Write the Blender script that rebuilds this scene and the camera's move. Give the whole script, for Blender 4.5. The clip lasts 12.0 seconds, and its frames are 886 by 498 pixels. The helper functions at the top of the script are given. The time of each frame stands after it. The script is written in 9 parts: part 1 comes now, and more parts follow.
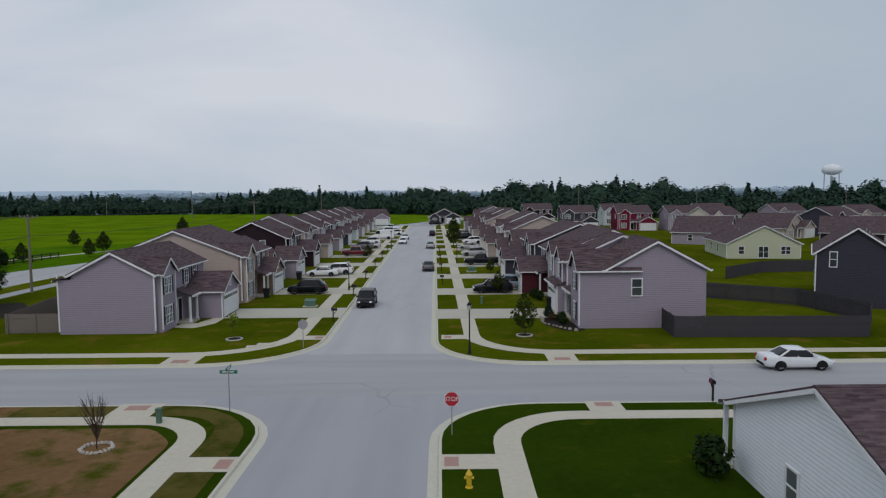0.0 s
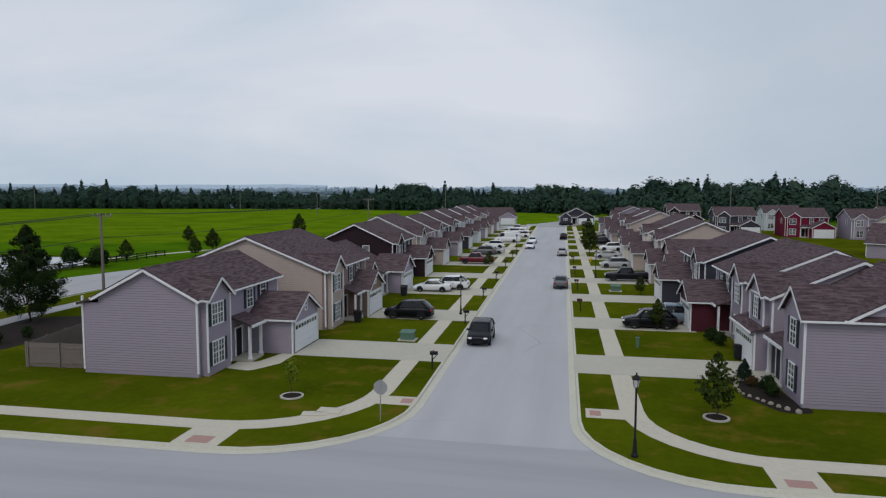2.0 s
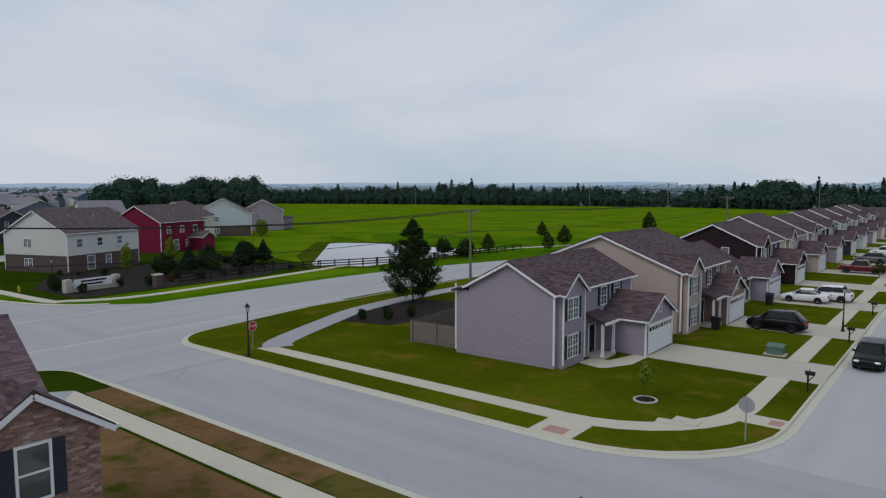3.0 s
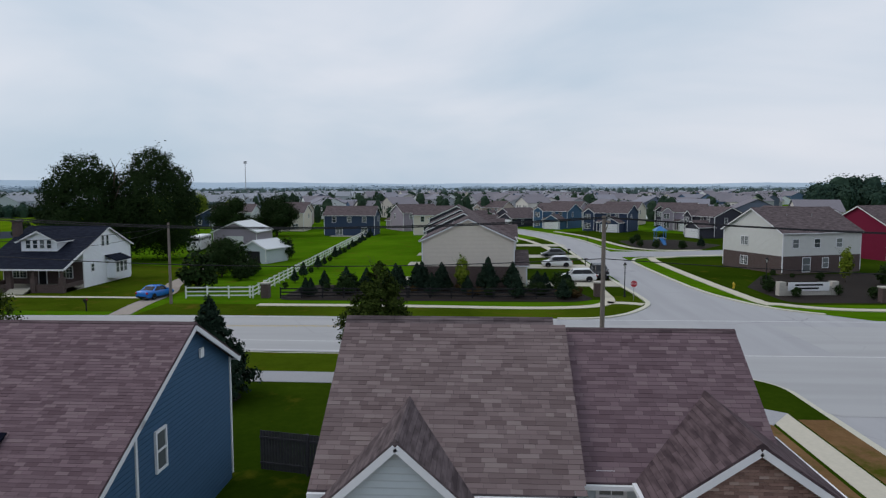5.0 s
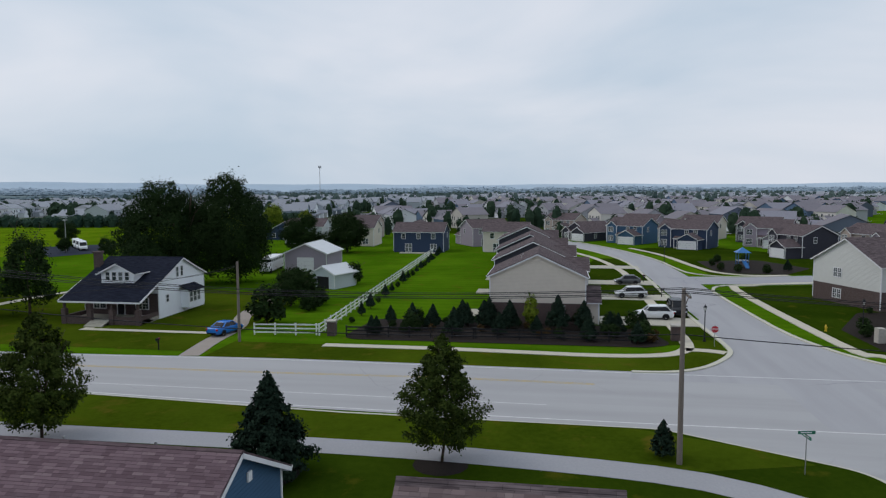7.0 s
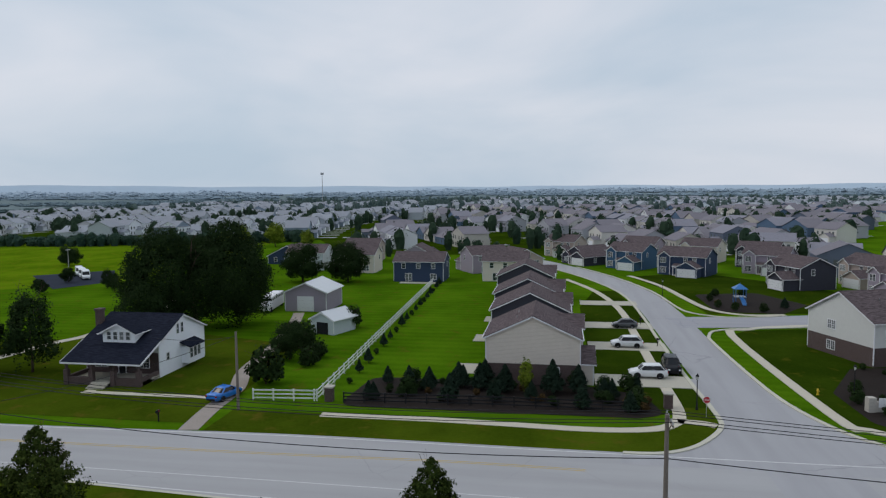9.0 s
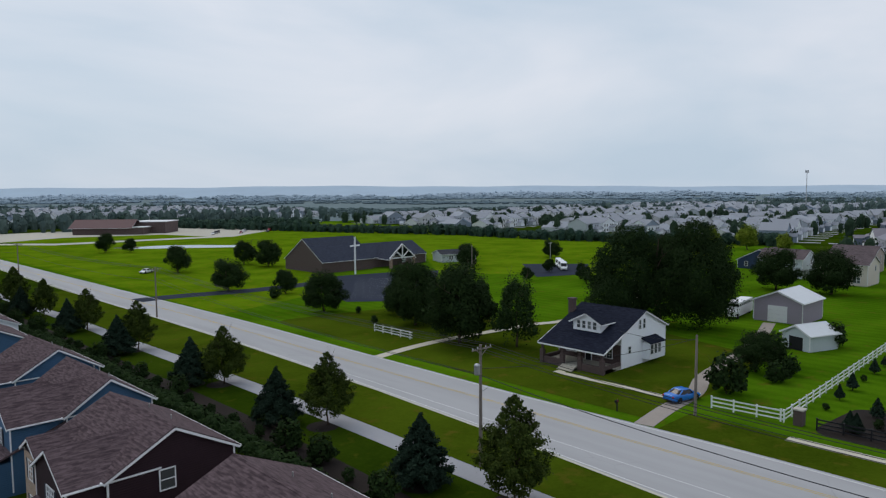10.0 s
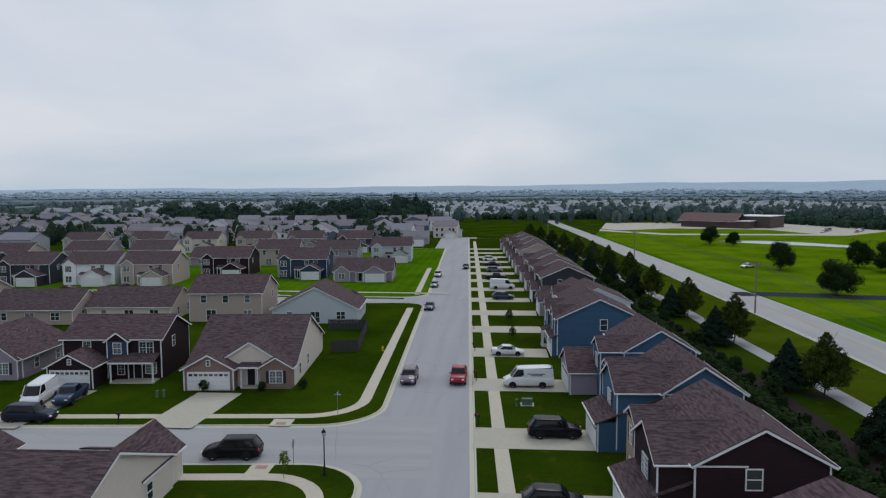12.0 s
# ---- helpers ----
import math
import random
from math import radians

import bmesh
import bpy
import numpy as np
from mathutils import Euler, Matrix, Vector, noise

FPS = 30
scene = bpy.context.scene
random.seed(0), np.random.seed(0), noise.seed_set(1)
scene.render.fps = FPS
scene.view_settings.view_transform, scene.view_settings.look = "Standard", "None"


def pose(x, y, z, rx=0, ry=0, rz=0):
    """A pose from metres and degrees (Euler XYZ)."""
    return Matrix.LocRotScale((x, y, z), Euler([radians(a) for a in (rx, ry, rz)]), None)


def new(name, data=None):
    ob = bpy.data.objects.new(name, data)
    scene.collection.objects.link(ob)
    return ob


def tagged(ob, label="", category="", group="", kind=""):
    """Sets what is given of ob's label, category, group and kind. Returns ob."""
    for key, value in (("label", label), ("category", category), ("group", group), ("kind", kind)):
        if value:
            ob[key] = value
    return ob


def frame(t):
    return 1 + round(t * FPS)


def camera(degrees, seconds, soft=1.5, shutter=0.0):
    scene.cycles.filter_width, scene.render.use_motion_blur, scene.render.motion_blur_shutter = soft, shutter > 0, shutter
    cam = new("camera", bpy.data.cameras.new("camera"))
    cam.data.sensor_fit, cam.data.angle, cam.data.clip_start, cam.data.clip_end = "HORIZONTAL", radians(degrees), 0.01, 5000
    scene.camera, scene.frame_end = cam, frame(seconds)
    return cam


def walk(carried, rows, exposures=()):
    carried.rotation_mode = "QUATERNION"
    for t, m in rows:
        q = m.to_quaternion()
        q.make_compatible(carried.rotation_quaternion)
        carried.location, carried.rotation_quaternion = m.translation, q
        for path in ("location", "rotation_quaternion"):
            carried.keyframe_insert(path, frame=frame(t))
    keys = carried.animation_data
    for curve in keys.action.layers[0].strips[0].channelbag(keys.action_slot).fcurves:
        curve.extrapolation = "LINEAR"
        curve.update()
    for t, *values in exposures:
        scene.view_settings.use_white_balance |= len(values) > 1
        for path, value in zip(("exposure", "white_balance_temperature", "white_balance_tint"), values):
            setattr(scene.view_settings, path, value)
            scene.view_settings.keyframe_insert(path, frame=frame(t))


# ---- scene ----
LENS = 65.4
cam = camera(LENS, 12.0, 1.25)
# seconds, x, y, z, yaw, pitch, roll
ROWS = [
    (0, 0.358, -0.070, 12.326, 0.071, -4.701, 0.502),
    (0.5, 0.388, 11.301, 12.749, 0.035, -4.765, 0.491),
    (1, -0.085, 17.440, 12.753, -0.040, -4.866, 0.124),
    (1.5, -0.432, 18.701, 12.684, -0.144, -4.939, -0.020),
    (2, -0.868, 18.675, 12.678, 10.623, -4.978, -0.073),
    (2.5, -1.221, 18.627, 12.699, 25.066, -5.051, -0.046),
    (3, -1.748, 18.758, 12.726, 38.820, -5.161, 0.180),
    (3.5, -1.968, 18.904, 12.743, 52.585, -5.246, 0.246),
    (3.7, -2.450, 19.050, 12.743, 57.900, -5.246, 0.246),
    (5.3, -9.100, 20.600, 12.500, 98.050, -5.067, 0.026),
    (5.5, -9.636, 20.704, 12.520, 99.388, -5.067, 0.026),
    (6, -10.595, 20.706, 13.561, 99.234, -5.129, 0.208),
    (6.5, -10.784, 20.697, 15.076, 99.246, -5.120, 0.270),
    (7, -10.496, 20.497, 16.623, 99.180, -5.036, 0.242),
    (9, -10.250, 21.453, 24.285, 99.421, -4.988, 0.433),
    (9.5, -10.531, 21.438, 24.324, 115.451, -4.835, 0.319),
    (10, -10.643, 21.512, 24.289, 136.996, -4.724, 0.439),
    (10.5, -10.655, 21.338, 24.251, 152.801, -4.708, 0.261),
    (11, -10.782, 21.112, 24.272, 166.617, -4.783, 0.328),
    (11.5, -10.771, 20.956, 24.180, 179.975, -4.838, 0.334),
    (12, -10.788, 20.853, 24.169, 184.319, -4.899, 0.244),
]
walk(cam, [(t, pose(x, y, z, 90 + pitch, roll, yaw)) for t, x, y, z, yaw, pitch, roll in ROWS],
     exposures=[(0.0, -0.16), (0.5, 0.02), (2.0, -0.02), (3.0, -0.10), (3.7, -0.14), (5.3, 0.12), (7.2, 0.08), (9.0, 0.02), (10.5, 0.12), (11.3, 0.04), (12.0, -0.03)])

# ---- world and sun: a bright overcast sky ----
SUN_EL, SUN_AZ = 48.0, 190.0
world = bpy.data.worlds.new("overcast_sky")
scene.world = world
world.use_nodes = True
wn, wl = world.node_tree.nodes, world.node_tree.links
wn.clear()


def wnode(kind, **values):
    n = wn.new(kind)
    for k, v in values.items():
        n.inputs[k].default_value = v
    return n


sky = wn.new("ShaderNodeTexSky")
sky.sky_type, sky.sun_disc = "NISHITA", False
sky.sun_elevation, sky.sun_rotation = radians(SUN_EL), radians(SUN_AZ)
sky.air_density, sky.dust_density, sky.ozone_density = 1.0, 3.0, 1.0
geo = wn.new("ShaderNodeTexCoord")
stretch = wn.new("ShaderNodeMapping")
stretch.inputs["Scale"].default_value = (1.0, 1.0, 3.2)
wl.new(geo.outputs["Generated"], stretch.inputs["Vector"])
cloud = wnode("ShaderNodeTexNoise", Scale=1.7, Detail=5.0, Roughness=0.5, Distortion=0.4)
wl.new(stretch.outputs["Vector"], cloud.inputs["Vector"])
ramp = wn.new("ShaderNodeValToRGB")
ramp.color_ramp.elements[0].position, ramp.color_ramp.elements[0].color = 0.33, (0.47, 0.575, 0.69, 1)
ramp.color_ramp.elements[1].position, ramp.color_ramp.elements[1].color = 0.66, (0.70, 0.732, 0.805, 1)
wl.new(cloud.outputs["Fac"], ramp.inputs["Fac"])
scale_sky = wn.new("ShaderNodeMix")
scale_sky.data_type = "RGBA"
scale_sky.inputs[0].default_value = 0.93
wl.new(ramp.outputs["Color"], scale_sky.inputs[7])
dim = wn.new("ShaderNodeVectorMath")
dim.operation = "SCALE"
dim.inputs["Scale"].default_value = 0.10
wl.new(sky.outputs["Color"], dim.inputs[0])
wl.new(dim.outputs[0], scale_sky.inputs[6])
# a darker, bluer bank of cloud to the north-east
toward = wn.new("ShaderNodeVectorMath")
toward.operation = "DOT_PRODUCT"
toward.inputs[1].default_value = (0.52, 0.83, 0.20)
wl.new(geo.outputs["Generated"], toward.inputs[0])
spread_ = wn.new("ShaderNodeMapRange")
spread_.interpolation_type = "SMOOTHSTEP"
spread_.inputs["From Min"].default_value, spread_.inputs["From Max"].default_value = 0.84, 1.0
spread_.inputs["To Max"].default_value = 0.62
wl.new(toward.outputs["Value"], spread_.inputs["Value"])
bank = wn.new("ShaderNodeMix")
bank.data_type = "RGBA"
bank.inputs[7].default_value = (0.36, 0.44, 0.54, 1)
wl.new(spread_.outputs["Result"], bank.inputs[0])
wl.new(scale_sky.outputs[2], bank.inputs[6])
back = wnode("ShaderNodeBackground", Strength=1.0)
wl.new(bank.outputs[2], back.inputs["Color"])
wout = wn.new("ShaderNodeOutputWorld")
wl.new(back.outputs[0], wout.inputs["Surface"])

sun_data = bpy.data.lights.new("sun", "SUN")
sun_data.energy, sun_data.angle, sun_data.color = 0.7, radians(25), (1.0, 0.96, 0.9)
sun = new("sun", sun_data)
sun.matrix_world = pose(0, 0, 60, 90 - SUN_EL, 0, 180 - SUN_AZ)


# ---- materials ----
def material(name):
    m = bpy.data.materials.new(name)
    m.use_nodes = True
    nt = m.node_tree
    return m, nt.nodes, nt.links, nt.nodes["Principled BSDF"]


def obj_coord(N, L, scale=(1, 1, 1)):
    c = N.new("ShaderNodeTexCoord")
    mp = N.new("ShaderNodeMapping")
    mp.inputs["Scale"].default_value = scale
    L.new(c.outputs["Object"], mp.inputs["Vector"])
    return mp.outputs["Vector"]


def tone(N, L, fac, stops):
    r = N.new("ShaderNodeValToRGB")
    e = r.color_ramp.elements
    while len(e) < len(stops):
        e.new(0.5)
    for el, (p, c) in zip(e, stops):
        el.position, el.color = p, (*c, 1)
    L.new(fac, r.inputs["Fac"])
    return r.outputs["Color"]


def mul(c, k):
    return tuple(min(1.0, v * k) for v in c)


def mix(N, L, fac, a, b, how="MIX"):
    m = N.new("ShaderNodeMix")
    m.data_type, m.blend_type = "RGBA", how
    for s, v in ((0, fac), (6, a), (7, b)):
        if isinstance(v, (int, float)):
            m.inputs[s].default_value = v
        elif isinstance(v, tuple):
            m.inputs[s].default_value = (*v, 1)
        else:
            L.new(v, m.inputs[s])
    return m.outputs[2]


def noise_tex(N, L, vec, scale, detail=4.0, rough=0.55):
    n = N.new("ShaderNodeTexNoise")
    n.inputs["Scale"].default_value, n.inputs["Detail"].default_value, n.inputs["Roughness"].default_value = scale, detail, rough
    L.new(vec, n.inputs["Vector"])
    return n.outputs["Fac"]


def bump(N, L, B, height, strength=0.3, distance=0.02):
    b = N.new("ShaderNodeBump")
    b.inputs["Strength"].default_value, b.inputs["Distance"].default_value = strength, distance
    L.new(height, b.inputs["Height"])
    L.new(b.outputs["Normal"], B.inputs["Normal"])


def rough_mat(name, base, rough=0.8, small=6.0, large=0.25, spread=0.12, metal=0.0, bump_k=0.15, spec=0.1):
    """A matt surface with grain and broad stains."""
    m, N, L, B = material(name)
    v = obj_coord(N, L)
    a = tone(N, L, noise_tex(N, L, v, small), [(0.3, mul(base, 1 - spread)), (0.7, mul(base, 1 + spread))])
    b = mix(N, L, noise_tex(N, L, v, large, 3), mul(base, 1 - spread), mul(base, 1 + spread))
    L.new(mix(N, L, 0.5, a, b), B.inputs["Base Color"])
    B.inputs["Roughness"].default_value, B.inputs["Metallic"].default_value = rough, metal
    B.inputs["Specular IOR Level"].default_value = spec
    if bump_k:
        bump(N, L, B, noise_tex(N, L, v, small * 3), bump_k, 0.01)
    return m


def plain_mat(name, base, rough=0.5, metal=0.0, spec=0.5, coat=0.0):
    m, N, L, B = material(name)
    v = obj_coord(N, L)
    L.new(mix(N, L, noise_tex(N, L, v, 3.0, 3), mul(base, 0.93), mul(base, 1.05)), B.inputs["Base Color"])
    B.inputs["Roughness"].default_value, B.inputs["Metallic"].default_value = rough, metal
    B.inputs["Specular IOR Level"].default_value, B.inputs["Coat Weight"].default_value = spec, coat
    return m


def grass_mat(name, dark, light, dry=None, dry_amount=0.0, mow=0.0):
    m, N, L, B = material(name)
    v = obj_coord(N, L)
    fine = noise_tex(N, L, v, 2.2, 6, 0.7)
    broad = noise_tex(N, L, v, 0.07, 4, 0.6)
    c = mix(N, L, tone(N, L, fine, [(0.3, (0, 0, 0)), (0.7, (1, 1, 1))]), dark, light)
    c = mix(N, L, 0.55, c, mix(N, L, tone(N, L, broad, [(0.38, (0, 0, 0)), (0.62, (1, 1, 1))]), mul(dark, 0.9), mul(light, 1.1)))
    if mow:
        w = N.new("ShaderNodeTexWave")
        w.inputs["Scale"].default_value, w.inputs["Distortion"].default_value, w.inputs["Detail"].default_value = mow, 0.6, 1.0
        L.new(v, w.inputs["Vector"])
        c = mix(N, L, 0.16, c, mix(N, L, w.outputs["Fac"], mul(dark, 0.8), mul(light, 1.15)))
    if dry:
        p = tone(N, L, noise_tex(N, L, v, 0.35, 6, 0.65), [(0.62 - dry_amount, (0, 0, 0)), (0.72 - dry_amount * 0.5, (1, 1, 1))])
        c = mix(N, L, p, c, dry)
    L.new(c, B.inputs["Base Color"])
    B.inputs["Roughness"].default_value, B.inputs["Specular IOR Level"].default_value = 1.0, 0.0
    bump(N, L, B, noise_tex(N, L, v, 9.0, 5, 0.7), 0.6, 0.05)
    return m


def road_mat(name, base, crack=0.5, run=(1.0, 0.08, 1)):
    m, N, L, B = material(name)
    v = obj_coord(N, L)
    c = mix(N, L, noise_tex(N, L, v, 14.0, 3), mul(base, 0.9), mul(base, 1.08))
    c = mix(N, L, 0.6, c, mix(N, L, noise_tex(N, L, v, 0.12, 5, 0.6), mul(base, 0.86), mul(base, 1.1)))
    long = N.new("ShaderNodeTexNoise")
    long.inputs["Scale"].default_value, long.inputs["Detail"].default_value = 0.5, 4.0
    L.new(obj_coord(N, L, run), long.inputs["Vector"])
    c = mix(N, L, 0.35, c, mix(N, L, tone(N, L, long.outputs["Fac"], [(0.4, (0, 0, 0)), (0.66, (1, 1, 1))]), mul(base, 1.05), mul(base, 0.78)))
    if crack:
        vo = N.new("ShaderNodeTexVoronoi")
        vo.feature = "DISTANCE_TO_EDGE"
        vo.inputs["Scale"].default_value = 0.16
        wob = N.new("ShaderNodeMix")
        wob.data_type = "VECTOR"
        wob.inputs[0].default_value = 0.35
        nz = N.new("ShaderNodeTexNoise")
        nz.inputs["Scale"].default_value = 0.6
        L.new(v, nz.inputs["Vector"])
        L.new(v, wob.inputs[4])
        L.new(nz.outputs["Color"], wob.inputs[5])
        L.new(wob.outputs[1], vo.inputs["Vector"])
        line = tone(N, L, vo.outputs["Distance"], [(0.0, (1, 1, 1)), (0.008, (0, 0, 0))])
        gate = tone(N, L, noise_tex(N, L, v, 0.09, 2), [(0.5, (0, 0, 0)), (0.62, (1, 1, 1))])
        f = mix(N, L, 1.0, line, gate, "MULTIPLY")
        c = mix(N, L, mix(N, L, crack, (0, 0, 0), f), c, mul(base, 0.5))
    L.new(c, B.inputs["Base Color"])
    B.inputs["Roughness"].default_value, B.inputs["Specular IOR Level"].default_value = 0.9, 0.25 if base[0] > 0.1 else 0.03
    bump(N, L, B, noise_tex(N, L, v, 40.0, 3), 0.2, 0.005)
    return m


def shingle_mat(name, a, b, course=0.16):
    """Asphalt shingles: staggered tabs whose tone varies; the roof mesh carries its own slope in UV metres."""
    m, N, L, B = material(name)
    uv = N.new("ShaderNodeUVMap")
    br = N.new("ShaderNodeTexBrick")
    br.offset, br.squash = 0.43, 1.0
    br.inputs["Scale"].default_value = 1.0
    br.inputs["Brick Width"].default_value, br.inputs["Row Height"].default_value = 0.75, course
    br.inputs["Mortar Size"].default_value, br.inputs["Mortar Smooth"].default_value = 0.008, 0.3
    br.inputs["Color1"].default_value, br.inputs["Color2"].default_value = (*a, 1), (*b, 1)
    br.inputs["Mortar"].default_value = (*mul(a, 0.55), 1)
    L.new(uv.outputs[0], br.inputs["Vector"])
    v = obj_coord(N, L)
    c = mix(N, L, 0.15, br.outputs["Color"], mix(N, L, noise_tex(N, L, v, 0.5, 4), mul(a, 0.75), mul(b, 1.2)))
    n1 = N.new("ShaderNodeTexNoise")
    n1.inputs["Scale"].default_value, n1.inputs["Detail"].default_value = 1.0, 2.0
    mp = N.new("ShaderNodeMapping")
    mp.inputs["Scale"].default_value = (1.2, 5.5, 1)
    L.new(uv.outputs[0], mp.inputs["Vector"])
    L.new(mp.outputs[0], n1.inputs["Vector"])
    c = mix(N, L, 0.38, c, mix(N, L, tone(N, L, n1.outputs["Fac"], [(0.40, (0, 0, 0)), (0.62, (1, 1, 1))]), mul(a, 0.8), mul(b, 1.15)))
    L.new(c, B.inputs["Base Color"])
    B.inputs["Roughness"].default_value, B.inputs["Specular IOR Level"].default_value = 0.92, 0.06
    bump(N, L, B, br.outputs["Fac"], 0.5, -0.01)
    return m


def brick_mat(name, a, b, mortar):
    m, N, L, B = material(name)
    uv = N.new("ShaderNodeUVMap")
    br = N.new("ShaderNodeTexBrick")
    br.inputs["Scale"].default_value = 1.0
    br.inputs["Brick Width"].default_value, br.inputs["Row Height"].default_value = 0.22, 0.075
    br.inputs["Mortar Size"].default_value = 0.008
    br.inputs["Color1"].default_value, br.inputs["Color2"].default_value = (*a, 1), (*b, 1)
    br.inputs["Mortar"].default_value = (*mortar, 1)
    L.new(uv.outputs[0], br.inputs["Vector"])
    v = obj_coord(N, L)
    c = mix(N, L, 0.35, br.outputs["Color"], mix(N, L, noise_tex(N, L, v, 5.0, 3), mul(a, 0.7), mul(b, 1.25)))
    L.new(c, B.inputs["Base Color"])
    B.inputs["Roughness"].default_value = 0.9
    bump(N, L, B, br.outputs["Fac"], 0.6, -0.01)
    return m


def leaf_mat(name, a, b):
    m, N, L, B = material(name)
    g = N.new("ShaderNodeNewGeometry")
    o = N.new("ShaderNodeObjectInfo")
    c = mix(N, L, g.outputs["Random Per Island"], a, b)
    c = mix(N, L, mix(N, L, 0.35, (0, 0, 0), o.outputs["Random"]), c, mul(a, 0.6))
    L.new(c, B.inputs["Base Color"])
    B.inputs["Roughness"].default_value, B.inputs["Specular IOR Level"].default_value = 0.85, 0.04
    return m


def glass_mat(name, tint=(0.03, 0.04, 0.05), rough=0.06, spec=0.8):
    m, N, L, B = material(name)
    v = obj_coord(N, L)
    L.new(mix(N, L, noise_tex(N, L, v, 0.8, 2), mul(tint, 0.5), mul(tint, 1.6)), B.inputs["Base Color"])
    B.inputs["Roughness"].default_value, B.inputs["Specular IOR Level"].default_value = rough, spec
    return m


M = {}
M["lawn"] = grass_mat("lawn_grass", (0.040, 0.058, 0.0025), (0.086, 0.106, 0.0045), (0.125, 0.098, 0.014), 0.09)
M["lawn_deep"] = grass_mat("deep_green_lawn", (0.015, 0.034, 0.0016), (0.036, 0.064, 0.0032), (0.046, 0.050, 0.005), 0.03)
M["lawn_olive"] = grass_mat("olive_verge_grass", (0.031, 0.053, 0.003), (0.064, 0.094, 0.006), (0.085, 0.078, 0.010), 0.06)
M["lawn_mid"] = grass_mat("green_corner_lawn", (0.015, 0.033, 0.002), (0.034, 0.058, 0.004), (0.058, 0.064, 0.006), 0.03)
M["field"] = grass_mat("meadow_grass", (0.060, 0.125, 0.003), (0.118, 0.195, 0.006), (0.15, 0.165, 0.010), 0.08)
M["verge"] = grass_mat("verge_grass", (0.036, 0.098, 0.0025), (0.079, 0.162, 0.0055), (0.095, 0.10, 0.010), 0.05, 0.12)
M["dry"] = grass_mat("dry_lawn", (0.115, 0.062, 0.028), (0.215, 0.130, 0.066), (0.056, 0.064, 0.008), 0.13)
M["dry_olive"] = grass_mat("half_dry_grass", (0.060, 0.056, 0.012), (0.115, 0.095, 0.028), (0.030, 0.044, 0.004), 0.14)
M["mulch"] = rough_mat("bark_mulch", (0.022, 0.017, 0.015), 0.95, 9, 0.6, 0.4, bump_k=0.6)
M["road"] = road_mat("concrete_street", (0.345, 0.345, 0.37), 0.5, (1.0, 0.05, 1))
M["road_n"] = road_mat("clean_concrete_street", (0.42, 0.418, 0.435))
M["road_x"] = road_mat("concrete_cross_street", (0.36, 0.358, 0.375), 0.5, (0.08, 1.0, 1))
M["main_road"] = road_mat("worn_asphalt", (0.375, 0.372, 0.38), 0.3)
M["lot"] = road_mat("dark_asphalt", (0.030, 0.037, 0.055), 0.3)
M["kerb"] = rough_mat("kerb_concrete", (0.52, 0.50, 0.42), 0.85, 5, 0.5, 0.12)
M["walk"] = rough_mat("sidewalk_concrete", (0.51, 0.47, 0.39), 0.85, 4, 0.4, 0.1)
M["drive"] = rough_mat("driveway_concrete", (0.45, 0.425, 0.36), 0.85, 3, 0.25, 0.1)
M["path"] = rough_mat("asphalt_trail", (0.33, 0.33, 0.35), 0.9, 6, 0.3, 0.1)
M["joint"] = rough_mat("dark_concrete_joint", (0.20, 0.19, 0.17), 0.9, 6, 1, 0.15)
M["tactile"] = rough_mat("brick_red_tactile_paving", (0.38, 0.235, 0.205), 0.85, 18, 1.0, 0.15, bump_k=0.5)
M["shingle"] = shingle_mat("brown_shingles", (0.050, 0.035, 0.040), (0.138, 0.099, 0.107))
M["shingle_grey"] = shingle_mat("grey_brown_shingles", (0.062, 0.048, 0.052), (0.160, 0.127, 0.132))
M["shingle_navy"] = shingle_mat("dark_slate_shingles", (0.007, 0.009, 0.018), (0.020, 0.024, 0.040))
M["shingle_slate"] = shingle_mat("blue_slate_shingles", (0.026, 0.031, 0.048), (0.056, 0.064, 0.090))
M["shingle_dark"] = shingle_mat("charcoal_shingles", (0.030, 0.032, 0.042), (0.060, 0.060, 0.074))
M["white"] = rough_mat("white_trim_paint", (0.74, 0.74, 0.76), 0.55, 3, 0.5, 0.05, bump_k=0.05)
M["grey_siding"] = rough_mat("lavender_grey_vinyl", (0.315, 0.272, 0.33), 0.6, 2, 0.3, 0.05, bump_k=0.05)
M["tan_siding"] = rough_mat("tan_vinyl", (0.44, 0.365, 0.325), 0.6, 2, 0.3, 0.05, bump_k=0.05)
M["cream_siding"] = rough_mat("cream_vinyl", (0.66, 0.59, 0.52), 0.6, 2, 0.3, 0.05, bump_k=0.05)
M["brown_siding"] = rough_mat("dark_brown_vinyl", (0.030, 0.017, 0.022), 0.6, 2, 0.3, 0.08, bump_k=0.05)
M["slate_siding"] = rough_mat("charcoal_vinyl", (0.05, 0.05, 0.066), 0.6, 2, 0.3, 0.08, bump_k=0.05)
M["blue_siding"] = rough_mat("blue_vinyl", (0.055, 0.115, 0.20), 0.6, 2, 0.3, 0.06, bump_k=0.05)
M["navy_siding"] = rough_mat("navy_vinyl", (0.04, 0.06, 0.11), 0.6, 2, 0.3, 0.06, bump_k=0.05)
M["red_siding"] = rough_mat("barn_red_vinyl", (0.175, 0.013, 0.040), 0.6, 2, 0.3, 0.06, bump_k=0.05)
M["maroon_siding"] = rough_mat("dark_maroon_vinyl", (0.075, 0.018, 0.028), 0.6, 2, 0.3, 0.06, bump_k=0.05)
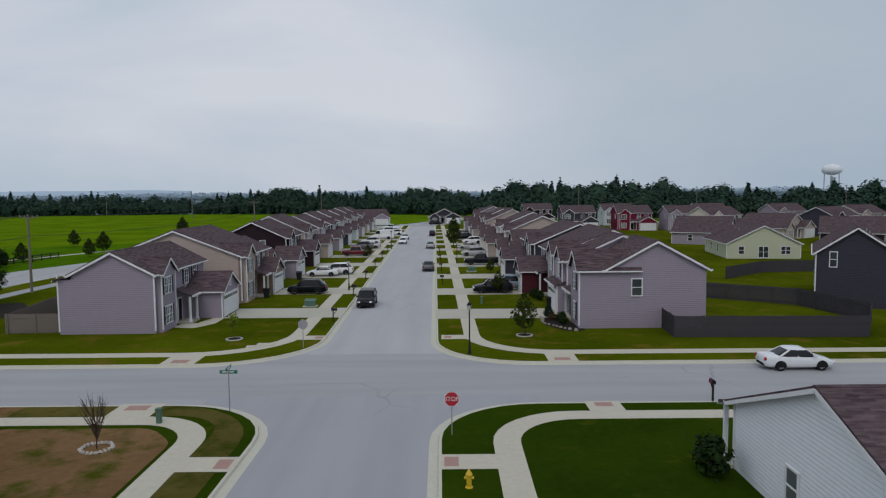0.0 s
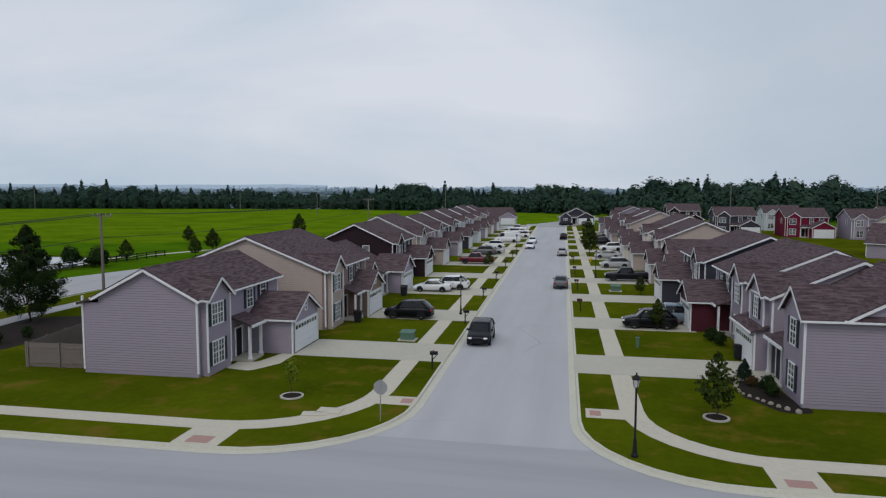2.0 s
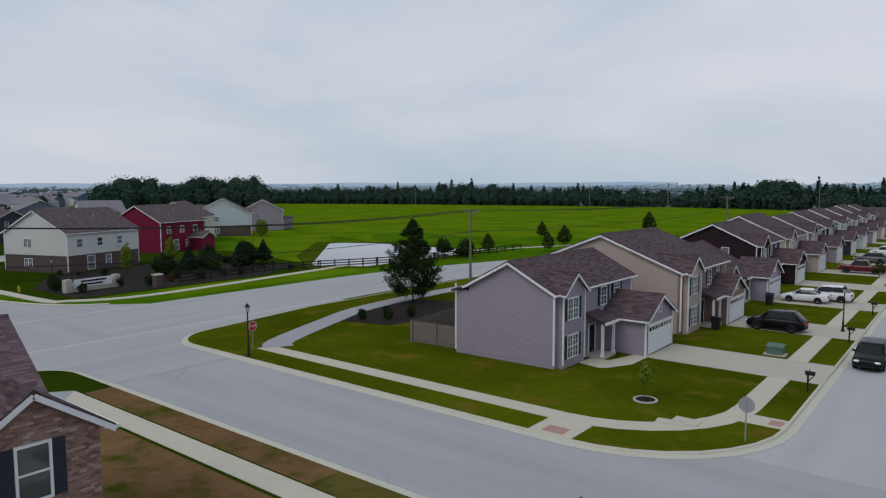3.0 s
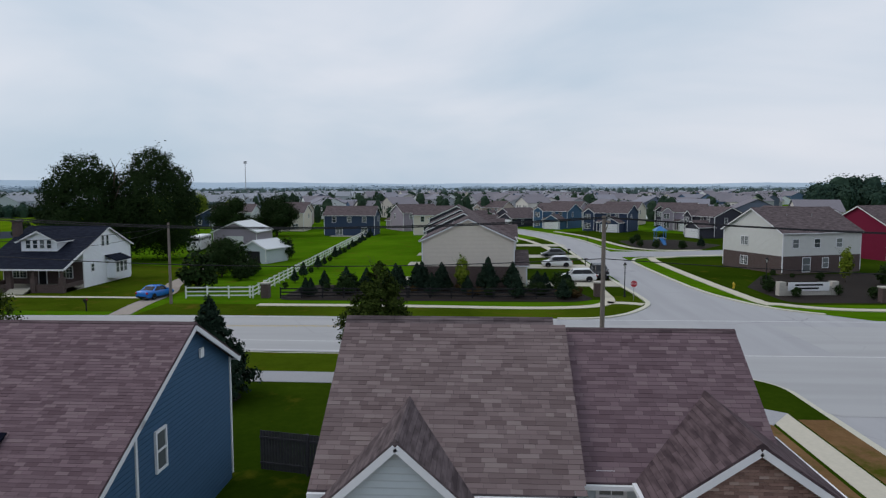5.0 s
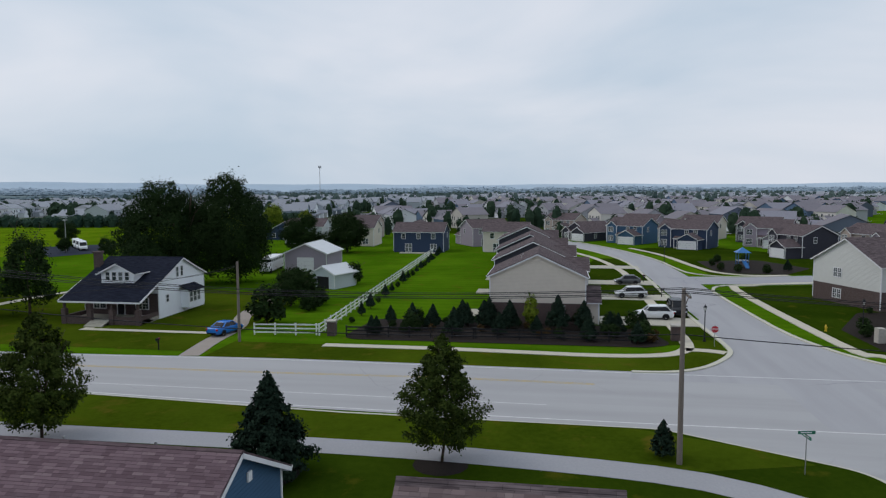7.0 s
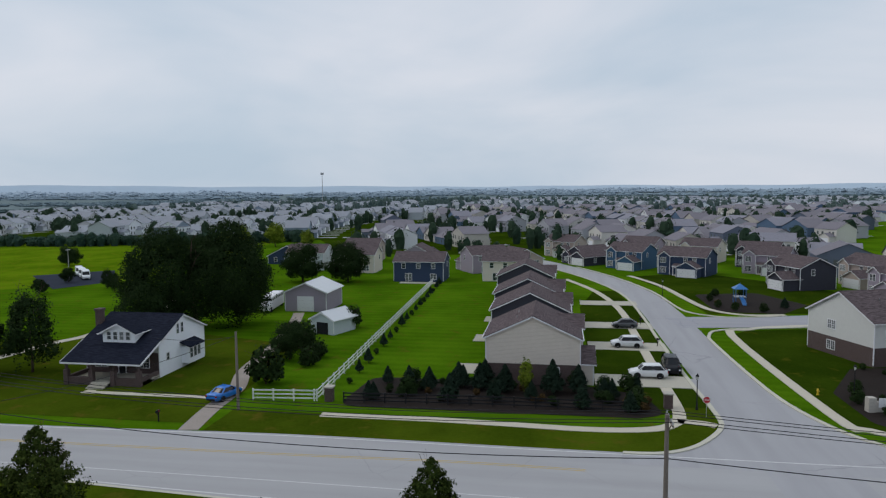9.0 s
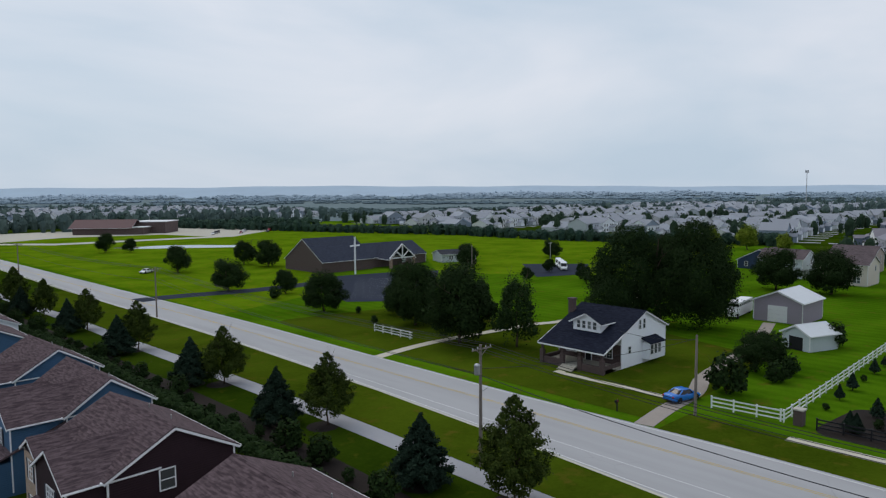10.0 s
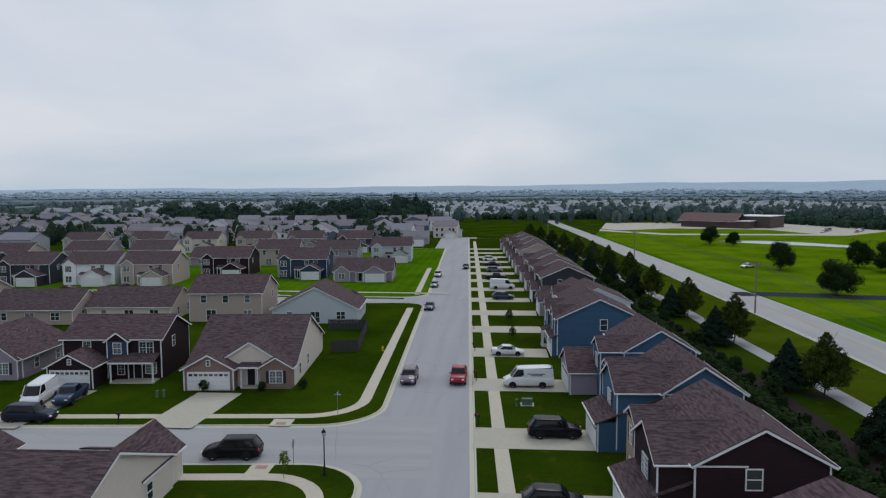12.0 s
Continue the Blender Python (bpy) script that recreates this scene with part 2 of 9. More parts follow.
M["ivory_siding"] = rough_mat("ivory_vinyl", (0.60, 0.60, 0.58), 0.6, 2, 0.3, 0.05, bump_k=0.05)
M["sage_siding"] = rough_mat("pale_sage_vinyl", (0.50, 0.52, 0.38), 0.6, 2, 0.3, 0.05, bump_k=0.05)
M["pale_siding"] = rough_mat("pale_blue_grey_vinyl", (0.50, 0.55, 0.58), 0.6, 2, 0.3, 0.05, bump_k=0.05)
M["white_siding"] = rough_mat("white_clapboard", (0.82, 0.84, 0.88), 0.6, 2, 0.3, 0.04, bump_k=0.05)
M["brick"] = brick_mat("red_brown_brick", (0.20, 0.105, 0.075), (0.30, 0.20, 0.155), (0.38, 0.35, 0.31))
M["brick_tan"] = brick_mat("tan_brick", (0.30, 0.20, 0.14), (0.42, 0.31, 0.23), (0.45, 0.41, 0.36))
M["brick_rose"] = brick_mat("rose_brown_brick", (0.19, 0.115, 0.10), (0.28, 0.185, 0.16), (0.33, 0.28, 0.26))
M["brick_dark"] = brick_mat("dark_brick", (0.060, 0.040, 0.040), (0.105, 0.066, 0.060), (0.13, 0.11, 0.105))
M["glass"] = glass_mat("window_glass")
_n, _l = M["glass"].node_tree.nodes, M["glass"].node_tree.links
_info = _n.new("ShaderNodeObjectInfo")
_l.new(tone(_n, _l, _info.outputs["Random"], [(0.0, (0.03, 0.04, 0.045)), (0.45, (0.04, 0.05, 0.055)), (0.6, (0.12, 0.135, 0.14)), (1.0, (0.20, 0.215, 0.215))]), _n["Principled BSDF"].inputs["Base Color"])
M["car_glass"] = glass_mat("car_glass", (0.008, 0.009, 0.012), 0.05, 0.35)
M["shutter"] = rough_mat("dark_shutter_paint", (0.035, 0.04, 0.055), 0.6, 4, 1, 0.1)
M["dark"] = rough_mat("black_painted_metal", (0.02, 0.02, 0.023), 0.5, 6, 1, 0.2)
M["galv"] = rough_mat("galvanised_steel", (0.42, 0.43, 0.44), 0.45, 8, 1, 0.1, metal=0.7)
M["wood_grey"] = rough_mat("weathered_fence_wood", (0.062, 0.058, 0.066), 0.9, 6, 0.6, 0.25, bump_k=0.4)
M["wood_pole"] = rough_mat("weathered_pole_wood", (0.20, 0.17, 0.15), 0.9, 7, 0.6, 0.2, bump_k=0.4)
M["bark"] = rough_mat("tree_bark", (0.075, 0.055, 0.042), 0.95, 8, 1, 0.3, bump_k=0.5)
M["leaf"] = leaf_mat("maple_leaves", (0.024, 0.042, 0.008), (0.060, 0.080, 0.016))
M["leaf_dark"] = leaf_mat("dark_leaves", (0.013, 0.027, 0.009), (0.028, 0.050, 0.014))
M["leaf_lime"] = leaf_mat("lime_leaves", (0.09, 0.14, 0.012), (0.18, 0.22, 0.025))
M["leaf_red"] = leaf_mat("bronze_leaves", (0.05, 0.030, 0.014), (0.09, 0.06, 0.022))
M["needle"] = leaf_mat("spruce_needles", (0.014, 0.028, 0.019), (0.028, 0.049, 0.031))
# dark blue-green leaves, lightened a little with distance haze in the colour
M["wood_far"] = leaf_mat("distant_woods", (0.024, 0.050, 0.042), (0.058, 0.098, 0.064))
M["wood_mid"] = leaf_mat("garden_tree_leaves", (0.024, 0.046, 0.030), (0.048, 0.078, 0.046))
# far garden leaves paled towards blue: haze painted into the colour
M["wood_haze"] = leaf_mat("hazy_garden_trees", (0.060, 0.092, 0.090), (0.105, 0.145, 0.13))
M["water"] = glass_mat("pond_water", (0.10, 0.12, 0.13), 0.03)
M["stone"] = rough_mat("pale_edging_stone", (0.45, 0.42, 0.38), 0.9, 5, 1, 0.2)


# ---- mesh helpers ----
def quad(bm, *pts):
    return bm.faces.new([bm.verts.new(p) for p in pts])


def box(bm, x0, x1, y0, y1, z0, z1):
    v = [bm.verts.new((x, y, z)) for z in (z0, z1) for x, y in ((x0, y0), (x1, y0), (x1, y1), (x0, y1))]
    for f in ((3, 2, 1, 0), (4, 5, 6, 7), (0, 1, 5, 4), (1, 2, 6, 5), (2, 3, 7, 6), (3, 0, 4, 7)):
        bm.faces.new([v[i] for i in f])


def slab(bm, p, t):
    """A plate of four or three corners, t thick downwards along z."""
    top = [bm.verts.new(q) for q in p]
    low = [bm.verts.new((q[0], q[1], q[2] - t)) for q in p]
    bm.faces.new(top)
    bm.faces.new(low[::-1])
    n = len(p)
    for i in range(n):
        bm.faces.new((top[i], low[i], low[(i + 1) % n], top[(i + 1) % n]))


def beam(bm, a, b, w, h):
    """A square bar from a to b."""
    a, b = Vector(a), Vector(b)
    d = (b - a).normalized()
    s = d.cross(Vector((0, 0, 1)))
    s = s.normalized() if s.length > 1e-4 else Vector((1, 0, 0))
    u = s.cross(d).normalized()
    r = [[bm.verts.new(p + s * i * w / 2 + u * j * h / 2) for i, j in ((-1, -1), (1, -1), (1, 1), (-1, 1))] for p in (a, b)]
    bm.faces.new(r[0][::-1]), bm.faces.new(r[1])
    for i in range(4):
        bm.faces.new((r[0][i], r[0][(i + 1) % 4], r[1][(i + 1) % 4], r[1][i]))


def tube(bm, a, b, r0, r1, n=8, caps=True):
    a, b = Vector(a), Vector(b)
    d = (b - a).normalized()
    s = d.cross(Vector((0, 0, 1))) if abs(d.z) < 0.99 else Vector((1, 0, 0))
    s.normalize()
    u = s.cross(d)
    rings = [[bm.verts.new(p + (s * math.cos(k * math.tau / n) + u * math.sin(k * math.tau / n)) * r) for k in range(n)] for p, r in ((a, r0), (b, r1))]
    for k in range(n):
        bm.faces.new((rings[0][k], rings[0][(k + 1) % n], rings[1][(k + 1) % n], rings[1][k]))
    if caps:
        bm.faces.new(rings[0][::-1]), bm.faces.new(rings[1])


def lathe(bm, profile, n=16, cx=0.0, cy=0.0):
    rings = [[bm.verts.new((cx + r * math.cos(k * math.tau / n), cy + r * math.sin(k * math.tau / n), z)) for k in range(n)] for r, z in profile]
    for a, b in zip(rings, rings[1:]):
        for k in range(n):
            bm.faces.new((a[k], a[(k + 1) % n], b[(k + 1) % n], b[k]))
    bm.faces.new(rings[0][::-1]), bm.faces.new(rings[-1])


def uv_metres(me):
    """UVs in metres on every face: along the face's level line and up its slope."""
    uv = me.uv_layers.new(name="UVMap").data
    for p in me.polygons:
        n = p.normal
        s = Vector((-n.y, n.x, 0))
        s = s.normalized() if s.length > 1e-3 else Vector((1, 0, 0))
        u = n.cross(s)
        for li in p.loop_indices:
            co = me.vertices[me.loops[li].vertex_index].co
            uv[li].uv = (co.dot(s), co.dot(u))


def to_mesh(name, bm, mat, smooth=False, uv=False):
    bmesh.ops.recalc_face_normals(bm, faces=bm.faces)
    me = bpy.data.meshes.new(name)
    bm.to_mesh(me)
    bm.free()
    for mt in (mat if isinstance(mat, (list, tuple)) else [mat]):
        me.materials.append(mt)
    if smooth:
        for p in me.polygons:
            p.use_smooth = True
    if uv:
        uv_metres(me)
    return me


def part(name, bm, mat, parent=None, label="", smooth=False, uv=False):
    ob = new(name, bm if isinstance(bm, bpy.types.Mesh) else to_mesh(name, bm, mat, smooth, uv))
    if parent is not None:
        ob.parent = parent
    if label:
        ob["label"] = label
    return ob


def put(name, mesh, parent, m, label=""):
    ob = new(name, mesh)
    ob.parent = parent
    ob.matrix_local = m
    if label:
        ob["label"] = label
    return ob


def thing(name, m, label, category, group="", kind=""):
    ob = new(name)
    ob.matrix_world = m
    ob.empty_display_size = 0.2
    return tagged(ob, label, category, group, kind)


# ---- ground, streets, lawns ----
def polygon_sheet(name, pts, z, mat, label, category="", depth=0.0):
    bm = bmesh.new()
    top = [bm.verts.new((x, y, z)) for x, y in pts]
    bm.faces.new(top)
    if depth:
        low = [bm.verts.new((x, y, z - depth)) for x, y in pts]
        for i in range(len(pts)):
            j = (i + 1) % len(pts)
            bm.faces.new((top[i], top[j], low[j], low[i]))
    bmesh.ops.recalc_face_normals(bm, faces=bm.faces)
    ob = new(name, to_mesh(name, bm, mat))
    if ob.data.polygons[0].normal.z < 0:
        ob.data.flip_normals()
    return tagged(ob, label, category or name.split("_")[0], kind="structure")


def rounded(corners, steps=8):
    """Corners (x, y, radius) to an outline with arcs."""
    out = []
    n = len(corners)
    for i in range(n):
        p0, (x, y, r), p2 = corners[i - 1], corners[i], corners[(i + 1) % n]
        p = Vector((x, y))
        if r <= 0:
            out.append((x, y))
            continue
        a = (Vector(p0[:2]) - p).normalized()
        b = (Vector(p2[:2]) - p).normalized()
        half = a.angle(b) / 2
        t = r / math.tan(half)
        c = p + (a + b).normalized() * (r / math.sin(half))
        s, e = p + a * t - c, p + b * t - c
        a0 = math.atan2(s.y, s.x)
        d = (math.atan2(e.y, e.x) - a0 + math.pi) % math.tau - math.pi
        out += [(c.x + r * math.cos(a0 + d * k / steps), c.y + r * math.sin(a0 + d * k / steps)) for k in range(steps + 1)]
    return out


def offset(pts, d, closed=True):
    """An outline moved to its left by d."""
    out = []
    n = len(pts)
    for i, p in enumerate(pts):
        p = Vector(p)
        a = Vector(pts[i - 1]) if closed or i else None
        b = Vector(pts[(i + 1) % n]) if closed or i < n - 1 else None
        da = (p - a).normalized() if a is not None else (b - p).normalized()
        db = (b - p).normalized() if b is not None else da
        na, nb = Vector((-da.y, da.x)), Vector((-db.y, db.x))
        m = (na + nb)
        m = m / max(m.length_squared / 2, 0.3)
        out.append((p.x + m.x * d, p.y + m.y * d))
    return out


def ribbon(bm, a, b, za, zb, closed=False):
    va = [bm.verts.new((*p, za)) for p in a]
    vb = [bm.verts.new((*p, zb)) for p in b]
    n = len(a)
    for i in range(n if closed else n - 1):
        j = (i + 1) % n
        bm.faces.new((va[i], va[j], vb[j], vb[i]))


def strip(name, line, width, z, mat, label, depth=0.12, category=""):
    bm = bmesh.new()
    a, b = offset(line, width / 2, False), offset(line, -width / 2, False)
    ribbon(bm, a, b, z, z)
    ribbon(bm, a, a, z, z - depth)
    ribbon(bm, b, b, z, z - depth)
    bmesh.ops.recalc_face_normals(bm, faces=bm.faces)
    return tagged(new(name, to_mesh(name, bm, mat)), label, category or name.split("_")[0], kind="structure")


LAWN_Z, WALK_Z = 0.13, 0.145


def block(name, corners, mat, label):
    """A raised lawn block, counter-clockwise, with its gutter and kerb round it."""
    pts = rounded(corners)
    inner = offset(pts, 0.62)
    polygon_sheet("ground_" + name, inner, LAWN_Z, mat, label, "lawn")
    bm = bmesh.new()
    ribbon(bm, pts, offset(pts, 0.42), 0.012, 0.03, True)
    ribbon(bm, offset(pts, 0.42), offset(pts, 0.48), 0.03, 0.15, True)
    ribbon(bm, offset(pts, 0.48), inner, 0.15, 0.145, True)
    ribbon(bm, inner, inner, 0.145, 0.0, True)
    tagged(new("kerb_" + name, to_mesh("kerb", bm, M["kerb"])), "pale concrete kerb and gutter along the street", "kerb", kind="structure")


def north_x(y):
    return -4.75 - (y - 55) * 0.0150


def south_x(y):
    return -4.6 if y > -30 else -4.4 + (-30 - y) * 0.0395


def cross_y(x):
    return -42.2 + (x - 5) * 0.07


bm = bmesh.new()
S = 4200.0
n = 24
gv = [[bm.verts.new(((i / n * 2 - 1) * S, (j / n * 2 - 1) * S, -0.03)) for i in range(n + 1)] for j in range(n + 1)]
for j in range(n):
    for i in range(n):
        bm.faces.new((gv[j][i], gv[j][i + 1], gv[j + 1][i + 1], gv[j + 1][i]))
tagged(new("ground", to_mesh("ground", bm, M["verge"])), "green meadow and lawn reaching to the horizon", "ground", kind="structure")

# streets
polygon_sheet("road_north", [(-13.5, 40), (4.5, 40), (north_x(270) + 9, 270), (north_x(270) - 9, 270)], 0.0, M["road_n"], "pale concrete residential street")
polygon_sheet("road_cross", [(-66, 37), (160, 37), (160, 52), (-66, 52)], 0.003, M["road_x"], "pale concrete cross street")
polygon_sheet("road_south", [(-14, 41), (-14, -30), (south_x(-330) - 9, -330), (south_x(-330) + 9, -330), (6, -30), (6, 41)], 0.006, M["road"], "pale concrete residential street")
polygon_sheet("road_lane", [(-5, cross_y(-5) - 8), (150, cross_y(150) - 8), (150, cross_y(150) + 8), (-5, cross_y(-5) + 8)], 0.009, M["road_x"], "pale concrete side street")

NW_ = [(-55.8, 48.2, 5), (north_x(50) - 4.45, 48.2, 8.8), (north_x(262) - 4.45, 262, 6), (-12, 262, 0), (-40, 190, 0), (-57.5, 118, 0), (-59.0, 96, 0), (-58.6, 66, 0)]
NE_ = [(-0.72, 48.2, 7.8), (140, 48.0, 0), (140, 262, 0), (north_x(262) + 4.45, 262, 6)]
SW_ = [(-52.5, 39.6, 4), (-58.8, 28, 6), (-59.0, 5, 0), (-60.7, -20, 0), (-61.7, -45, 0), (-61.9, -80, 0), (-61.0, -120, 0), (-59.4, -170, 0), (-57.6, -250, 0), (-56, -320, 0), (south_x(-320) - 4.5, -320, 0), (south_x(-30) - 4.5, -30, 0), (-8.6, 39.6, 6.5)]
SE_ = [(-0.5, 39.5, 6.2), (-0.15, cross_y(0) + 4.6, 6), (140, cross_y(140) + 4.6, 0), (140, 39.5, 0)]
SE2_ = [(south_x(-50) + 4.5, cross_y(0) - 4.6, 7), (south_x(-125) + 4.5, -125, 5), (140, -116, 0), (140, cross_y(140) - 4.6, 0)]
block("northwest", NW_, M["lawn"], "mown lawn block beside the street")
block("northeast", NE_, M["lawn"], "mown lawn block beside the street")
block("southwest", SW_, M["lawn_mid"], "mown lawn block between street and main road")
block("southeast", SE_, M["lawn_mid"], "mown lawn block beside the street")
block("southeast_far", SE2_, M["lawn_deep"], "mown lawn block beside the street")

# ---- houses ----
WINDOWS = {}


def lattice(bm, xs, zs, y0, y1):
    """A flat frame in one piece: bars between every even pair of breaks, open between them."""
    va, vb = {}, {}

    def v(d, i, j, y):
        if (i, j) not in d:
            d[i, j] = bm.verts.new((xs[i], y, zs[j]))
        return d[i, j]

    nx_, nz_ = len(xs) - 1, len(zs) - 1
    solid = {(i, j) for i in range(nx_) for j in range(nz_) if i % 2 == 0 or j % 2 == 0}
    for i, j in solid:
        c = [(i, j), (i + 1, j), (i + 1, j + 1), (i, j + 1)]
        bm.faces.new([v(va, *q, y0) for q in c])
        bm.faces.new([v(vb, *q, y1) for q in c[::-1]])
        for k, (di, dj) in enumerate(((0, -1), (1, 0), (0, 1), (-1, 0))):
            if (i + di, j + dj) not in solid:
                p, q = c[k], c[(k + 1) % 4]
                bm.faces.new((v(va, *p, y0), v(vb, *p, y1), v(vb, *q, y1), v(va, *q, y0)))


def window_meshes(w, h, grid):
    key = (w, h, grid)
    if key in WINDOWS:
        return WINDOWS[key]
    f = 0.085
    xs, zs = [-w / 2 - f, -w / 2], [-h / 2 - f, -h / 2]
    bars = []
    if w > 1.3:
        bars += [(-0.05, 0.05)]
    if grid:
        bars += [(k * w / 4 - 0.009, k * w / 4 + 0.009) for k in ((-1, 1) if w > 1.3 else (0,))]
    for p in sorted(bars):
        xs += p
    xs += [w / 2, w / 2 + f]
    for p in sorted([(-0.03, 0.03)] + ([(z - 0.008, z + 0.008) for z in (-h / 4, h / 4)] if grid else [])):
        zs += p
    zs += [h / 2, h / 2 + f]
    bm = bmesh.new()
    lattice(bm, xs, zs, -0.06, 0.02)
    fr = to_mesh("window_frame", bm, M["white"])
    bm = bmesh.new()
    box(bm, -w / 2, w / 2, -0.02, 0.015, -h / 2, h / 2)
    pn = to_mesh("pane", bm, M["glass"])
    bm = bmesh.new()
    sw = 0.36
    for s in (-1,):
        x0 = -w / 2 - f - sw - 0.02
        box(bm, x0, x0 + sw, -0.045, 0.01, -h / 2 - 0.06, h / 2 + 0.06)
        for i in range(9):
            z = -h / 2 + (i + 0.5) * h / 9
            box(bm, x0 + 0.05, x0 + sw - 0.05, -0.06, -0.04, z - h / 27, z + h / 40)
    sh = to_mesh("shutter", bm, M["shutter"])
    WINDOWS[key] = fr, pn, sh
    return WINDOWS[key]


def window(parent, m, w=0.95, h=1.4, shutters=False, grid=True):
    """A framed window on a wall; m carries its centre, with local -y outwards."""
    fr, pn, sh = window_meshes(w, h, grid)
    ob = put("window", fr, parent, m)
    p = new("pane", pn)
    p.parent = ob
    if shutters:
        put("shutter", sh, parent, m, "dark louvred shutter")
        put("shutter", sh, parent, m @ Matrix.Diagonal((-1, 1, 1, 1)), "dark louvred shutter")
    return ob


def siding_wall(bm, a, b, z0, top, course=0.17, proud=0.018):
    """Lapped boards on the wall from a to b (plan), outside to the right of a to b. top: list of (s, z) along the wall."""
    a, b = Vector(a), Vector(b)
    ln = (b - a).length
    d = (b - a) / ln
    nrm = Vector((d.y, -d.x))

    def span(z):
        lo, hi = None, None
        for (s0, t0), (s1, t1) in zip(top, top[1:]):
            if max(t0, t1) < z:
                continue
            if t0 >= z:
                e = s0
            else:
                e = s0 + (s1 - s0) * (z - t0) / (t1 - t0)
            if t1 >= z:
                g = s1
            else:
                g = s0 + (s1 - s0) * (z - t0) / (t1 - t0)
            lo = e if lo is None else min(lo, e)
            hi = g if hi is None else max(hi, g)
        return lo, hi

    zmax = max(t for _, t in top)
    z = z0
    while z < zmax - 0.03:
        zt = min(z + course, zmax - 0.005)
        l0, h0 = span(z + 1e-4)
        l1, h1 = span(zt)
        if l0 is None or l1 is None:
            break
        def P(s, zz, o):
            q = a + d * s + nrm * o
            return (q.x, q.y, zz)
        zl = min(z + 0.04, zt)
        quad(bm, P(l0, zl, proud), P(h0, zl, proud), P(h1, zt, 0.006), P(l1, zt, 0.006))
        quad(bm, P(l0, z, 0.004), P(h0, z, 0.004), P(h0, zl, proud), P(l0, zl, proud))
        z = zt


def gable_body(bm, x0, x1, y0, y1, z0, ze, rise, axis):
    """A solid with a gable roof's cross-section; axis: the ridge's direction."""
    if axis == "x":
        ym = (y0 + y1) / 2
        prof = [(y0, z0), (y1, z0), (y1, ze), (ym, ze + rise), (y0, ze)]
        ends = [[bm.verts.new((x, y, z)) for y, z in prof] for x in (x0, x1)]
    else:
        xm = (x0 + x1) / 2
        prof = [(x0, z0), (x1, z0), (x1, ze), (xm, ze + rise), (x0, ze)]
        ends = [[bm.verts.new((x, y, z)) for x, z in prof] for y in (y0, y1)]
    bm.faces.new(ends[0]), bm.faces.new(ends[1][::-1])
    for i in range(5):
        j = (i + 1) % 5
        bm.faces.new((ends[0][i], ends[0][j], ends[1][j], ends[1][i]))


def gable_roof(roof, trim, x0, x1, y0, y1, ze, rise, axis, oh=0.35, ends=(True, True), t=0.16, gutters=(True, True)):
    """A folded roof plate with overhang, white rake boards on the given ends and gutters along the eaves."""
    swap = axis != "x"
    u0, u1, v0, v1 = (y0, y1, x0, x1) if swap else (x0, x1, y0, y1)
    half = (v1 - v0) / 2
    k = rise / half
    vm = (v0 + v1) / 2
    e = half + oh
    zlow, zr = ze - oh * k + t, ze + rise + t
    a, b = u0 - (oh if ends[0] else 0), u1 + (oh if ends[1] else 0)

    def P(u, v, z):
        return (v, u, z) if swap else (u, v, z)

    prof = [(vm - e, zlow), (vm - 0.13, zr - 0.13 * k), (vm - 0.13, zr - 0.13 * k + 0.03), (vm, zr + 0.03), (vm + 0.13, zr - 0.13 * k + 0.03), (vm + 0.13, zr - 0.13 * k), (vm + e, zlow), (vm + e, zlow - t), (vm, zr - t), (vm - e, zlow - t)]
    ring = [[roof.verts.new(P(u, v, z)) for v, z in prof] for u in (a, b)]
    roof.faces.new(ring[0]), roof.faces.new(ring[1][::-1])
    for i in range(10):
        roof.faces.new((ring[0][i], ring[0][(i + 1) % 10], ring[1][(i + 1) % 10], ring[1][i]))
    for on, u in zip(ends, (a + 0.012, b - 0.012)):
        if on:
            for s in (-1, 1):
                beam(trim, P(u, vm + s * e, zlow - t - 0.02), P(u, vm, zr - t - 0.02), 0.05, 0.17)
    for s, on in zip((-1, 1), gutters):
        if on:
            beam(trim, P(a, vm + s * (e + 0.05), zlow - 0.10), P(b, vm + s * (e + 0.05), zlow - 0.10), 0.11, 0.11)
            beam(trim, P(a, vm + s * (half + oh * 0.5), ze - oh * k * 0.6 - 0.02), P(b, vm + s * (half + oh * 0.5), ze - oh * k * 0.6 - 0.02), oh, 0.03)


def garage_door(parent, x, y, w=4.8, h=2.15, lights=True):
    bm = bmesh.new()
    rows, cols = 4, 8
    ch, cw = h / rows, w / cols
    for r in range(rows):
        box(bm, -w / 2, w / 2, -0.03, 0.0, r * ch + 0.01, (r + 1) * ch - 0.01)
        for c in range(cols):
            if lights and r == rows - 1:
                continue
            box(bm, -w / 2 + c * cw + 0.07, -w / 2 + (c + 1) * cw - 0.07, -0.045, -0.03, r * ch + 0.09, (r + 1) * ch - 0.09)
    box(bm, -w / 2 - 0.12, -w / 2, -0.06, 0.01, 0, h + 0.12)
    box(bm, w / 2, w / 2 + 0.12, -0.06, 0.01, 0, h + 0.12)
    box(bm, -w / 2, w / 2, -0.06, 0.01, h, h + 0.12)
    d = part("garage_door", bm, M["white"], parent, "white panelled garage door")
    d.location = (x, y, 0.05)
    if lights:
        for c in range(cols):
            b2 = bmesh.new()
            box(b2, -w / 2 + c * cw + 0.08, -w / 2 + (c + 1) * cw - 0.08, -0.04, -0.025, h - ch + 0.12, h - 0.12)
            part("pane", b2, M["glass"], d)


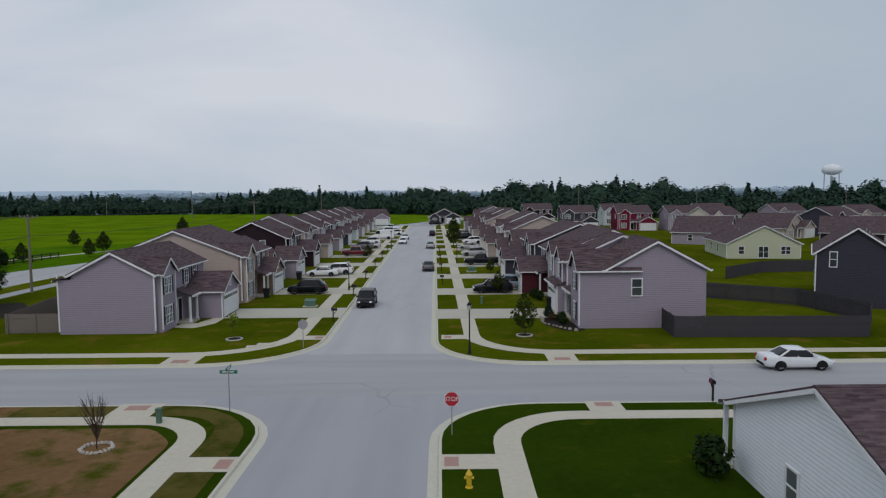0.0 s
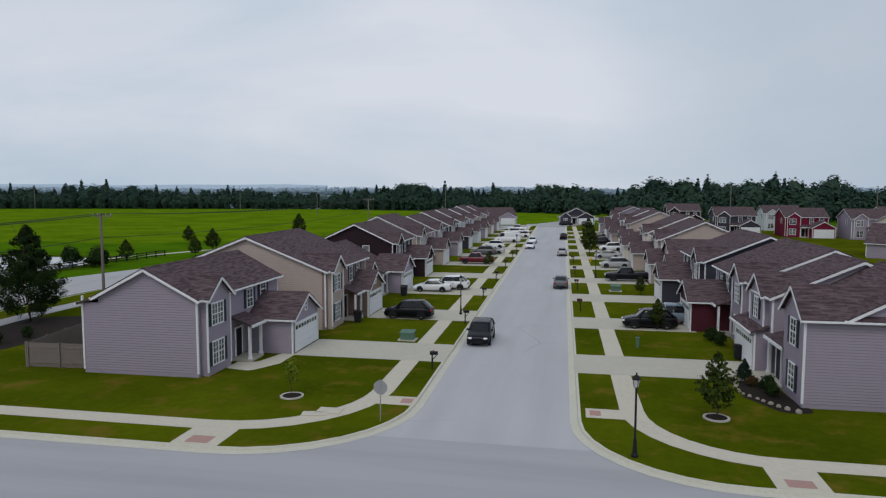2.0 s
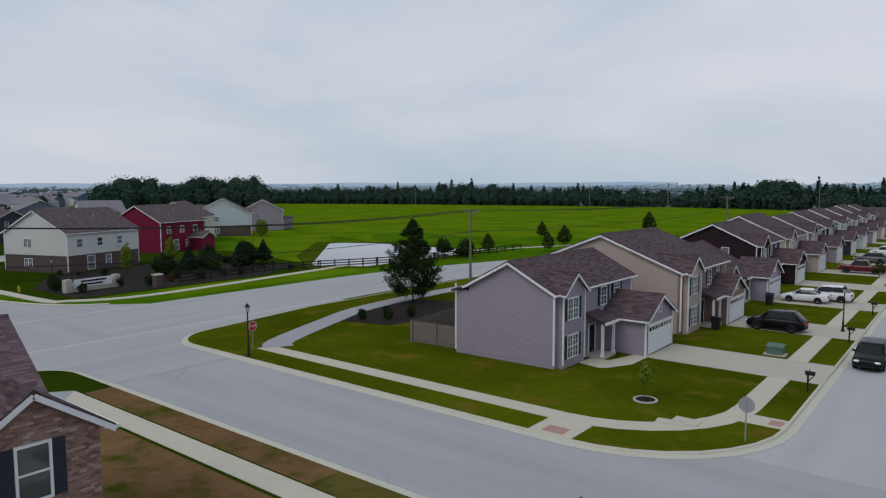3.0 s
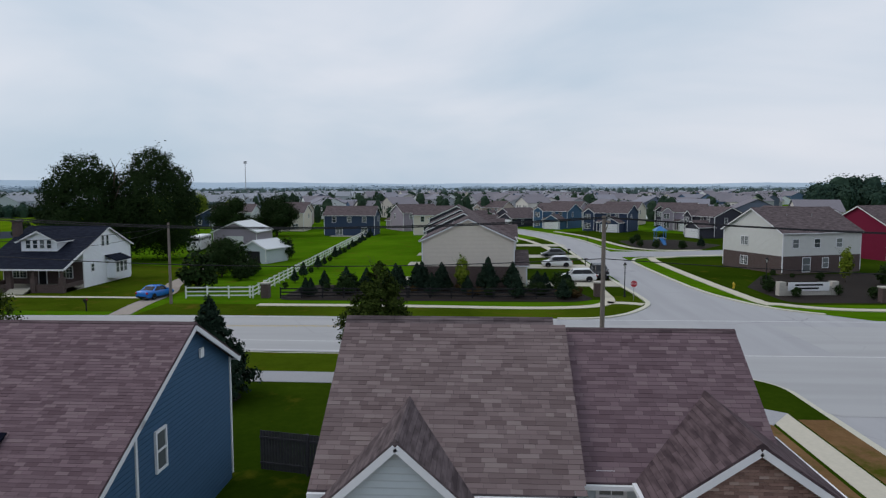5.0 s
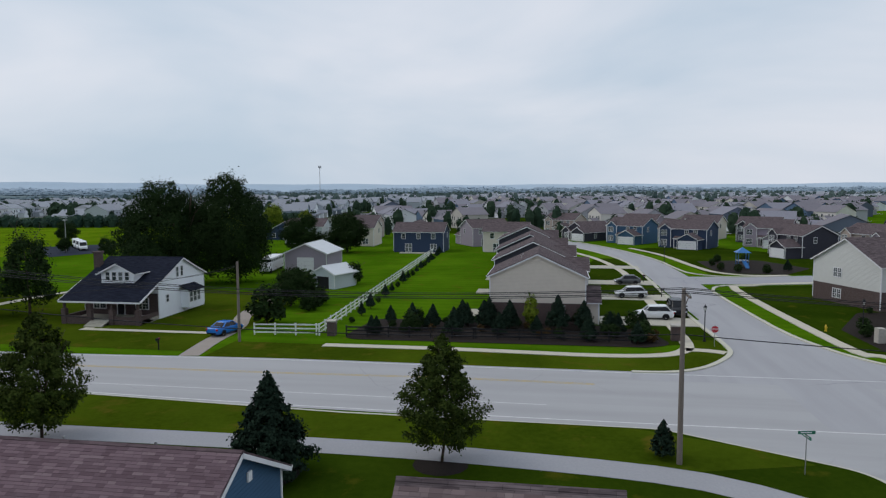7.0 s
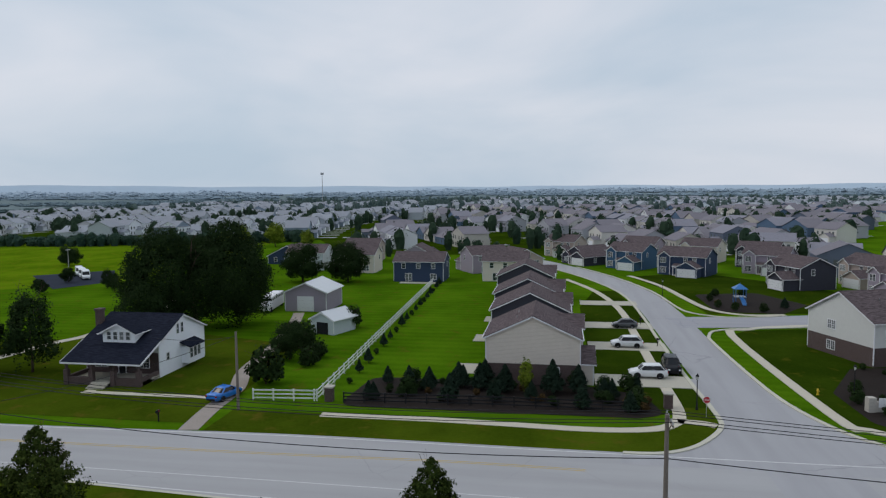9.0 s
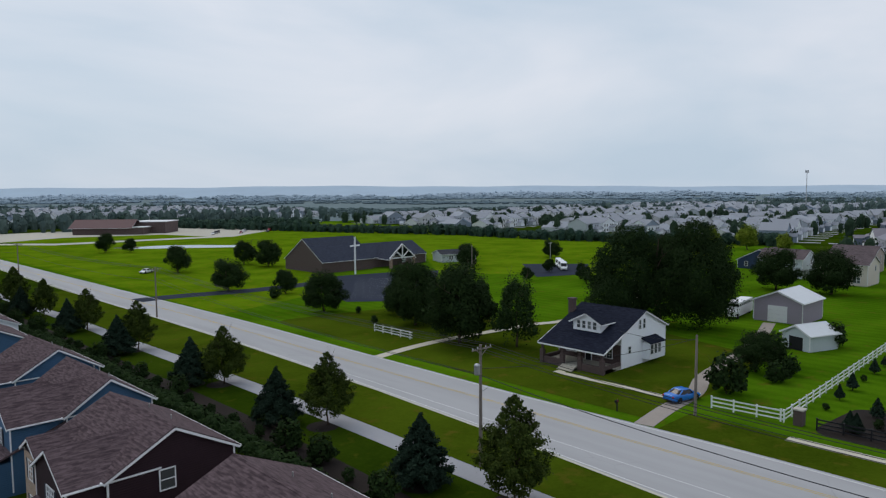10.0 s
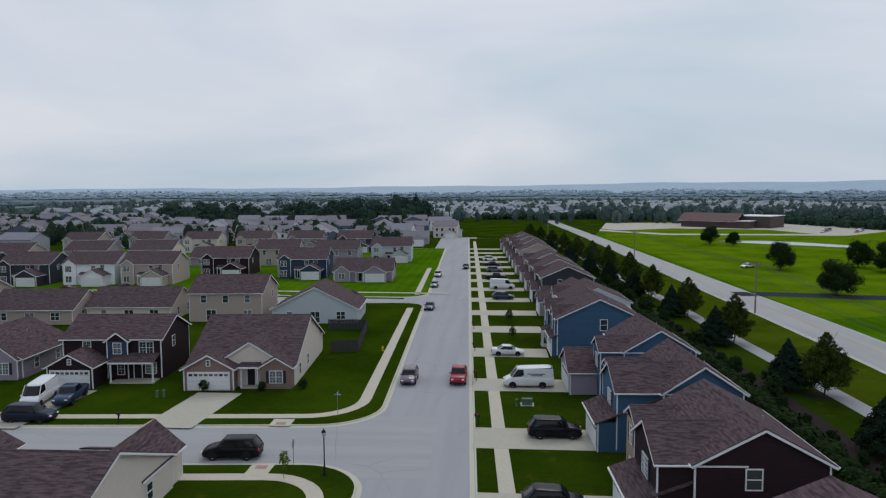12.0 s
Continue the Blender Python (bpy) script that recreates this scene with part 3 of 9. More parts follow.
def front_door(parent, x, y, z=0.2, mat="dark"):
    bm = bmesh.new()
    box(bm, -0.46, 0.46, -0.04, 0.01, 0, 2.05)
    for i in (-1, 1):
        for z0, z1 in ((0.2, 0.9), (1.05, 1.85)):
            box(bm, i * 0.22 - 0.16, i * 0.22 + 0.16, -0.055, -0.04, z0, z1)
    d = part("door", bm, M[mat], parent, "dark panelled front door")
    d.location = (x, y, z)
    b2 = bmesh.new()
    for s in (-1, 1):
        box(b2, s * 0.52 - 0.06, s * 0.52 + 0.06, -0.06, 0.02, 0, 2.15)
    box(b2, -0.58, 0.58, -0.06, 0.02, 2.05, 2.17)
    part("door_frame", b2, M["white"], d)


def side(m_x, m_y, m_z, rz):
    return pose(m_x, m_y, m_z, 0, 0, rz)


HOUSE_GROUP = "houses along the street"


def house(x, y, rz, W=10.0, D=9.0, storeys=2, wall="grey_siding", roof="shingle", pitch=0.5, garage=None, gables=(), porch=None,
          front=(), left=(), right=(), rear=(), brick_front=None, label="", name="house", detail=2, rear_ext=None, axis="x", vents=True,
          garage_wall=None, H=None, front_ext=None, gable_pitch=0.75, chimney=False, group=HOUSE_GROUP, shut=True, lower=None, z=LAWN_Z, rakes=(True, True)):
    """A house whose front middle stands at (x, y), facing local -y.
    garage: (x0, x1, out, gabled); gables: (x0, x1, out, eave); porch: (x0, x1, out); windows: (s, z, w, h)."""
    H = H or (5.3 if storeys == 2 else 2.75)
    h = thing(name, pose(x, y, z, 0, 0, rz), label, "house", group)
    x0, x1 = -W / 2, W / 2
    walls, rf, tr, sd = bmesh.new(), bmesh.new(), bmesh.new(), bmesh.new()
    brk = bmesh.new() if (brick_front or lower) else None
    if axis == "x":
        rise = pitch * D / 2
        gable_body(walls, x0, x1, 0, D, 0, H, rise, "x")
        gable_roof(rf, tr, x0, x1, 0, D, H, rise, "x", gutters=(not front_ext, True), ends=rakes)
    else:
        rise = pitch * W / 2
        gable_body(walls, x0, x1, 0, D, 0, H, rise, "y")
        gable_roof(rf, tr, x0, x1, 0, D, H, rise, "y")
    if detail >= 2:
        g = [(0, H), (D / 2, H + rise), (D, H)] if axis == "x" else [(0, H), (D, H)]
        f = [(0, H), (W, H)] if axis == "x" else [(0, H), (W / 2, H + rise), (W, H)]
        siding_wall(sd, (x1, 0), (x1, D), 0.25, g)
        siding_wall(sd, (x0, D), (x0, 0), 0.25, g)
        siding_wall(sd, (x0, 0), (x1, 0), 0.25, f)
        siding_wall(sd, (x1, D), (x0, D), 0.25, f)
    for cx in (x0, x1):
        for cy in (0, D + (rear_ext[2] if rear_ext and rear_ext[3] > 4.5 else 0)):
            box(tr, cx - 0.06, cx + 0.06, cy - 0.06, cy + 0.06, 0.25, H)
    if lower:
        box(brk, x0 - 0.03, x1 + 0.03, -0.03, D + 0.03, 0, 2.6)
    if brick_front:
        box(brk, x0 - 0.02, x1 + 0.02, -0.05, 0.3, 0, brick_front)
    if garage:
        gx0, gx1, out, gabled = garage
        gm = M[garage_wall] if garage_wall else None
        gw = bmesh.new() if gm else walls
        r2 = bmesh.new()
        gh = 2.75
        gr = 0.55 * (gx1 - gx0) / 2
        if gabled:
            gable_body(gw, gx0, gx1, -out, 0.2, 0, gh, gr, "y")
            gable_roof(r2, tr, gx0, gx1, -out, 0.6, gh, gr, "y", ends=(True, False))
            top = [(0, gh), ((gx1 - gx0) / 2, gh + gr), (gx1 - gx0, gh)]
        else:
            gable_body(gw, gx0, gx1, -out, 0.2, 0, gh, 0.1, "x")
            slab(r2, [(gx0 - 0.3, -out - 0.35, gh + 0.05), (gx1 + 0.3, -out - 0.35, gh + 0.05), (gx1 + 0.3, 0.1, gh + 0.1 + out * 0.42), (gx0 - 0.3, 0.1, gh + 0.1 + out * 0.42)], 0.16)
            beam(tr, (gx0 - 0.3, -out - 0.4, gh - 0.05), (gx1 + 0.3, -out - 0.4, gh - 0.05), 0.12, 0.13)
            top = [(0, gh), (gx1 - gx0, gh)]
        if detail >= 2 and not (garage_wall and "brick" in garage_wall):
            sg = bmesh.new() if gm else sd
            siding_wall(sg, (gx0, -out), (gx1, -out), 0.2, top)
            siding_wall(sg, (gx1, -out), (gx1, 0), 0.2, [(0, gh), (out, gh)])
            siding_wall(sg, (gx0, 0), (gx0, -out), 0.2, [(0, gh), (out, gh)])
            if gm:
                tagged(part("siding", sg, gm, h), kind="stuff")
        for cx in (gx0, gx1):
            box(tr, cx - 0.07, cx + 0.07, -out - 0.06, -out + 0.06, 0.0, gh)
        if gm:
            part("garage_wall", gw, gm, h, uv=True)
        part("garage_roof", r2, M[roof], h, uv=True)
        garage_door(h, (gx0 + gx1) / 2, -out - 0.05, min(4.9, gx1 - gx0 - 0.8), lights=detail >= 2)
        if gabled and detail >= 2:
            window(h, pose((gx0 + gx1) / 2, -out - 0.03, gh + gr * 0.38, 0, 0, 0), 0.35, 0.6, False, False)
    for gx0, gx1, out, ge in gables:
        gr = gable_pitch * (gx1 - gx0) / 2
        back_y = min(D / 2, (ge + gr - H) / (rise / (D / 2)) + 0.3) if axis == "x" else 0.6
        gable_body(walls, gx0, gx1, -out, 0.4, 0, ge, gr, "y")
        r2 = bmesh.new()
        gable_roof(r2, tr, gx0, gx1, -out, max(0.6, back_y), ge, gr, "y", oh=0.3, ends=(True, False))
        part("gable_roof", r2, M[roof], h, uv=True)
        if detail >= 2:
            siding_wall(sd, (gx0, -out), (gx1, -out), 0.25, [(0, ge), ((gx1 - gx0) / 2, ge + gr), (gx1 - gx0, ge)])
            if out > 0.2:
                siding_wall(sd, (gx1, -out), (gx1, 0), 0.25, [(0, ge), (out, ge)])
                siding_wall(sd, (gx0, 0), (gx0, -out), 0.25, [(0, ge), (out, ge)])
        for cx in (gx0, gx1):
            box(tr, cx - 0.06, cx + 0.06, -out - 0.05, -out + 0.05, 0.25, ge)
    if porch:
        px0, px1, out = porch
        r2 = bmesh.new()
        slab(r2, [(px0 - 0.25, -out - 0.3, 2.75), (px1 + 0.25, -out - 0.3, 2.75), (px1 + 0.25, 0.05, 2.75 + out * 0.4), (px0 - 0.25, 0.05, 2.75 + out * 0.4)], 0.14)
        part("porch_roof", r2, M[roof], h, uv=True)
        beam(tr, (px0 - 0.25, -out - 0.33, 2.62), (px1 + 0.25, -out - 0.33, 2.62), 0.1, 0.2)
        pf = bmesh.new()
        box(pf, px0 - 0.1, px1 + 0.1, -out - 0.2, 0.05, 0, 0.16)
        part("porch_floor", pf, M["drive"], h, "pale concrete porch slab")
        for cx in (px0, px1):
            pc = bmesh.new()
            box(pc, cx - 0.09, cx + 0.09, -out - 0.09, -out + 0.09, 0.16, 2.55)
            box(pc, cx - 0.13, cx + 0.13, -out - 0.13, -out + 0.13, 0.16, 0.34)
            part("porch_post", pc, M["white"], h, "white porch post")
        front_door(h, (px0 + px1) / 2, -0.06)
    if front_ext:
        k = pitch
        a, b, c, d = (0, H), (-front_ext, H - k * front_ext), (-front_ext, 0), (0, 0)
        ends = [[walls.verts.new((xx, yy, zz)) for yy, zz in (a, b, c, d)] for xx in (x0, x1)]
        walls.faces.new(ends[0]), walls.faces.new(ends[1][::-1])
        for i in range(4):
            walls.faces.new((ends[0][i], ends[0][(i + 1) % 4], ends[1][(i + 1) % 4], ends[1][i]))
        lo = H - k * (front_ext + 0.35) + 0.165
        r2 = bmesh.new()
        slab(r2, [(x0 - 0.35, -front_ext - 0.35, lo), (x1 + 0.35, -front_ext - 0.35, lo), (x1 + 0.35, -0.2, H - 0.2 * k + 0.165), (x0 - 0.35, -0.2, H - 0.2 * k + 0.165)], 0.16)
        part("front_roof", r2, M[roof], h, uv=True)
        for xx in (x0 - 0.338, x1 + 0.338):
            beam(tr, (xx, -front_ext - 0.35, lo - 0.18), (xx, 0, H - 0.02), 0.05, 0.17)
        if detail >= 2:
            siding_wall(sd, (x1, -front_ext), (x1, 0), 0.25, [(0, H - k * front_ext), (front_ext, H)])
            siding_wall(sd, (x0, 0), (x0, -front_ext), 0.25, [(0, H), (front_ext, H - k * front_ext)])
    if rear_ext:
        ex0, ex1, out, eh = rear_ext
        box(walls, ex0, ex1, D - 0.1, D + out, 0, eh)
        if detail >= 2:
            siding_wall(sd, (ex1, D), (ex1, D + out), 0.25, [(0, eh), (out, eh)])
            siding_wall(sd, (ex0, D + out), (ex0, D), 0.25, [(0, eh), (out, eh)])
        beam(tr, (ex0 - 0.3, D + out + 0.34, eh - 0.1), (ex1 + 0.3, D + out + 0.34, eh - 0.1), 0.1, 0.12)
        r2 = bmesh.new()
        slab(r2, [(ex1 + 0.3, D + out + 0.3, eh), (ex0 - 0.3, D + out + 0.3, eh), (ex0 - 0.3, D, eh + 0.5), (ex1 + 0.3, D, eh + 0.5)], 0.15)
        part("rear_roof", r2, M[roof], h, uv=True)
    part("wall", walls, M[wall], h, uv=True)
    if detail >= 2:
        tagged(part("siding", sd, M[wall], h), kind="stuff")
    else:
        sd.free()
    part("roof", rf, M[roof], h, uv=True)
    part("trim", tr, M["white"], h, "white painted fascia, rakes and corner boards")
    if brk:
        part("brick_facing", brk, M[brick_front and "brick_rose" or lower], h, uv=True)
    for s, zc, w, hh in front:
        yy = 0.0
        for gx0, gx1, out, ge in gables:
            if gx0 < s < gx1:
                yy = -out
        window(h, pose(s, yy - 0.035, zc), w, hh, shut and detail >= 2)
    for s, zc, w, hh in left:
        window(h, pose(x0 - 0.035, s, zc, 0, 0, -90), w, hh, False, False)
    for s, zc, w, hh in right:
        window(h, pose(x1 + 0.035, s, zc, 0, 0, 90), w, hh, False, False)
    for s, zc, w, hh in rear:
        window(h, pose(s, D + 0.035, zc, 0, 0, 180), w, hh, False, False)
    if vents and detail >= 2:
        for k in range(2):
            b2 = bmesh.new()
            tube(b2, (0, 0, 0), (0, 0, 0.45), 0.05, 0.05, 8)
            vp = part("vent_pipe", b2, M["galv"], h)
            sx = -W * 0.2 + k * W * 0.35
            vp.location = (sx, D * 0.68, H + rise * 0.6 + 0.1) if axis == "x" else (W * 0.18 + k * 0.4, D * (0.3 + 0.3 * k), H + rise * 0.6 + 0.1)
    if chimney:
        b2 = bmesh.new()
        box(b2, -0.4, 0.4, -0.3, 0.3, 0, H + rise + 0.9)
        box(b2, -0.46, 0.46, -0.36, 0.36, H + rise + 0.8, H + rise + 0.92)
        c = part("chimney", b2, M["brick_dark"], h, uv=True)
        c.location = (x0 + 0.6, D * 0.5, 0)
    return h


def bay_house(x, y, rz, wall, W=12.0, D=12.0, roof="shingle", detail=2, label="", gx=(-5.0, 0.2), pitch=0.42):
    """Two storeys, a full-height gabled bay at one end and the garage under a shallow roof."""
    b = (W / 2 - 3.5, W / 2)
    return house(x, y, rz, W, D, 2, wall, roof, pitch, garage=(*gx, 1.3, False), gables=[(*b, 0.7, 5.3), (gx[0] + 0.4, gx[0] + 3.4, 0.25, 5.3)],
                 porch=(0.6, 2.2, 1.2), front=[(W / 2 - 1.75, 1.4, 0.95, 1.5), (W / 2 - 1.75, 4.1, 0.95, 1.5), (gx[0] + 1.9, 4.2, 0.95, 1.4), (1.2, 4.2, 0.95, 1.4)],
                 right=[(5.15, 3.65, 0.85, 1.45)], detail=detail, label=label)


def two_storey(x, y, rz, wall, mirror=False, W=10.4, D=9.5, roof="shingle", gw=None, detail=2, brick=None, label="", shut=True, out=4.2, z=LAWN_Z, gx=(0.2, 5.6), pitch=0.46, front_ext=None, sides="lr", back=False, rear_ext=None):
    """The usual two-storey house: a gabled garage beside the porch, a small front gable upstairs."""
    s = -1 if mirror else 1

    def sp(a, b):
        return (min(s * a, s * b), max(s * a, s * b))

    g = sp(*gx)
    b = sp(-W / 2 + 0.42, -W / 2 + 3.6)
    p = sp(-1.75, 0.1)
    c = s * (-W / 2 + 1.7)
    return house(x, y, rz, W, D, 2, wall, roof, pitch, garage=(*g, out, True), gables=[(*b, 0.5, 5.3)], porch=(*p, 1.4), garage_wall=gw,
                 front=[(c, 1.45, 1.5, 1.5), (c, 4.1, 1.5, 1.4), (s * 1.2, 4.2, 0.95, 1.3), (s * 3.6, 4.55, 0.95, 1.1)],
                 left=[(D * 0.35, 4.2, 0.8, 1.3)] if "l" in sides else [], right=[(D * 0.35, 4.2, 0.8, 1.3)] if "r" in sides else [],
                 rear=[] if not back else [(-W * 0.3, 4.2, 0.95, 1.3), (0, 4.2, 0.95, 1.3), (W * 0.3, 4.2, 0.95, 1.3), (-W * 0.3, 1.4, 1.5, 1.4), (W * 0.2, 1.2, 1.7, 1.9)],
                 brick_front=brick, detail=detail, label=label, shut=shut, z=z, rear_ext=rear_ext)


def ranch(x, y, rz, wall, mirror=False, W=13.0, D=12.0, roof="shingle", gw=None, detail=2, label="", axis="y", out=2.0, z=LAWN_Z, back=False):
    s = -1 if mirror else 1

    def sp(a, b):
        return (min(s * a, s * b), max(s * a, s * b))

    g = sp(0.4, 6.2)
    p = sp(-1.7, 0.2)
    c = s * (-W / 2 + 2.2)
    return house(x, y, rz, W, D, 1, wall, roof, 0.5, garage=(*g, out, True), gables=[(*sp(-W / 2 + 0.3, -W / 2 + 4.3), 0.6, 2.75)], porch=(*p, 1.2), garage_wall=gw,
                 front=[(c, 1.5, 1.5, 1.4)], left=[(3, 1.5, 0.9, 1.3), (8, 1.5, 0.9, 1.3)], right=[(3, 1.5, 0.9, 1.3), (8, 1.5, 0.9, 1.3)],
                 rear=[] if not back else [(-W * 0.3, 1.5, 1.5, 1.3), (0, 1.2, 1.6, 1.9), (W * 0.3, 1.5, 0.9, 1.3)], axis=axis, detail=detail, label=label, z=z)


def add_wing(h, x0, x1, y0, y1, H, rise, axis, wall, roof, label="", ends=(True, True)):
    """A further gabled section of a house."""
    w, r, t, sd = bmesh.new(), bmesh.new(), bmesh.new(), bmesh.new()
    gable_body(w, x0, x1, y0, y1, 0, H, rise, axis)
    gable_roof(r, t, x0, x1, y0, y1, H, rise, axis, ends=ends)
    if axis == "x":
        g = [(0, H), ((y1 - y0) / 2, H + rise), (y1 - y0, H)]
        siding_wall(sd, (x1, y0), (x1, y1), 0.25, g)
        siding_wall(sd, (x0, y1), (x0, y0), 0.25, g)
        siding_wall(sd, (x0, y0), (x1, y0), 0.25, [(0, H), (x1 - x0, H)])
        siding_wall(sd, (x1, y1), (x0, y1), 0.25, [(0, H), (x1 - x0, H)])
    else:
        g = [(0, H), ((x1 - x0) / 2, H + rise), (x1 - x0, H)]
        siding_wall(sd, (x0, y0), (x1, y0), 0.25, g)
        siding_wall(sd, (x1, y1), (x0, y1), 0.25, g)
        siding_wall(sd, (x1, y0), (x1, y1), 0.25, [(0, H), (y1 - y0, H)])
        siding_wall(sd, (x0, y1), (x0, y0), 0.25, [(0, H), (y1 - y0, H)])
    part("wing_wall", w, M[wall], h, uv=True)
    if "siding" in wall:
        tagged(part("siding", sd, M[wall], h), kind="stuff")
    else:
        sd.free()
    part("wing_roof", r, M[roof], h, label, uv=True)
    part("trim", t, M["white"], h)


def brick_bay(h, x0, x1, y0, y1, H, rise, brick, roof, win=True, shut=True):
    """A gabled bay faced with brick, its front at y0."""
    w, r, t = bmesh.new(), bmesh.new(), bmesh.new()
    gable_body(w, x0, x1, y0, 0.3, 0, H, rise, "y")
    gable_roof(r, t, x0, x1, y0, y1, H, rise, "y", oh=0.3, ends=(True, False))
    part("bay_wall", w, M[brick], h, uv=True)
    part("bay_roof", r, M[roof], h, uv=True)
    part("trim", t, M["white"], h)
    if win:
        window(h, pose((x0 + x1) / 2, y0 - 0.035, H - 1.25), 1.5, 1.4, shut)


def step_house(x, y, rz, wall, label, garage=(-3.9, 1.4, 1.2, False), gw=None, brick=None, step=3.0, side=8.3, rake=False):
    """A deep section with the garage, a shallower one set back beside it, and two gabled bays towards the street."""
    a = math.radians(rz)
    h = house(x - 3.8 * math.cos(a), y - 3.8 * math.sin(a), rz, W=4.6, D=10.9, wall=wall, pitch=0.45, garage=garage, garage_wall=gw, gables=[(-1.9, 1.5, 0.35, 5.3)], front=[(-0.2, 4.2, 0.95, 1.4)],
              left=[(4, 4.2, 0.8, 1.3)], rear=[(0, 4.2, 0.95, 1.3)], label=label, rakes=(True, rake), porch=(2.6, 6.0, 0.2))
    add_wing(h, 2.32, 9.9, step, 10.9, 5.3, (10.9 - step) * 0.27, "x", wall, "shingle", ends=(False, True))
    w, r, t, sd = bmesh.new(), bmesh.new(), bmesh.new(), bmesh.new()
    gable_body(w, 6.2, 9.898, -0.4, step + 0.02, 0, 5.3, 1.5, "y")
    gable_roof(r, t, 6.2, 9.898, -0.4, step + 3.1, 5.3, 1.5, "y", oh=0.32, ends=(True, False))
    siding_wall(sd, (9.898, -0.4), (9.898, step), 0.25, [(0, 5.3), (step + 0.4, 5.3)])
    siding_wall(sd, (6.2, -0.4), (9.898, -0.4), 0.25, [(0, 5.3), (1.849, 6.8), (3.698, 5.3)])
    box(t, 9.84, 9.96, -0.46, -0.34, 0.25, 5.3)
    part("bay_wall", w, M[brick or wall], h, uv=True)
    if brick:
        sd.free()
    else:
        tagged(part("siding", sd, M[wall], h), kind="stuff")
    part("bay_roof", r, M["shingle"], h, uv=True)
    part("trim", t, M["white"], h)
    for zc in (1.4, 4.1):
        window(h, pose(8.05, -0.435, zc), 0.95, 1.5, True)
    window(h, pose(9.935, side, 3.65, 0, 0, 90), 0.85, 1.45, False, False)
    bm = bmesh.new()
    slab(bm, [(2.3, -0.3, 2.75), (6.25, -0.3, 2.75), (6.25, step, 3.4), (2.3, step, 3.4)], 0.14)
    part("porch_roof", bm, M["shingle"], h, uv=True)
    return h


# ---- main road, trail, meadow, ponds, lots ----
MAIN_C = [(-52, -520), (-60, -320), (-63, -220), (-65, -150), (-66.6, -100), (-66.9, -60), (-66.8, -30), (-66.7, -5), (-66.4, 20), (-66.5, 45), (-66.7, 70), (-66.5, 92), (-63.5, 110), (-55, 140), (-35, 200), (-8, 275), (40, 400)]
MAIN_WIDE = [8, 8, 9, 10, 10.4, 10.4, 11.6, 14.2, 14.6, 14.6, 14.6, 14, 12.5, 10, 9, 9, 9]
CENTRE = [(-52, -520), (-60, -320), (-63, -220), (-65.2, -150), (-67.0, -100), (-67.5, -60), (-68.2, -30), (-68.6, -5), (-69.2, 12), (-69.0, 24)]


def edge_line(centre, widths, side, k=1.0):
    out = []
    cl = [Vector(p) for p in centre]
    for i, p in enumerate(cl):
        d = (cl[min(i + 1, len(cl) - 1)] - cl[max(i - 1, 0)]).normalized()
        q = p + Vector((-d.y, d.x)) * side * (widths[i] / 2 * k)
        out.append((q.x, q.y))
    return out


def smooth_line(pts, n=4):
    """A Catmull-Rom line through the points."""
    out = []
    P = [Vector(p) for p in pts]
    for i in range(len(P) - 1):
        a, b, c, d = P[max(i - 1, 0)], P[i], P[i + 1], P[min(i + 2, len(P) - 1)]
        for k in range(n):
            t = k / n
            q = 0.5 * (2 * b + (c - a) * t + (2 * a - 5 * b + 4 * c - d) * t * t + (3 * b - a - 3 * c + d) * t ** 3)
            out.append((q.x, q.y))
    out.append(tuple(P[-1]))
    return out


def band(name, la, lb, z, mat, label, category=""):
    bm = bmesh.new()
    ribbon(bm, la, lb, z, z)
    return tagged(new(name, to_mesh(name, bm, mat)), label, category or name.split("_")[0], kind="structure")


mw, me_ = smooth_line(edge_line(MAIN_C, MAIN_WIDE, 1)), smooth_line(edge_line(MAIN_C, MAIN_WIDE, -1))
band("road_main", mw, me_, 0.014, M["main_road"], "wide worn asphalt main road")
paint = rough_mat("worn_white_road_paint", (0.62, 0.62, 0.62), 0.8, 8, 1, 0.15)
yellow = rough_mat("worn_yellow_road_paint", (0.50, 0.36, 0.10), 0.8, 8, 1, 0.15)
for sd_, k0, nm in ((1, 0.92, "paint_west"), (-1, 0.92, "paint_east")):
    a = smooth_line(edge_line(MAIN_C, MAIN_WIDE, sd_, k0))
    band("road_" + nm, a, offset(a, 0.14 * sd_, False), 0.019, paint, "worn white edge line painted on the road", "road marking")
for o in (-0.16, 0.16):
    a = smooth_line([(x + o, y) for x, y in CENTRE])
    band("road_centre_line", a, offset(a, 0.10, False), 0.019, yellow, "faded yellow centre line painted on the road", "road marking")
a = [(x + 3.6, y) for x, y in MAIN_C[5:9]]
band("road_lane_line", smooth_line(a), offset(smooth_line(a), 0.1, False), 0.019, paint, "worn white lane line painted on the road", "road marking")

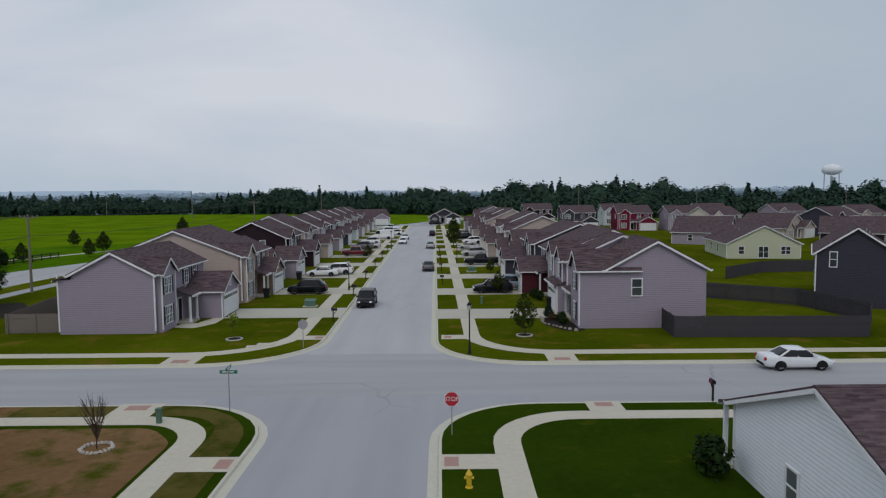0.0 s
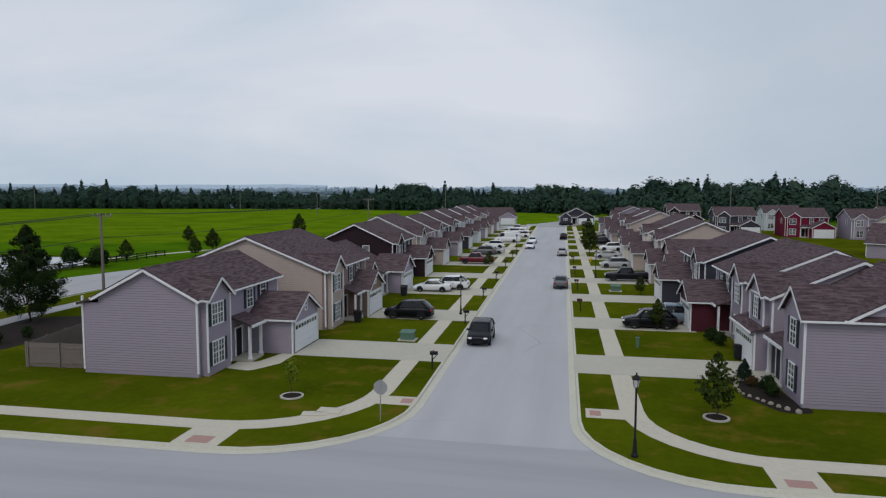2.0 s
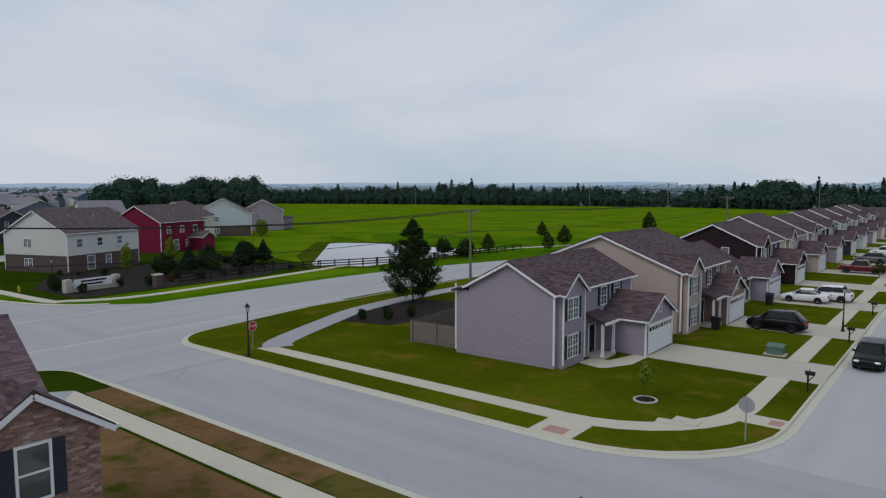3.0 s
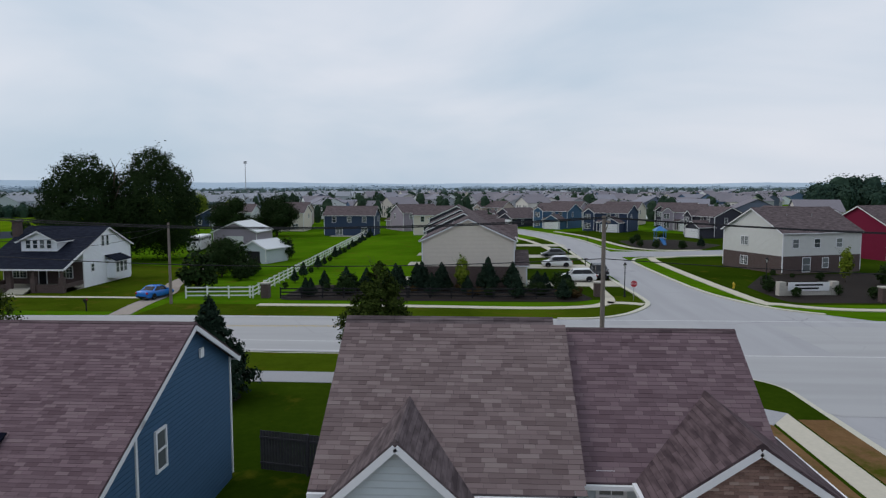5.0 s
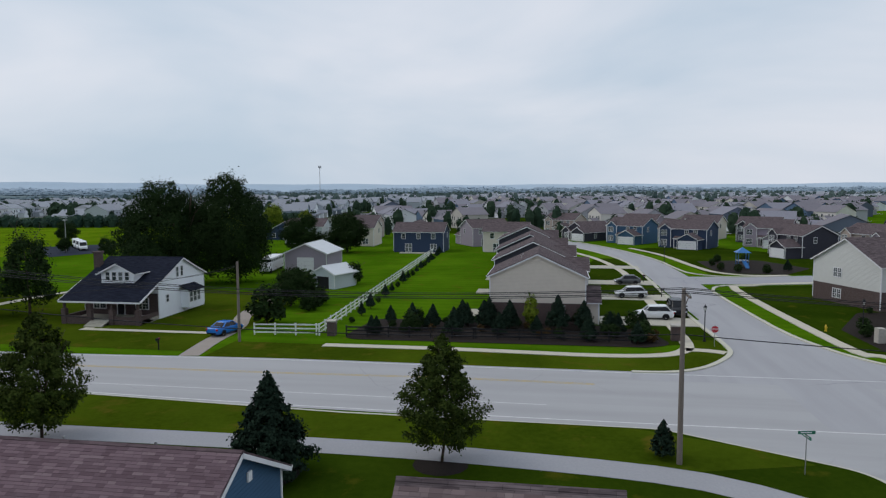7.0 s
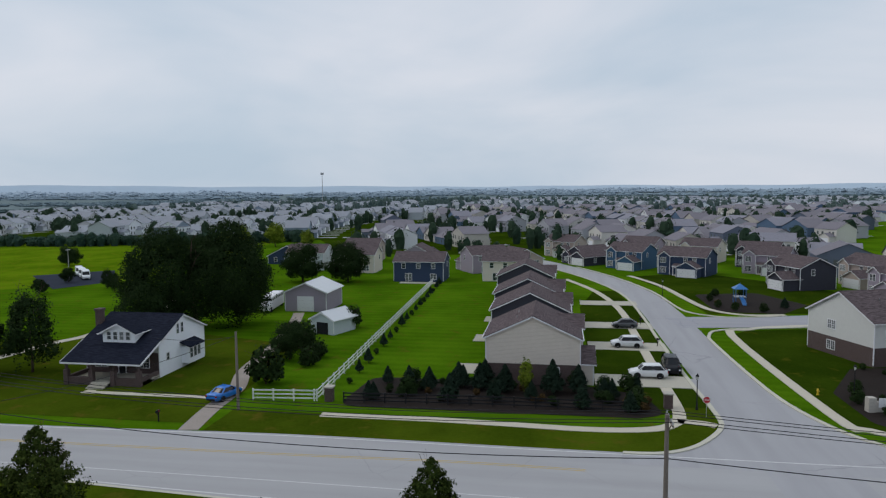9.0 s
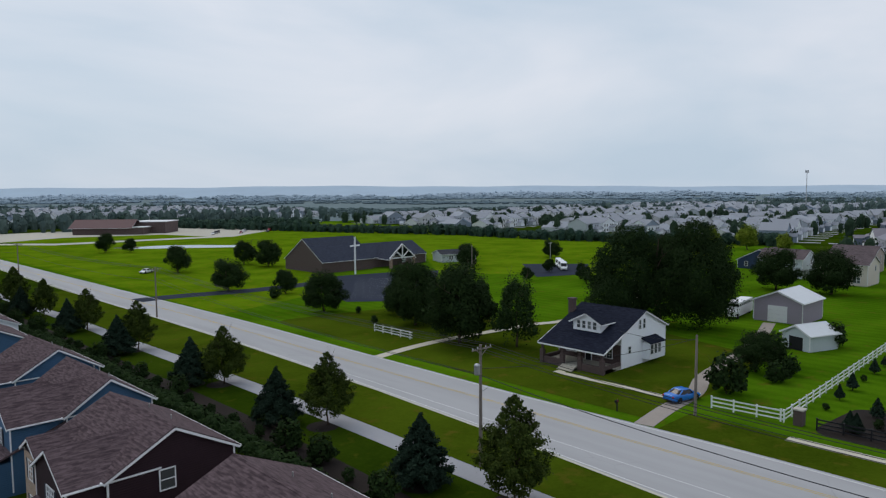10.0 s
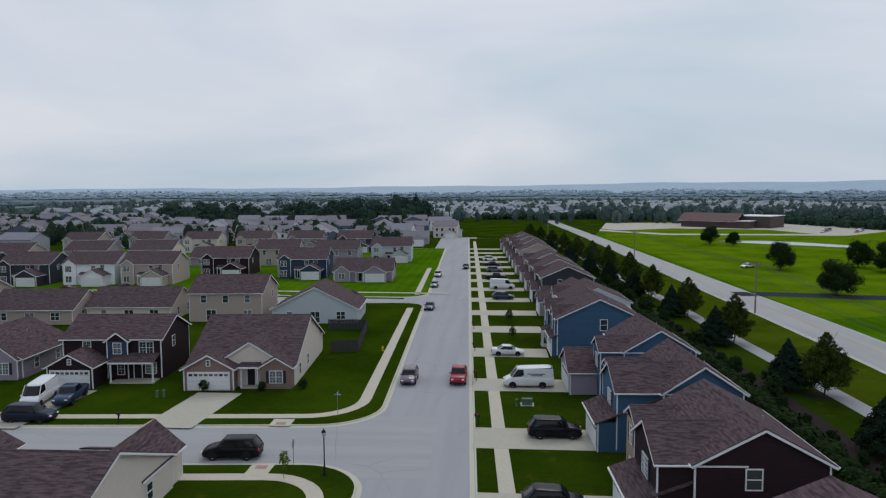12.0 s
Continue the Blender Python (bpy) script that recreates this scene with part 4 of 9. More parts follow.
# street west of the main road and its side street
WEST_C = [(-60, 43.0), (-85, 42.6), (-120, 41.8), (-150, 41.3), (-175, 39.2), (-200, 32.7), (-222, 23.8), (-245, 12), (-262, -8)]
wl_ = smooth_line(WEST_C)
band("road_west", offset(wl_, 3.7, False), offset(wl_, -3.7, False), 0.018, M["road_x"], "pale concrete residential street")
SIDE_C = [(-138, 42), (-141, 62), (-150, 92), (-162, 112)]
band("road_side", offset(SIDE_C, 5, False), offset(SIDE_C, -5, False), 0.021, M["road"], "pale concrete side street")
polygon_sheet("road_mouth_west", [(-71, 27), (-73.5, 27.5), (-73.7, 30.3), (-74.6, 32.6), (-76.5, 34.8), (-79.8, 37.0), (-82.2, 38.0), (-84.5, 38.3), (-100, 37.9), (-100, 46), (-86, 48.0), (-80, 50.6), (-77, 54), (-71, 60)], 0.016, M["road_x"], "pale concrete street mouth")
polygon_sheet("road_mouth_east", [(-62, 12), (-57.2, 12), (-50, 36), (-46, 40), (-46, 49), (-52, 50), (-57, 56), (-57, 72), (-62, 72)], 0.017, M["main_road"], "worn asphalt street mouth")
for nm, ln in (("west_south", [(-73.5, 27.5), (-73.7, 30.3), (-74.6, 32.6), (-76.5, 34.8), (-79.8, 37.0), (-82.2, 38.0), (-84.5, 38.3), (-90.4, 38.2), (-97, 37.9), (-120, 37.4), (-150, 37.2), (-174, 35.5), (-198, 29), (-219, 20.5)]),
               ("west_north", [(-77, 54), (-80, 50.6), (-86, 48.0), (-96, 46.3), (-120, 45.5), (-127, 46.0), (-132, 49), (-135, 60), (-144, 95)]),
               ("west_far", [(-146, 62), (-144, 53), (-148, 47), (-156, 45.2), (-176, 43.2), (-202, 36.5), (-225, 27.3)])):
    strip("kerb_" + nm, smooth_line(ln, 3), 0.5, 0.12, M["kerb"], "pale concrete kerb along the street", category="kerb")
for nm, ln in (("west_south", [(-80, -3.7), (-80.1, 8), (-79.8, 16), (-79.4, 24.5), (-80.1, 30.2), (-82, 33.2), (-86, 34.5), (-97, 34.5), (-123, 34.2), (-150, 33.8), (-175, 30.2), (-196, 23.6)]),
               ("west_north", [(-84, 95), (-80.5, 70), (-80, 58), (-83, 52.3), (-88, 50.4), (-128, 49.7), (-133, 53.4), (-137, 62), (-146, 95)]),
               ("west_far", [(-148, 64), (-147, 57), (-151, 52), (-160, 49.8), (-186, 46.5), (-205, 41)]),
               ("west_corner", [(-83.2, 33.9), (-82.9, 36.2), (-82.2, 37.6)]),
               ("west_verge", [(-84, 95), (-86, 115), (-83, 130), (-70, 160)])):
    strip("pavement_" + nm, smooth_line(ln, 4), 1.35, 0.05, M["walk"], "pale concrete sidewalk", category="sidewalk")

# the bright meadow, its ditch, the ponds
polygon_sheet("ground_meadow", [(-160, 150), (-100, 128), (-60, 150), (-30, 230), (10, 300), (20, 380), (-150, 420), (-460, 380), (-420, 240), (-250, 190)], -0.012, M["field"], "bright green meadow", "meadow")
polygon_sheet("ground_rough_grass", rounded([(-120, 138, 6), (-84, 128, 4), (-70, 136, 4), (-54, 150, 4), (-28, 206, 8), (-40, 222, 8), (-78, 176, 8), (-104, 160, 8), (-150, 168, 8)], 5), -0.011, M["verge"], "rough olive grass beside the pond", "meadow")
polygon_sheet("ground_south_lawn", [(-72, -110), (-100, -120), (-150, -190), (-330, -300), (-330, -480), (-90, -480), (-66, -330), (-71, -200)], -0.014, M["field"], "bright green church lawn", "meadow")
polygon_sheet("ground_church_field", [(-180, -90), (-150, -130), (-300, -330), (-420, -260), (-330, -110)], -0.010, M["field"], "bright green field behind the church", "meadow")
polygon_sheet("ground_long_garden", [(-86, -12), (-190, -14), (-190, 8), (-150, 10), (-97, 11), (-88, 8)], -0.009, M["verge"], "long bright green garden", "lawn")
polygon_sheet("ground_bank", [(-76, 62), (-77, 92), (-150, 150), (-190, 140), (-130, 110), (-100, 92), (-92, 64)], -0.016, M["field"], "grass bank by the pond", "lawn")


def pond(name, cx, cy, rx, ry, turn, label):
    pts = []
    for k in range(36):
        a = k * math.tau / 36
        r = 1 + 0.12 * math.sin(3 * a + cx) + 0.07 * math.sin(5 * a + cy)
        u, v = rx * r * math.cos(a), ry * r * math.sin(a)
        c, s = math.cos(turn), math.sin(turn)
        pts.append((cx + u * c - v * s, cy + u * s + v * c))
    polygon_sheet(name, pts, 0.02, M["water"], label, "pond")


POND = [(-88.4, 92, 3), (-100, 104, 8), (-121, 125.5, 3), (-111, 130.5, 6), (-95.5, 130.5, 10), (-83, 129.5, 4), (-80.8, 119, 5), (-80.6, 105, 8), (-80.4, 96.5, 3)]
polygon_sheet("water_pond", rounded(POND, 5), 0.02, M["water"], "still pond reflecting the pale sky", "pond")
polygon_sheet("ground_pond_bank", rounded([(-84.5, 88.5, 3), (-103, 101, 8), (-126, 126, 4), (-113, 134, 6), (-82, 134, 5), (-77.5, 118, 6), (-78, 97, 5)], 5), 0.006, M["lawn_olive"], "rough olive grass bank round the pond", "meadow")
pond("water_school_pond", -140, -292, 9, 30, 0.9, "narrow pond reflecting the pale sky")
MULCH = [("ground_bed_corner", [(-83.2, -3), (-95.5, -2), (-95.5, 12), (-95, 25), (-92, 31.5), (-85, 33), (-83.6, 30)], 0.02),
         ("ground_bed_sign", [(-84, 53.5), (-96, 53.5), (-108, 60), (-112, 80), (-92, 92), (-84.5, 80)], 0.02),
         ("ground_bed_playground", [(-150, 52), (-172, 52), (-176, 66), (-160, 72), (-149, 64)], 0.02)]
for nm, pts, z in MULCH:
    polygon_sheet(nm, rounded([(*p, 2.0) for p in pts], 4), z, M["mulch"], "dark bark mulch planting bed", "mulch bed")

for nm, pts in (("brick_house", [(-83, 51), (-128, 49.5), (-132, 53), (-143, 95), (-120, 100), (-92, 94), (-84, 92)]), ("playground", [(-147, 50), (-176, 47.5), (-203, 41), (-214, 60), (-200, 72), (-168, 92), (-150, 70)]),
                ("tan_row", [(-84, 26), (-152, 26), (-176, 30), (-176, 35), (-150, 37), (-86, 38)])):
    polygon_sheet("ground_lawn_" + nm, pts, -0.005, M["lawn_mid"], "deep green mown lawn round a house", "lawn")
polygon_sheet("ground_verge_west", [(-73.2, -14), (-73.3, 27.5), (-73.6, 30.3), (-74.6, 32.6), (-76.5, 34.8), (-79.8, 37.0), (-83.0, 37.9), (-88, 37.9), (-88, 35), (-83.5, 34), (-81, 31), (-80.2, 24), (-80.5, -14)], -0.004, M["lawn_olive"], "mown olive grass verge beside the main road", "verge")
polygon_sheet("ground_lawn_bungalow", rounded([(-75.5, -96, 3), (-75.5, -15.5, 1), (-88, -16, 1), (-112, -18, 6), (-118, -40, 10), (-108, -66, 10), (-100, -92, 8)], 5), -0.006, M["lawn_olive"], "olive green mown lawn round the bungalow", "lawn")
# trail beside the main road
strip("pavement_trail", smooth_line([(-36, -320), (-43, -200), (-47.6, -130), (-49.0, -95), (-50.6, -63), (-51.5, -37), (-51.6, -15), (-51.9, 5), (-51.5, 17), (-49.8, 29), (-45, 36.3)]), 2.5, LAWN_Z + 0.02, M["path"], "pale asphalt trail beside the main road", category="trail")
strip("pavement_trail_north", smooth_line([(-45.5, 52.4), (-47.2, 54), (-50.5, 62), (-53, 70), (-53.6, 86), (-51.5, 108), (-44, 140), (-30, 190)]), 2.3, LAWN_Z + 0.02, M["path"], "pale asphalt trail beside the main road", category="trail")

polygon_sheet("ground_verge_strip", [(-58.1, 26), (-58.3, 5), (-60.0, -20), (-61.0, -45), (-61.2, -80), (-60.3, -120), (-58.7, -170), (-46.6, -170), (-49.7, -120), (-50.6, -90), (-52.0, -62), (-52.8, -37), (-52.9, -15), (-53.2, 5), (-52.8, 17), (-51.2, 29), (-53.2, 36), (-55, 34)], LAWN_Z + 0.006, M["lawn_olive"], "olive grass verge between road and trail", "lawn")
# sidewalks round the crossings
def arc_line(p, q, r, steps=7):
    """Two points joined through their square corner with a rounded bend."""
    return rounded([(*p, 0), (q[0], q[1], r), (*q[2:], 0)], steps)


def nx(y, o):
    return (north_x(y) + o, y)


def sx(y, o):
    return (south_x(y) + o, y)


SW_O = 7.45
walks = {
    "north_east": [nx(255, SW_O)] + [nx(y, SW_O) for y in (200, 120)] + rounded([(*nx(70, SW_O), 0), (nx(53.3, SW_O)[0], 51.7, 6.5), (60, 51.5, 0)], 8)[1:] + [(135, 51.4)],
    "north_west": [nx(255, -SW_O)] + [nx(y, -SW_O) for y in (200, 120)] + rounded([(*nx(70, -SW_O), 0), (nx(53.3, -SW_O)[0], 51.7, 7.5), (-30, 51.7, 0)], 8)[1:] + [(-46.5, 51.7)],
    "south_east": [(135, 36.8)] + rounded([(30, 36.8, 0), (3.35, 36.8, 4.2), (3.3, 20, 0)], 8) + [(3.1, -24)] + rounded([(3.0, -26, 0), (3.2, cross_y(3) + 7.8, 5), (20, cross_y(20) + 7.8, 0)], 8) + [(130, cross_y(130) + 7.8)],
    "south_west": [(-46, 36.4)] + rounded([(-30, 36.4, 0), (-12.3, 36.4, 3.6), (-12.3, 20, 0)], 8) + [(-12.1, -25), sx(-45, -SW_O), sx(-130, -SW_O), sx(-300, -SW_O)],
    "south_far": [(130, cross_y(130) - 8)] + rounded([(40, cross_y(40) - 8, 0), (south_x(-50) + SW_O, cross_y(5) - 8, 6), (*sx(-80, SW_O), 0)], 8) + [sx(-118, SW_O)],
    "south_farther": [sx(-136, SW_O), sx(-190, SW_O)],
}
for nm, ln in walks.items():
    strip("pavement_" + nm, ln, 1.35, WALK_Z, M["walk"], "pale concrete sidewalk", 0.03, "sidewalk")


def ramp(x0, x1, y0, y1, tx0, tx1, ty0, ty1):
    polygon_sheet("pavement_ramp", [(x0, y0), (x1, y0), (x1, y1), (x0, y1)], WALK_Z + 0.004, M["walk"], "concrete kerb ramp", "sidewalk", 0.02)
    cx, cy, hx, hy = (tx0 + tx1) / 2, (ty0 + ty1) / 2, (tx1 - tx0) * 0.36, (ty1 - ty0) * 0.36
    polygon_sheet("pavement_tactile", [(cx - hx, cy - hy), (cx + hx, cy - hy), (cx + hx, cy + hy), (cx - hx, cy + hy)], WALK_Z + 0.012, M["tactile"], "brick-red tactile paving plate", "tactile paving", 0.01)


ramp(7.8, 10.0, 48.8, 51.2, 8.1, 9.7, 48.9, 50.0)
ramp(-20.3, -17.8, 48.8, 51.2, -19.9, -18.2, 48.9, 50.2)
ramp(0.05, 2.2, 56.6, 58.2, 0.15, 1.0, 56.8, 58.0)
ramp(-12.0, -9.75, 56.8, 58.4, -10.8, -9.85, 57.0, 58.2)
ramp(0.1, 2.8, 29.5, 31.2, 0.15, 1.05, 29.6, 31.1)
ramp(-12.0, -9.1, 29.4, 31.1, -10.2, -9.25, 29.5, 31.0)
ramp(8.4, 10.4, 37.2, 39.2, 8.7, 10.1, 38.1, 39.1)
ramp(-18.5, -16.0, 36.8, 39.4, -18.2, -16.4, 38.0, 39.2)
ramp(10.2, 12.4, -48.7, -46.6, 10.6, 12.0, -47.8, -46.8)
ramp(8.5, 10.5, -36.9, -34.3, 8.8, 10.2, -36.6, -35.6)
polygon_sheet("ground_dry_corner", rounded([(-23.5, 35.2, 1), (-15, 35.2, 2), (-13.2, 33, 2), (-13.2, 14, 0.5), (-23.4, 14, 0.5)]), LAWN_Z + 0.008, M["dry"], "parched brown corner lawn", "lawn")
polygon_sheet("ground_dry_side", rounded([(-46, 35.5, 0.5), (-23.3, 35.5, 0.2), (-23.3, 29.0, 0.2), (-34, 28.6, 2), (-44, 31, 2)]), LAWN_Z + 0.008, M["dry"], "parched brown lawn beside the corner house", "lawn")
polygon_sheet("ground_dry_verge", [(-45, 39.0), (-45, 37.2), (-20, 37.2), (-20, 39.0)], LAWN_Z + 0.008, M["dry"], "parched verge beside the street", "lawn")


corner_out = rounded([(-24, 39.1, 0), (-9.8, 39.1, 6.3), (-9.8, 24.0, 0)], 8)
corner_in = rounded([(-24, 37.15, 0), (-11.6, 37.15, 3.0), (-11.6, 24.0, 0)], 8)
polygon_sheet("ground_dry_kerbside", corner_out + corner_in[::-1], LAWN_Z + 0.009, M["dry_olive"], "half-parched olive grass between sidewalk and kerb", "lawn")


def kerb_x(y, west):
    """The street-side face of the kerb at y."""
    if y > 45:
        return north_x(y) - 4.93 if west else -0.25 + (north_x(262) + 4.45 + 0.72) * (y - 48.6) / 213.4
    e = -8.6 - 0.3 * (39.6 - y) / 69.6 if y > -30 else south_x(y) - 4.5
    return e - 0.47


def driveway(x0, x1, y, width, name="drive"):
    if (x0 + x1) / 2 < -6:
        x1 = kerb_x(y, True)
    elif y > 45:
        x0 = kerb_x(y, False)
    polygon_sheet("pavement_" + name, [(x0, y - width / 2), (x1, y - width / 2), (x1, y + width / 2), (x0, y + width / 2)], WALK_Z + 0.009, M["drive"], "pale concrete driveway", "driveway", 0.03)


WALL_WORDS = {"grey_siding": "lavender-grey", "tan_siding": "tan", "brown_siding": "dark brown", "slate_siding": "charcoal", "pale_siding": "pale blue-grey", "red_siding": "barn-red",
              "cream_siding": "cream", "blue_siding": "blue", "navy_siding": "navy", "white_siding": "white", "sage_siding": "pale sage"}


def words(w, storeys=2, more=""):
    return "%s %s-storey vinyl-clad house with white trim%s" % (WALL_WORDS[w], "two" if storeys == 2 else "single", more)


# ---- row west of the street, north of the crossing ----
two_storey(-25.2, 66.4, 90.8, "grey_siding", W=13.0, D=7.2, out=3.6, gx=(0.9, 6.3), pitch=0.52, sides="", rear_ext=(-6.5, 6.5, 1.2, 4.85), label=words("grey_siding", 2, " on the corner lawn"))
driveway(-21.5, -9.0, 69.9, 5.6)
two_storey(-22.4, 82.6, 90.8, "tan_siding", W=12.4, D=14.6, out=1.9, gx=(0.8, 6.0), pitch=0.39, gw="brick", brick=5.2, label=words("tan_siding", 2, " and a brick front"))
driveway(-20.4, -9.0, 85.6, 5.6)
polygon_sheet("pavement_porch_walk", rounded([(-24.6, 62.6, 0.2), (-22.6, 62.2, 0.6), (-21.4, 64.5, 0.5), (-21.4, 67.6, 0.2), (-22.4, 67.6, 0.2), (-23.2, 64.6, 0.4), (-24.6, 64.4, 0.2)], 3), WALK_Z + 0.002, M["walk"], "pale concrete walk to the porch", "path", 0.02)
NW_ROW = [("ranch", "grey_siding", 98.4, 12), ("two", "brown_siding", 114.2, 10.5), ("two", "tan_siding", 129.8, 12.5), ("two", "grey_siding", 145.6, 10), ("two", "slate_siding", 161.2, 11),
          ("two", "pale_siding", 177, 11), ("two", "grey_siding", 192.6, 10), ("two", "tan_siding", 208.4, 11), ("two", "grey_siding", 224, 10)]
for i, (kind, w, y, D) in enumerate(NW_ROW):
    x = north_x(y) - 4.5 - 14.5
    if kind == "two":
        two_storey(x, y, 90.8, w, W=12, D=D, out=3.2, gx=(0.6, 5.9), label=words(w), detail=2 if i < 2 else 1)
    else:
        ranch(x + 0.5, y, 90.8, w, W=13, D=D, label=words(w, 1), detail=2, axis="x", out=3.0)
    driveway(x + 3.3, north_x(y) - 4.3, y + 3.2, 5.5)

# ---- row east of the street, north of the crossing ----
step_house(12.6, 66.7, -89.2, "grey_siding", words("grey_siding", 2, " beside a wooden fence"), (-3.6, 1.6, 0.9, False), step=2.0, side=4.7, rake=True)
driveway(-0.6, 13.3, 68.6, 5.4)
NE_ROW = [("two", "red_siding", 82.2, 12), ("two", "slate_siding", 97.6, 12), ("ranch", "tan_siding", 113, 13), ("two", "tan_siding", 129, 12), ("two", "cream_siding", 144.8, 13), ("ranch", "grey_siding", 160, 13),
          ("two", "tan_siding", 176, 12), ("two", "grey_siding", 192, 11), ("ranch", "brown_siding", 208, 12), ("two", "grey_siding", 224, 11)]
for i, (kind, w, y, D) in enumerate(NE_ROW):
    x = north_x(y) + 4.5 + (13.2 if i else 13.6)
    if kind == "two":
        two_storey(x, y, -89.2, w if w != "red_siding" else "grey_siding", True, W=12, D=D, out=3.4, gx=(-0.2, 5.0), label=words(w), detail=2 if i < 2 else 1, gw="maroon_siding" if w == "red_siding" else None, pitch=0.42)
    else:
        ranch(x - 0.6, y, -89.2, w, True, W=12.5, D=D, label=words(w, 1), detail=1, axis="x" if i % 2 else "y")
    driveway(north_x(y) + 4.2, x - 2.9, y + 2.0, 5.4)
# the house that closes the street, and its neighbours
ranch(0.5, 268, 0, "slate_siding", W=12, label=words("slate_siding", 1), detail=1)
ranch(-27, 262, 20, "grey_siding", W=14, label=words("grey_siding", 1), detail=1, axis="x")
ranch(20, 272, -10, "grey_siding", True, W=13, label=words("grey_siding", 1), detail=1, axis="x")
strip("road_end", [(-30, 252), (-4, 258), (40, 262), (130, 262)], 9, 0.024, M["road"], "pale concrete street end", 0.02)

# ---- houses east, behind the row ----
BACK = [("two", "slate_siding", 43.5, 221, 0), ("two", "pale_siding", 62, 244, 0), ("two", "red_siding", 59.5, 214, 0), ("two", "grey_siding", 73, 207, 0), ("two", "grey_siding", 92, 236, 0), ("two", "brown_siding", 36, 262, 0),
        ("two", "grey_siding", 112, 222, 10), ("ranch", "grey_siding", 66, 157, 60), ("ranch", "tan_siding", 88, 172, 40), ("two", "slate_siding", 104, 178, 30), ("two", "cream_siding", 78, 190, 20), ("two", "tan_siding", 122, 196, 20),
        ("ranch", "brown_siding", 96, 150, 60), ("two", "grey_siding", 118, 165, 30), ("two", "red_siding", 140, 185, 20), ("ranch", "grey_siding", 128, 140, 50), ("two", "pale_siding", 150, 160, 20), ("two", "grey_siding", 160, 205, 10)]
for kind, w, x, y, rz in BACK:
    (two_storey if kind == "two" else ranch)(x, y, rz, w, label=words(w, 2 if kind == "two" else 1), detail=1, back=False)
ranch(58.6, 135.2, 172, "sage_siding", W=12.4, D=14, back=True, label=words("sage_siding", 1, " behind a fenced garden"), detail=2, axis="y")
house(42.6, 78.2, -118, W=14, D=7.4, wall="slate_siding", pitch=0.7, H=5.6, right=[(1.6, 4.9, 0.6, 1.5)], rear_ext=(-5, 6.8, 6.0, 4.0), front=[(-4, 4.2, 0.95, 1.4), (3, 4.2, 0.95, 1.4)], label=words("slate_siding", 2, " behind the corner fence"))

# ---- corner house west of the street, south of the crossing ----
hc = house(-24.0, 19.5, 90, W=5.9, D=9.4, wall="pale_siding", roof="shingle_grey", pitch=0.64, rakes=(True, False), gables=[(-2.9, 0.7, 0.8, 5.0)], gable_pitch=0.9,
           front=[(-1.1, 3.6, 1.5, 1.4), (2.15, 4.3, 0.95, 1.5)], porch=(1.0, 3.1, 1.2), left=[(4, 4.2, 0.8, 1.3)],
           label="two-storey corner house with pale siding, brick gable and brown shingles")
add_wing(hc, 2.97, 7.95, 0.85, 8.45, 5.3, 2.72, "x", "pale_siding", "shingle", ends=(False, True))
bm, rb, tb = bmesh.new(), bmesh.new(), bmesh.new()
gable_body(bm, 4.95, 8.85, -0.75, 1.6, 0, 5.35, 1.34, "y")
gable_roof(rb, tb, 4.95, 8.85, -0.75, 3.9, 5.35, 1.34, "y", ends=(True, False))
part("brick_gable", bm, M["brick"], hc, "red-brown brick gable wall", uv=True)
part("gable_roof", rb, M["shingle"], hc, uv=True)
part("trim", tb, M["white"], hc)
window(hc, pose(6.9, -0.79, 4.35), 0.85, 1.6, True, False)
window(hc, pose(4.05, 0.81, 4.75), 0.6, 1.15, False, True)


def tab_mat(name, a, b, c):
    m, N, L, B = material(name)
    g, o = N.new("ShaderNodeNewGeometry"), N.new("ShaderNodeObjectInfo")
    ad = N.new("ShaderNodeMath")
    ad.operation = "ADD"
    L.new(g.outputs["Random Per Island"], ad.inputs[0])
    L.new(o.outputs["Random"], ad.inputs[1])
    fr = N.new("ShaderNodeMath")
    fr.operation = "FRACT"
    L.new(ad.outputs[0], fr.inputs[0])
    v = obj_coord(N, L)
    col = tone(N, L, fr.outputs[0], [(0.0, a), (0.45, b), (0.8, mul(b, 1.25)), (1.0, c)])
    L.new(mix(N, L, 0.25, col, mix(N, L, noise_tex(N, L, v, 0.6, 5), mul(a, 0.8), c)), B.inputs["Base Color"])
    B.inputs["Roughness"].default_value, B.inputs["Specular IOR Level"].default_value = 0.92, 0.06
    bump(N, L, B, noise_tex(N, L, v, 60, 2), 0.3, 0.004)
    return m


M["tab"] = tab_mat("brown_shingle_tabs", (0.094, 0.060, 0.072), (0.138, 0.094, 0.108), (0.205, 0.150, 0.162))
M["tab_grey"] = tab_mat("grey_shingle_tabs", (0.112, 0.080, 0.082), (0.160, 0.120, 0.122), (0.235, 0.188, 0.184))


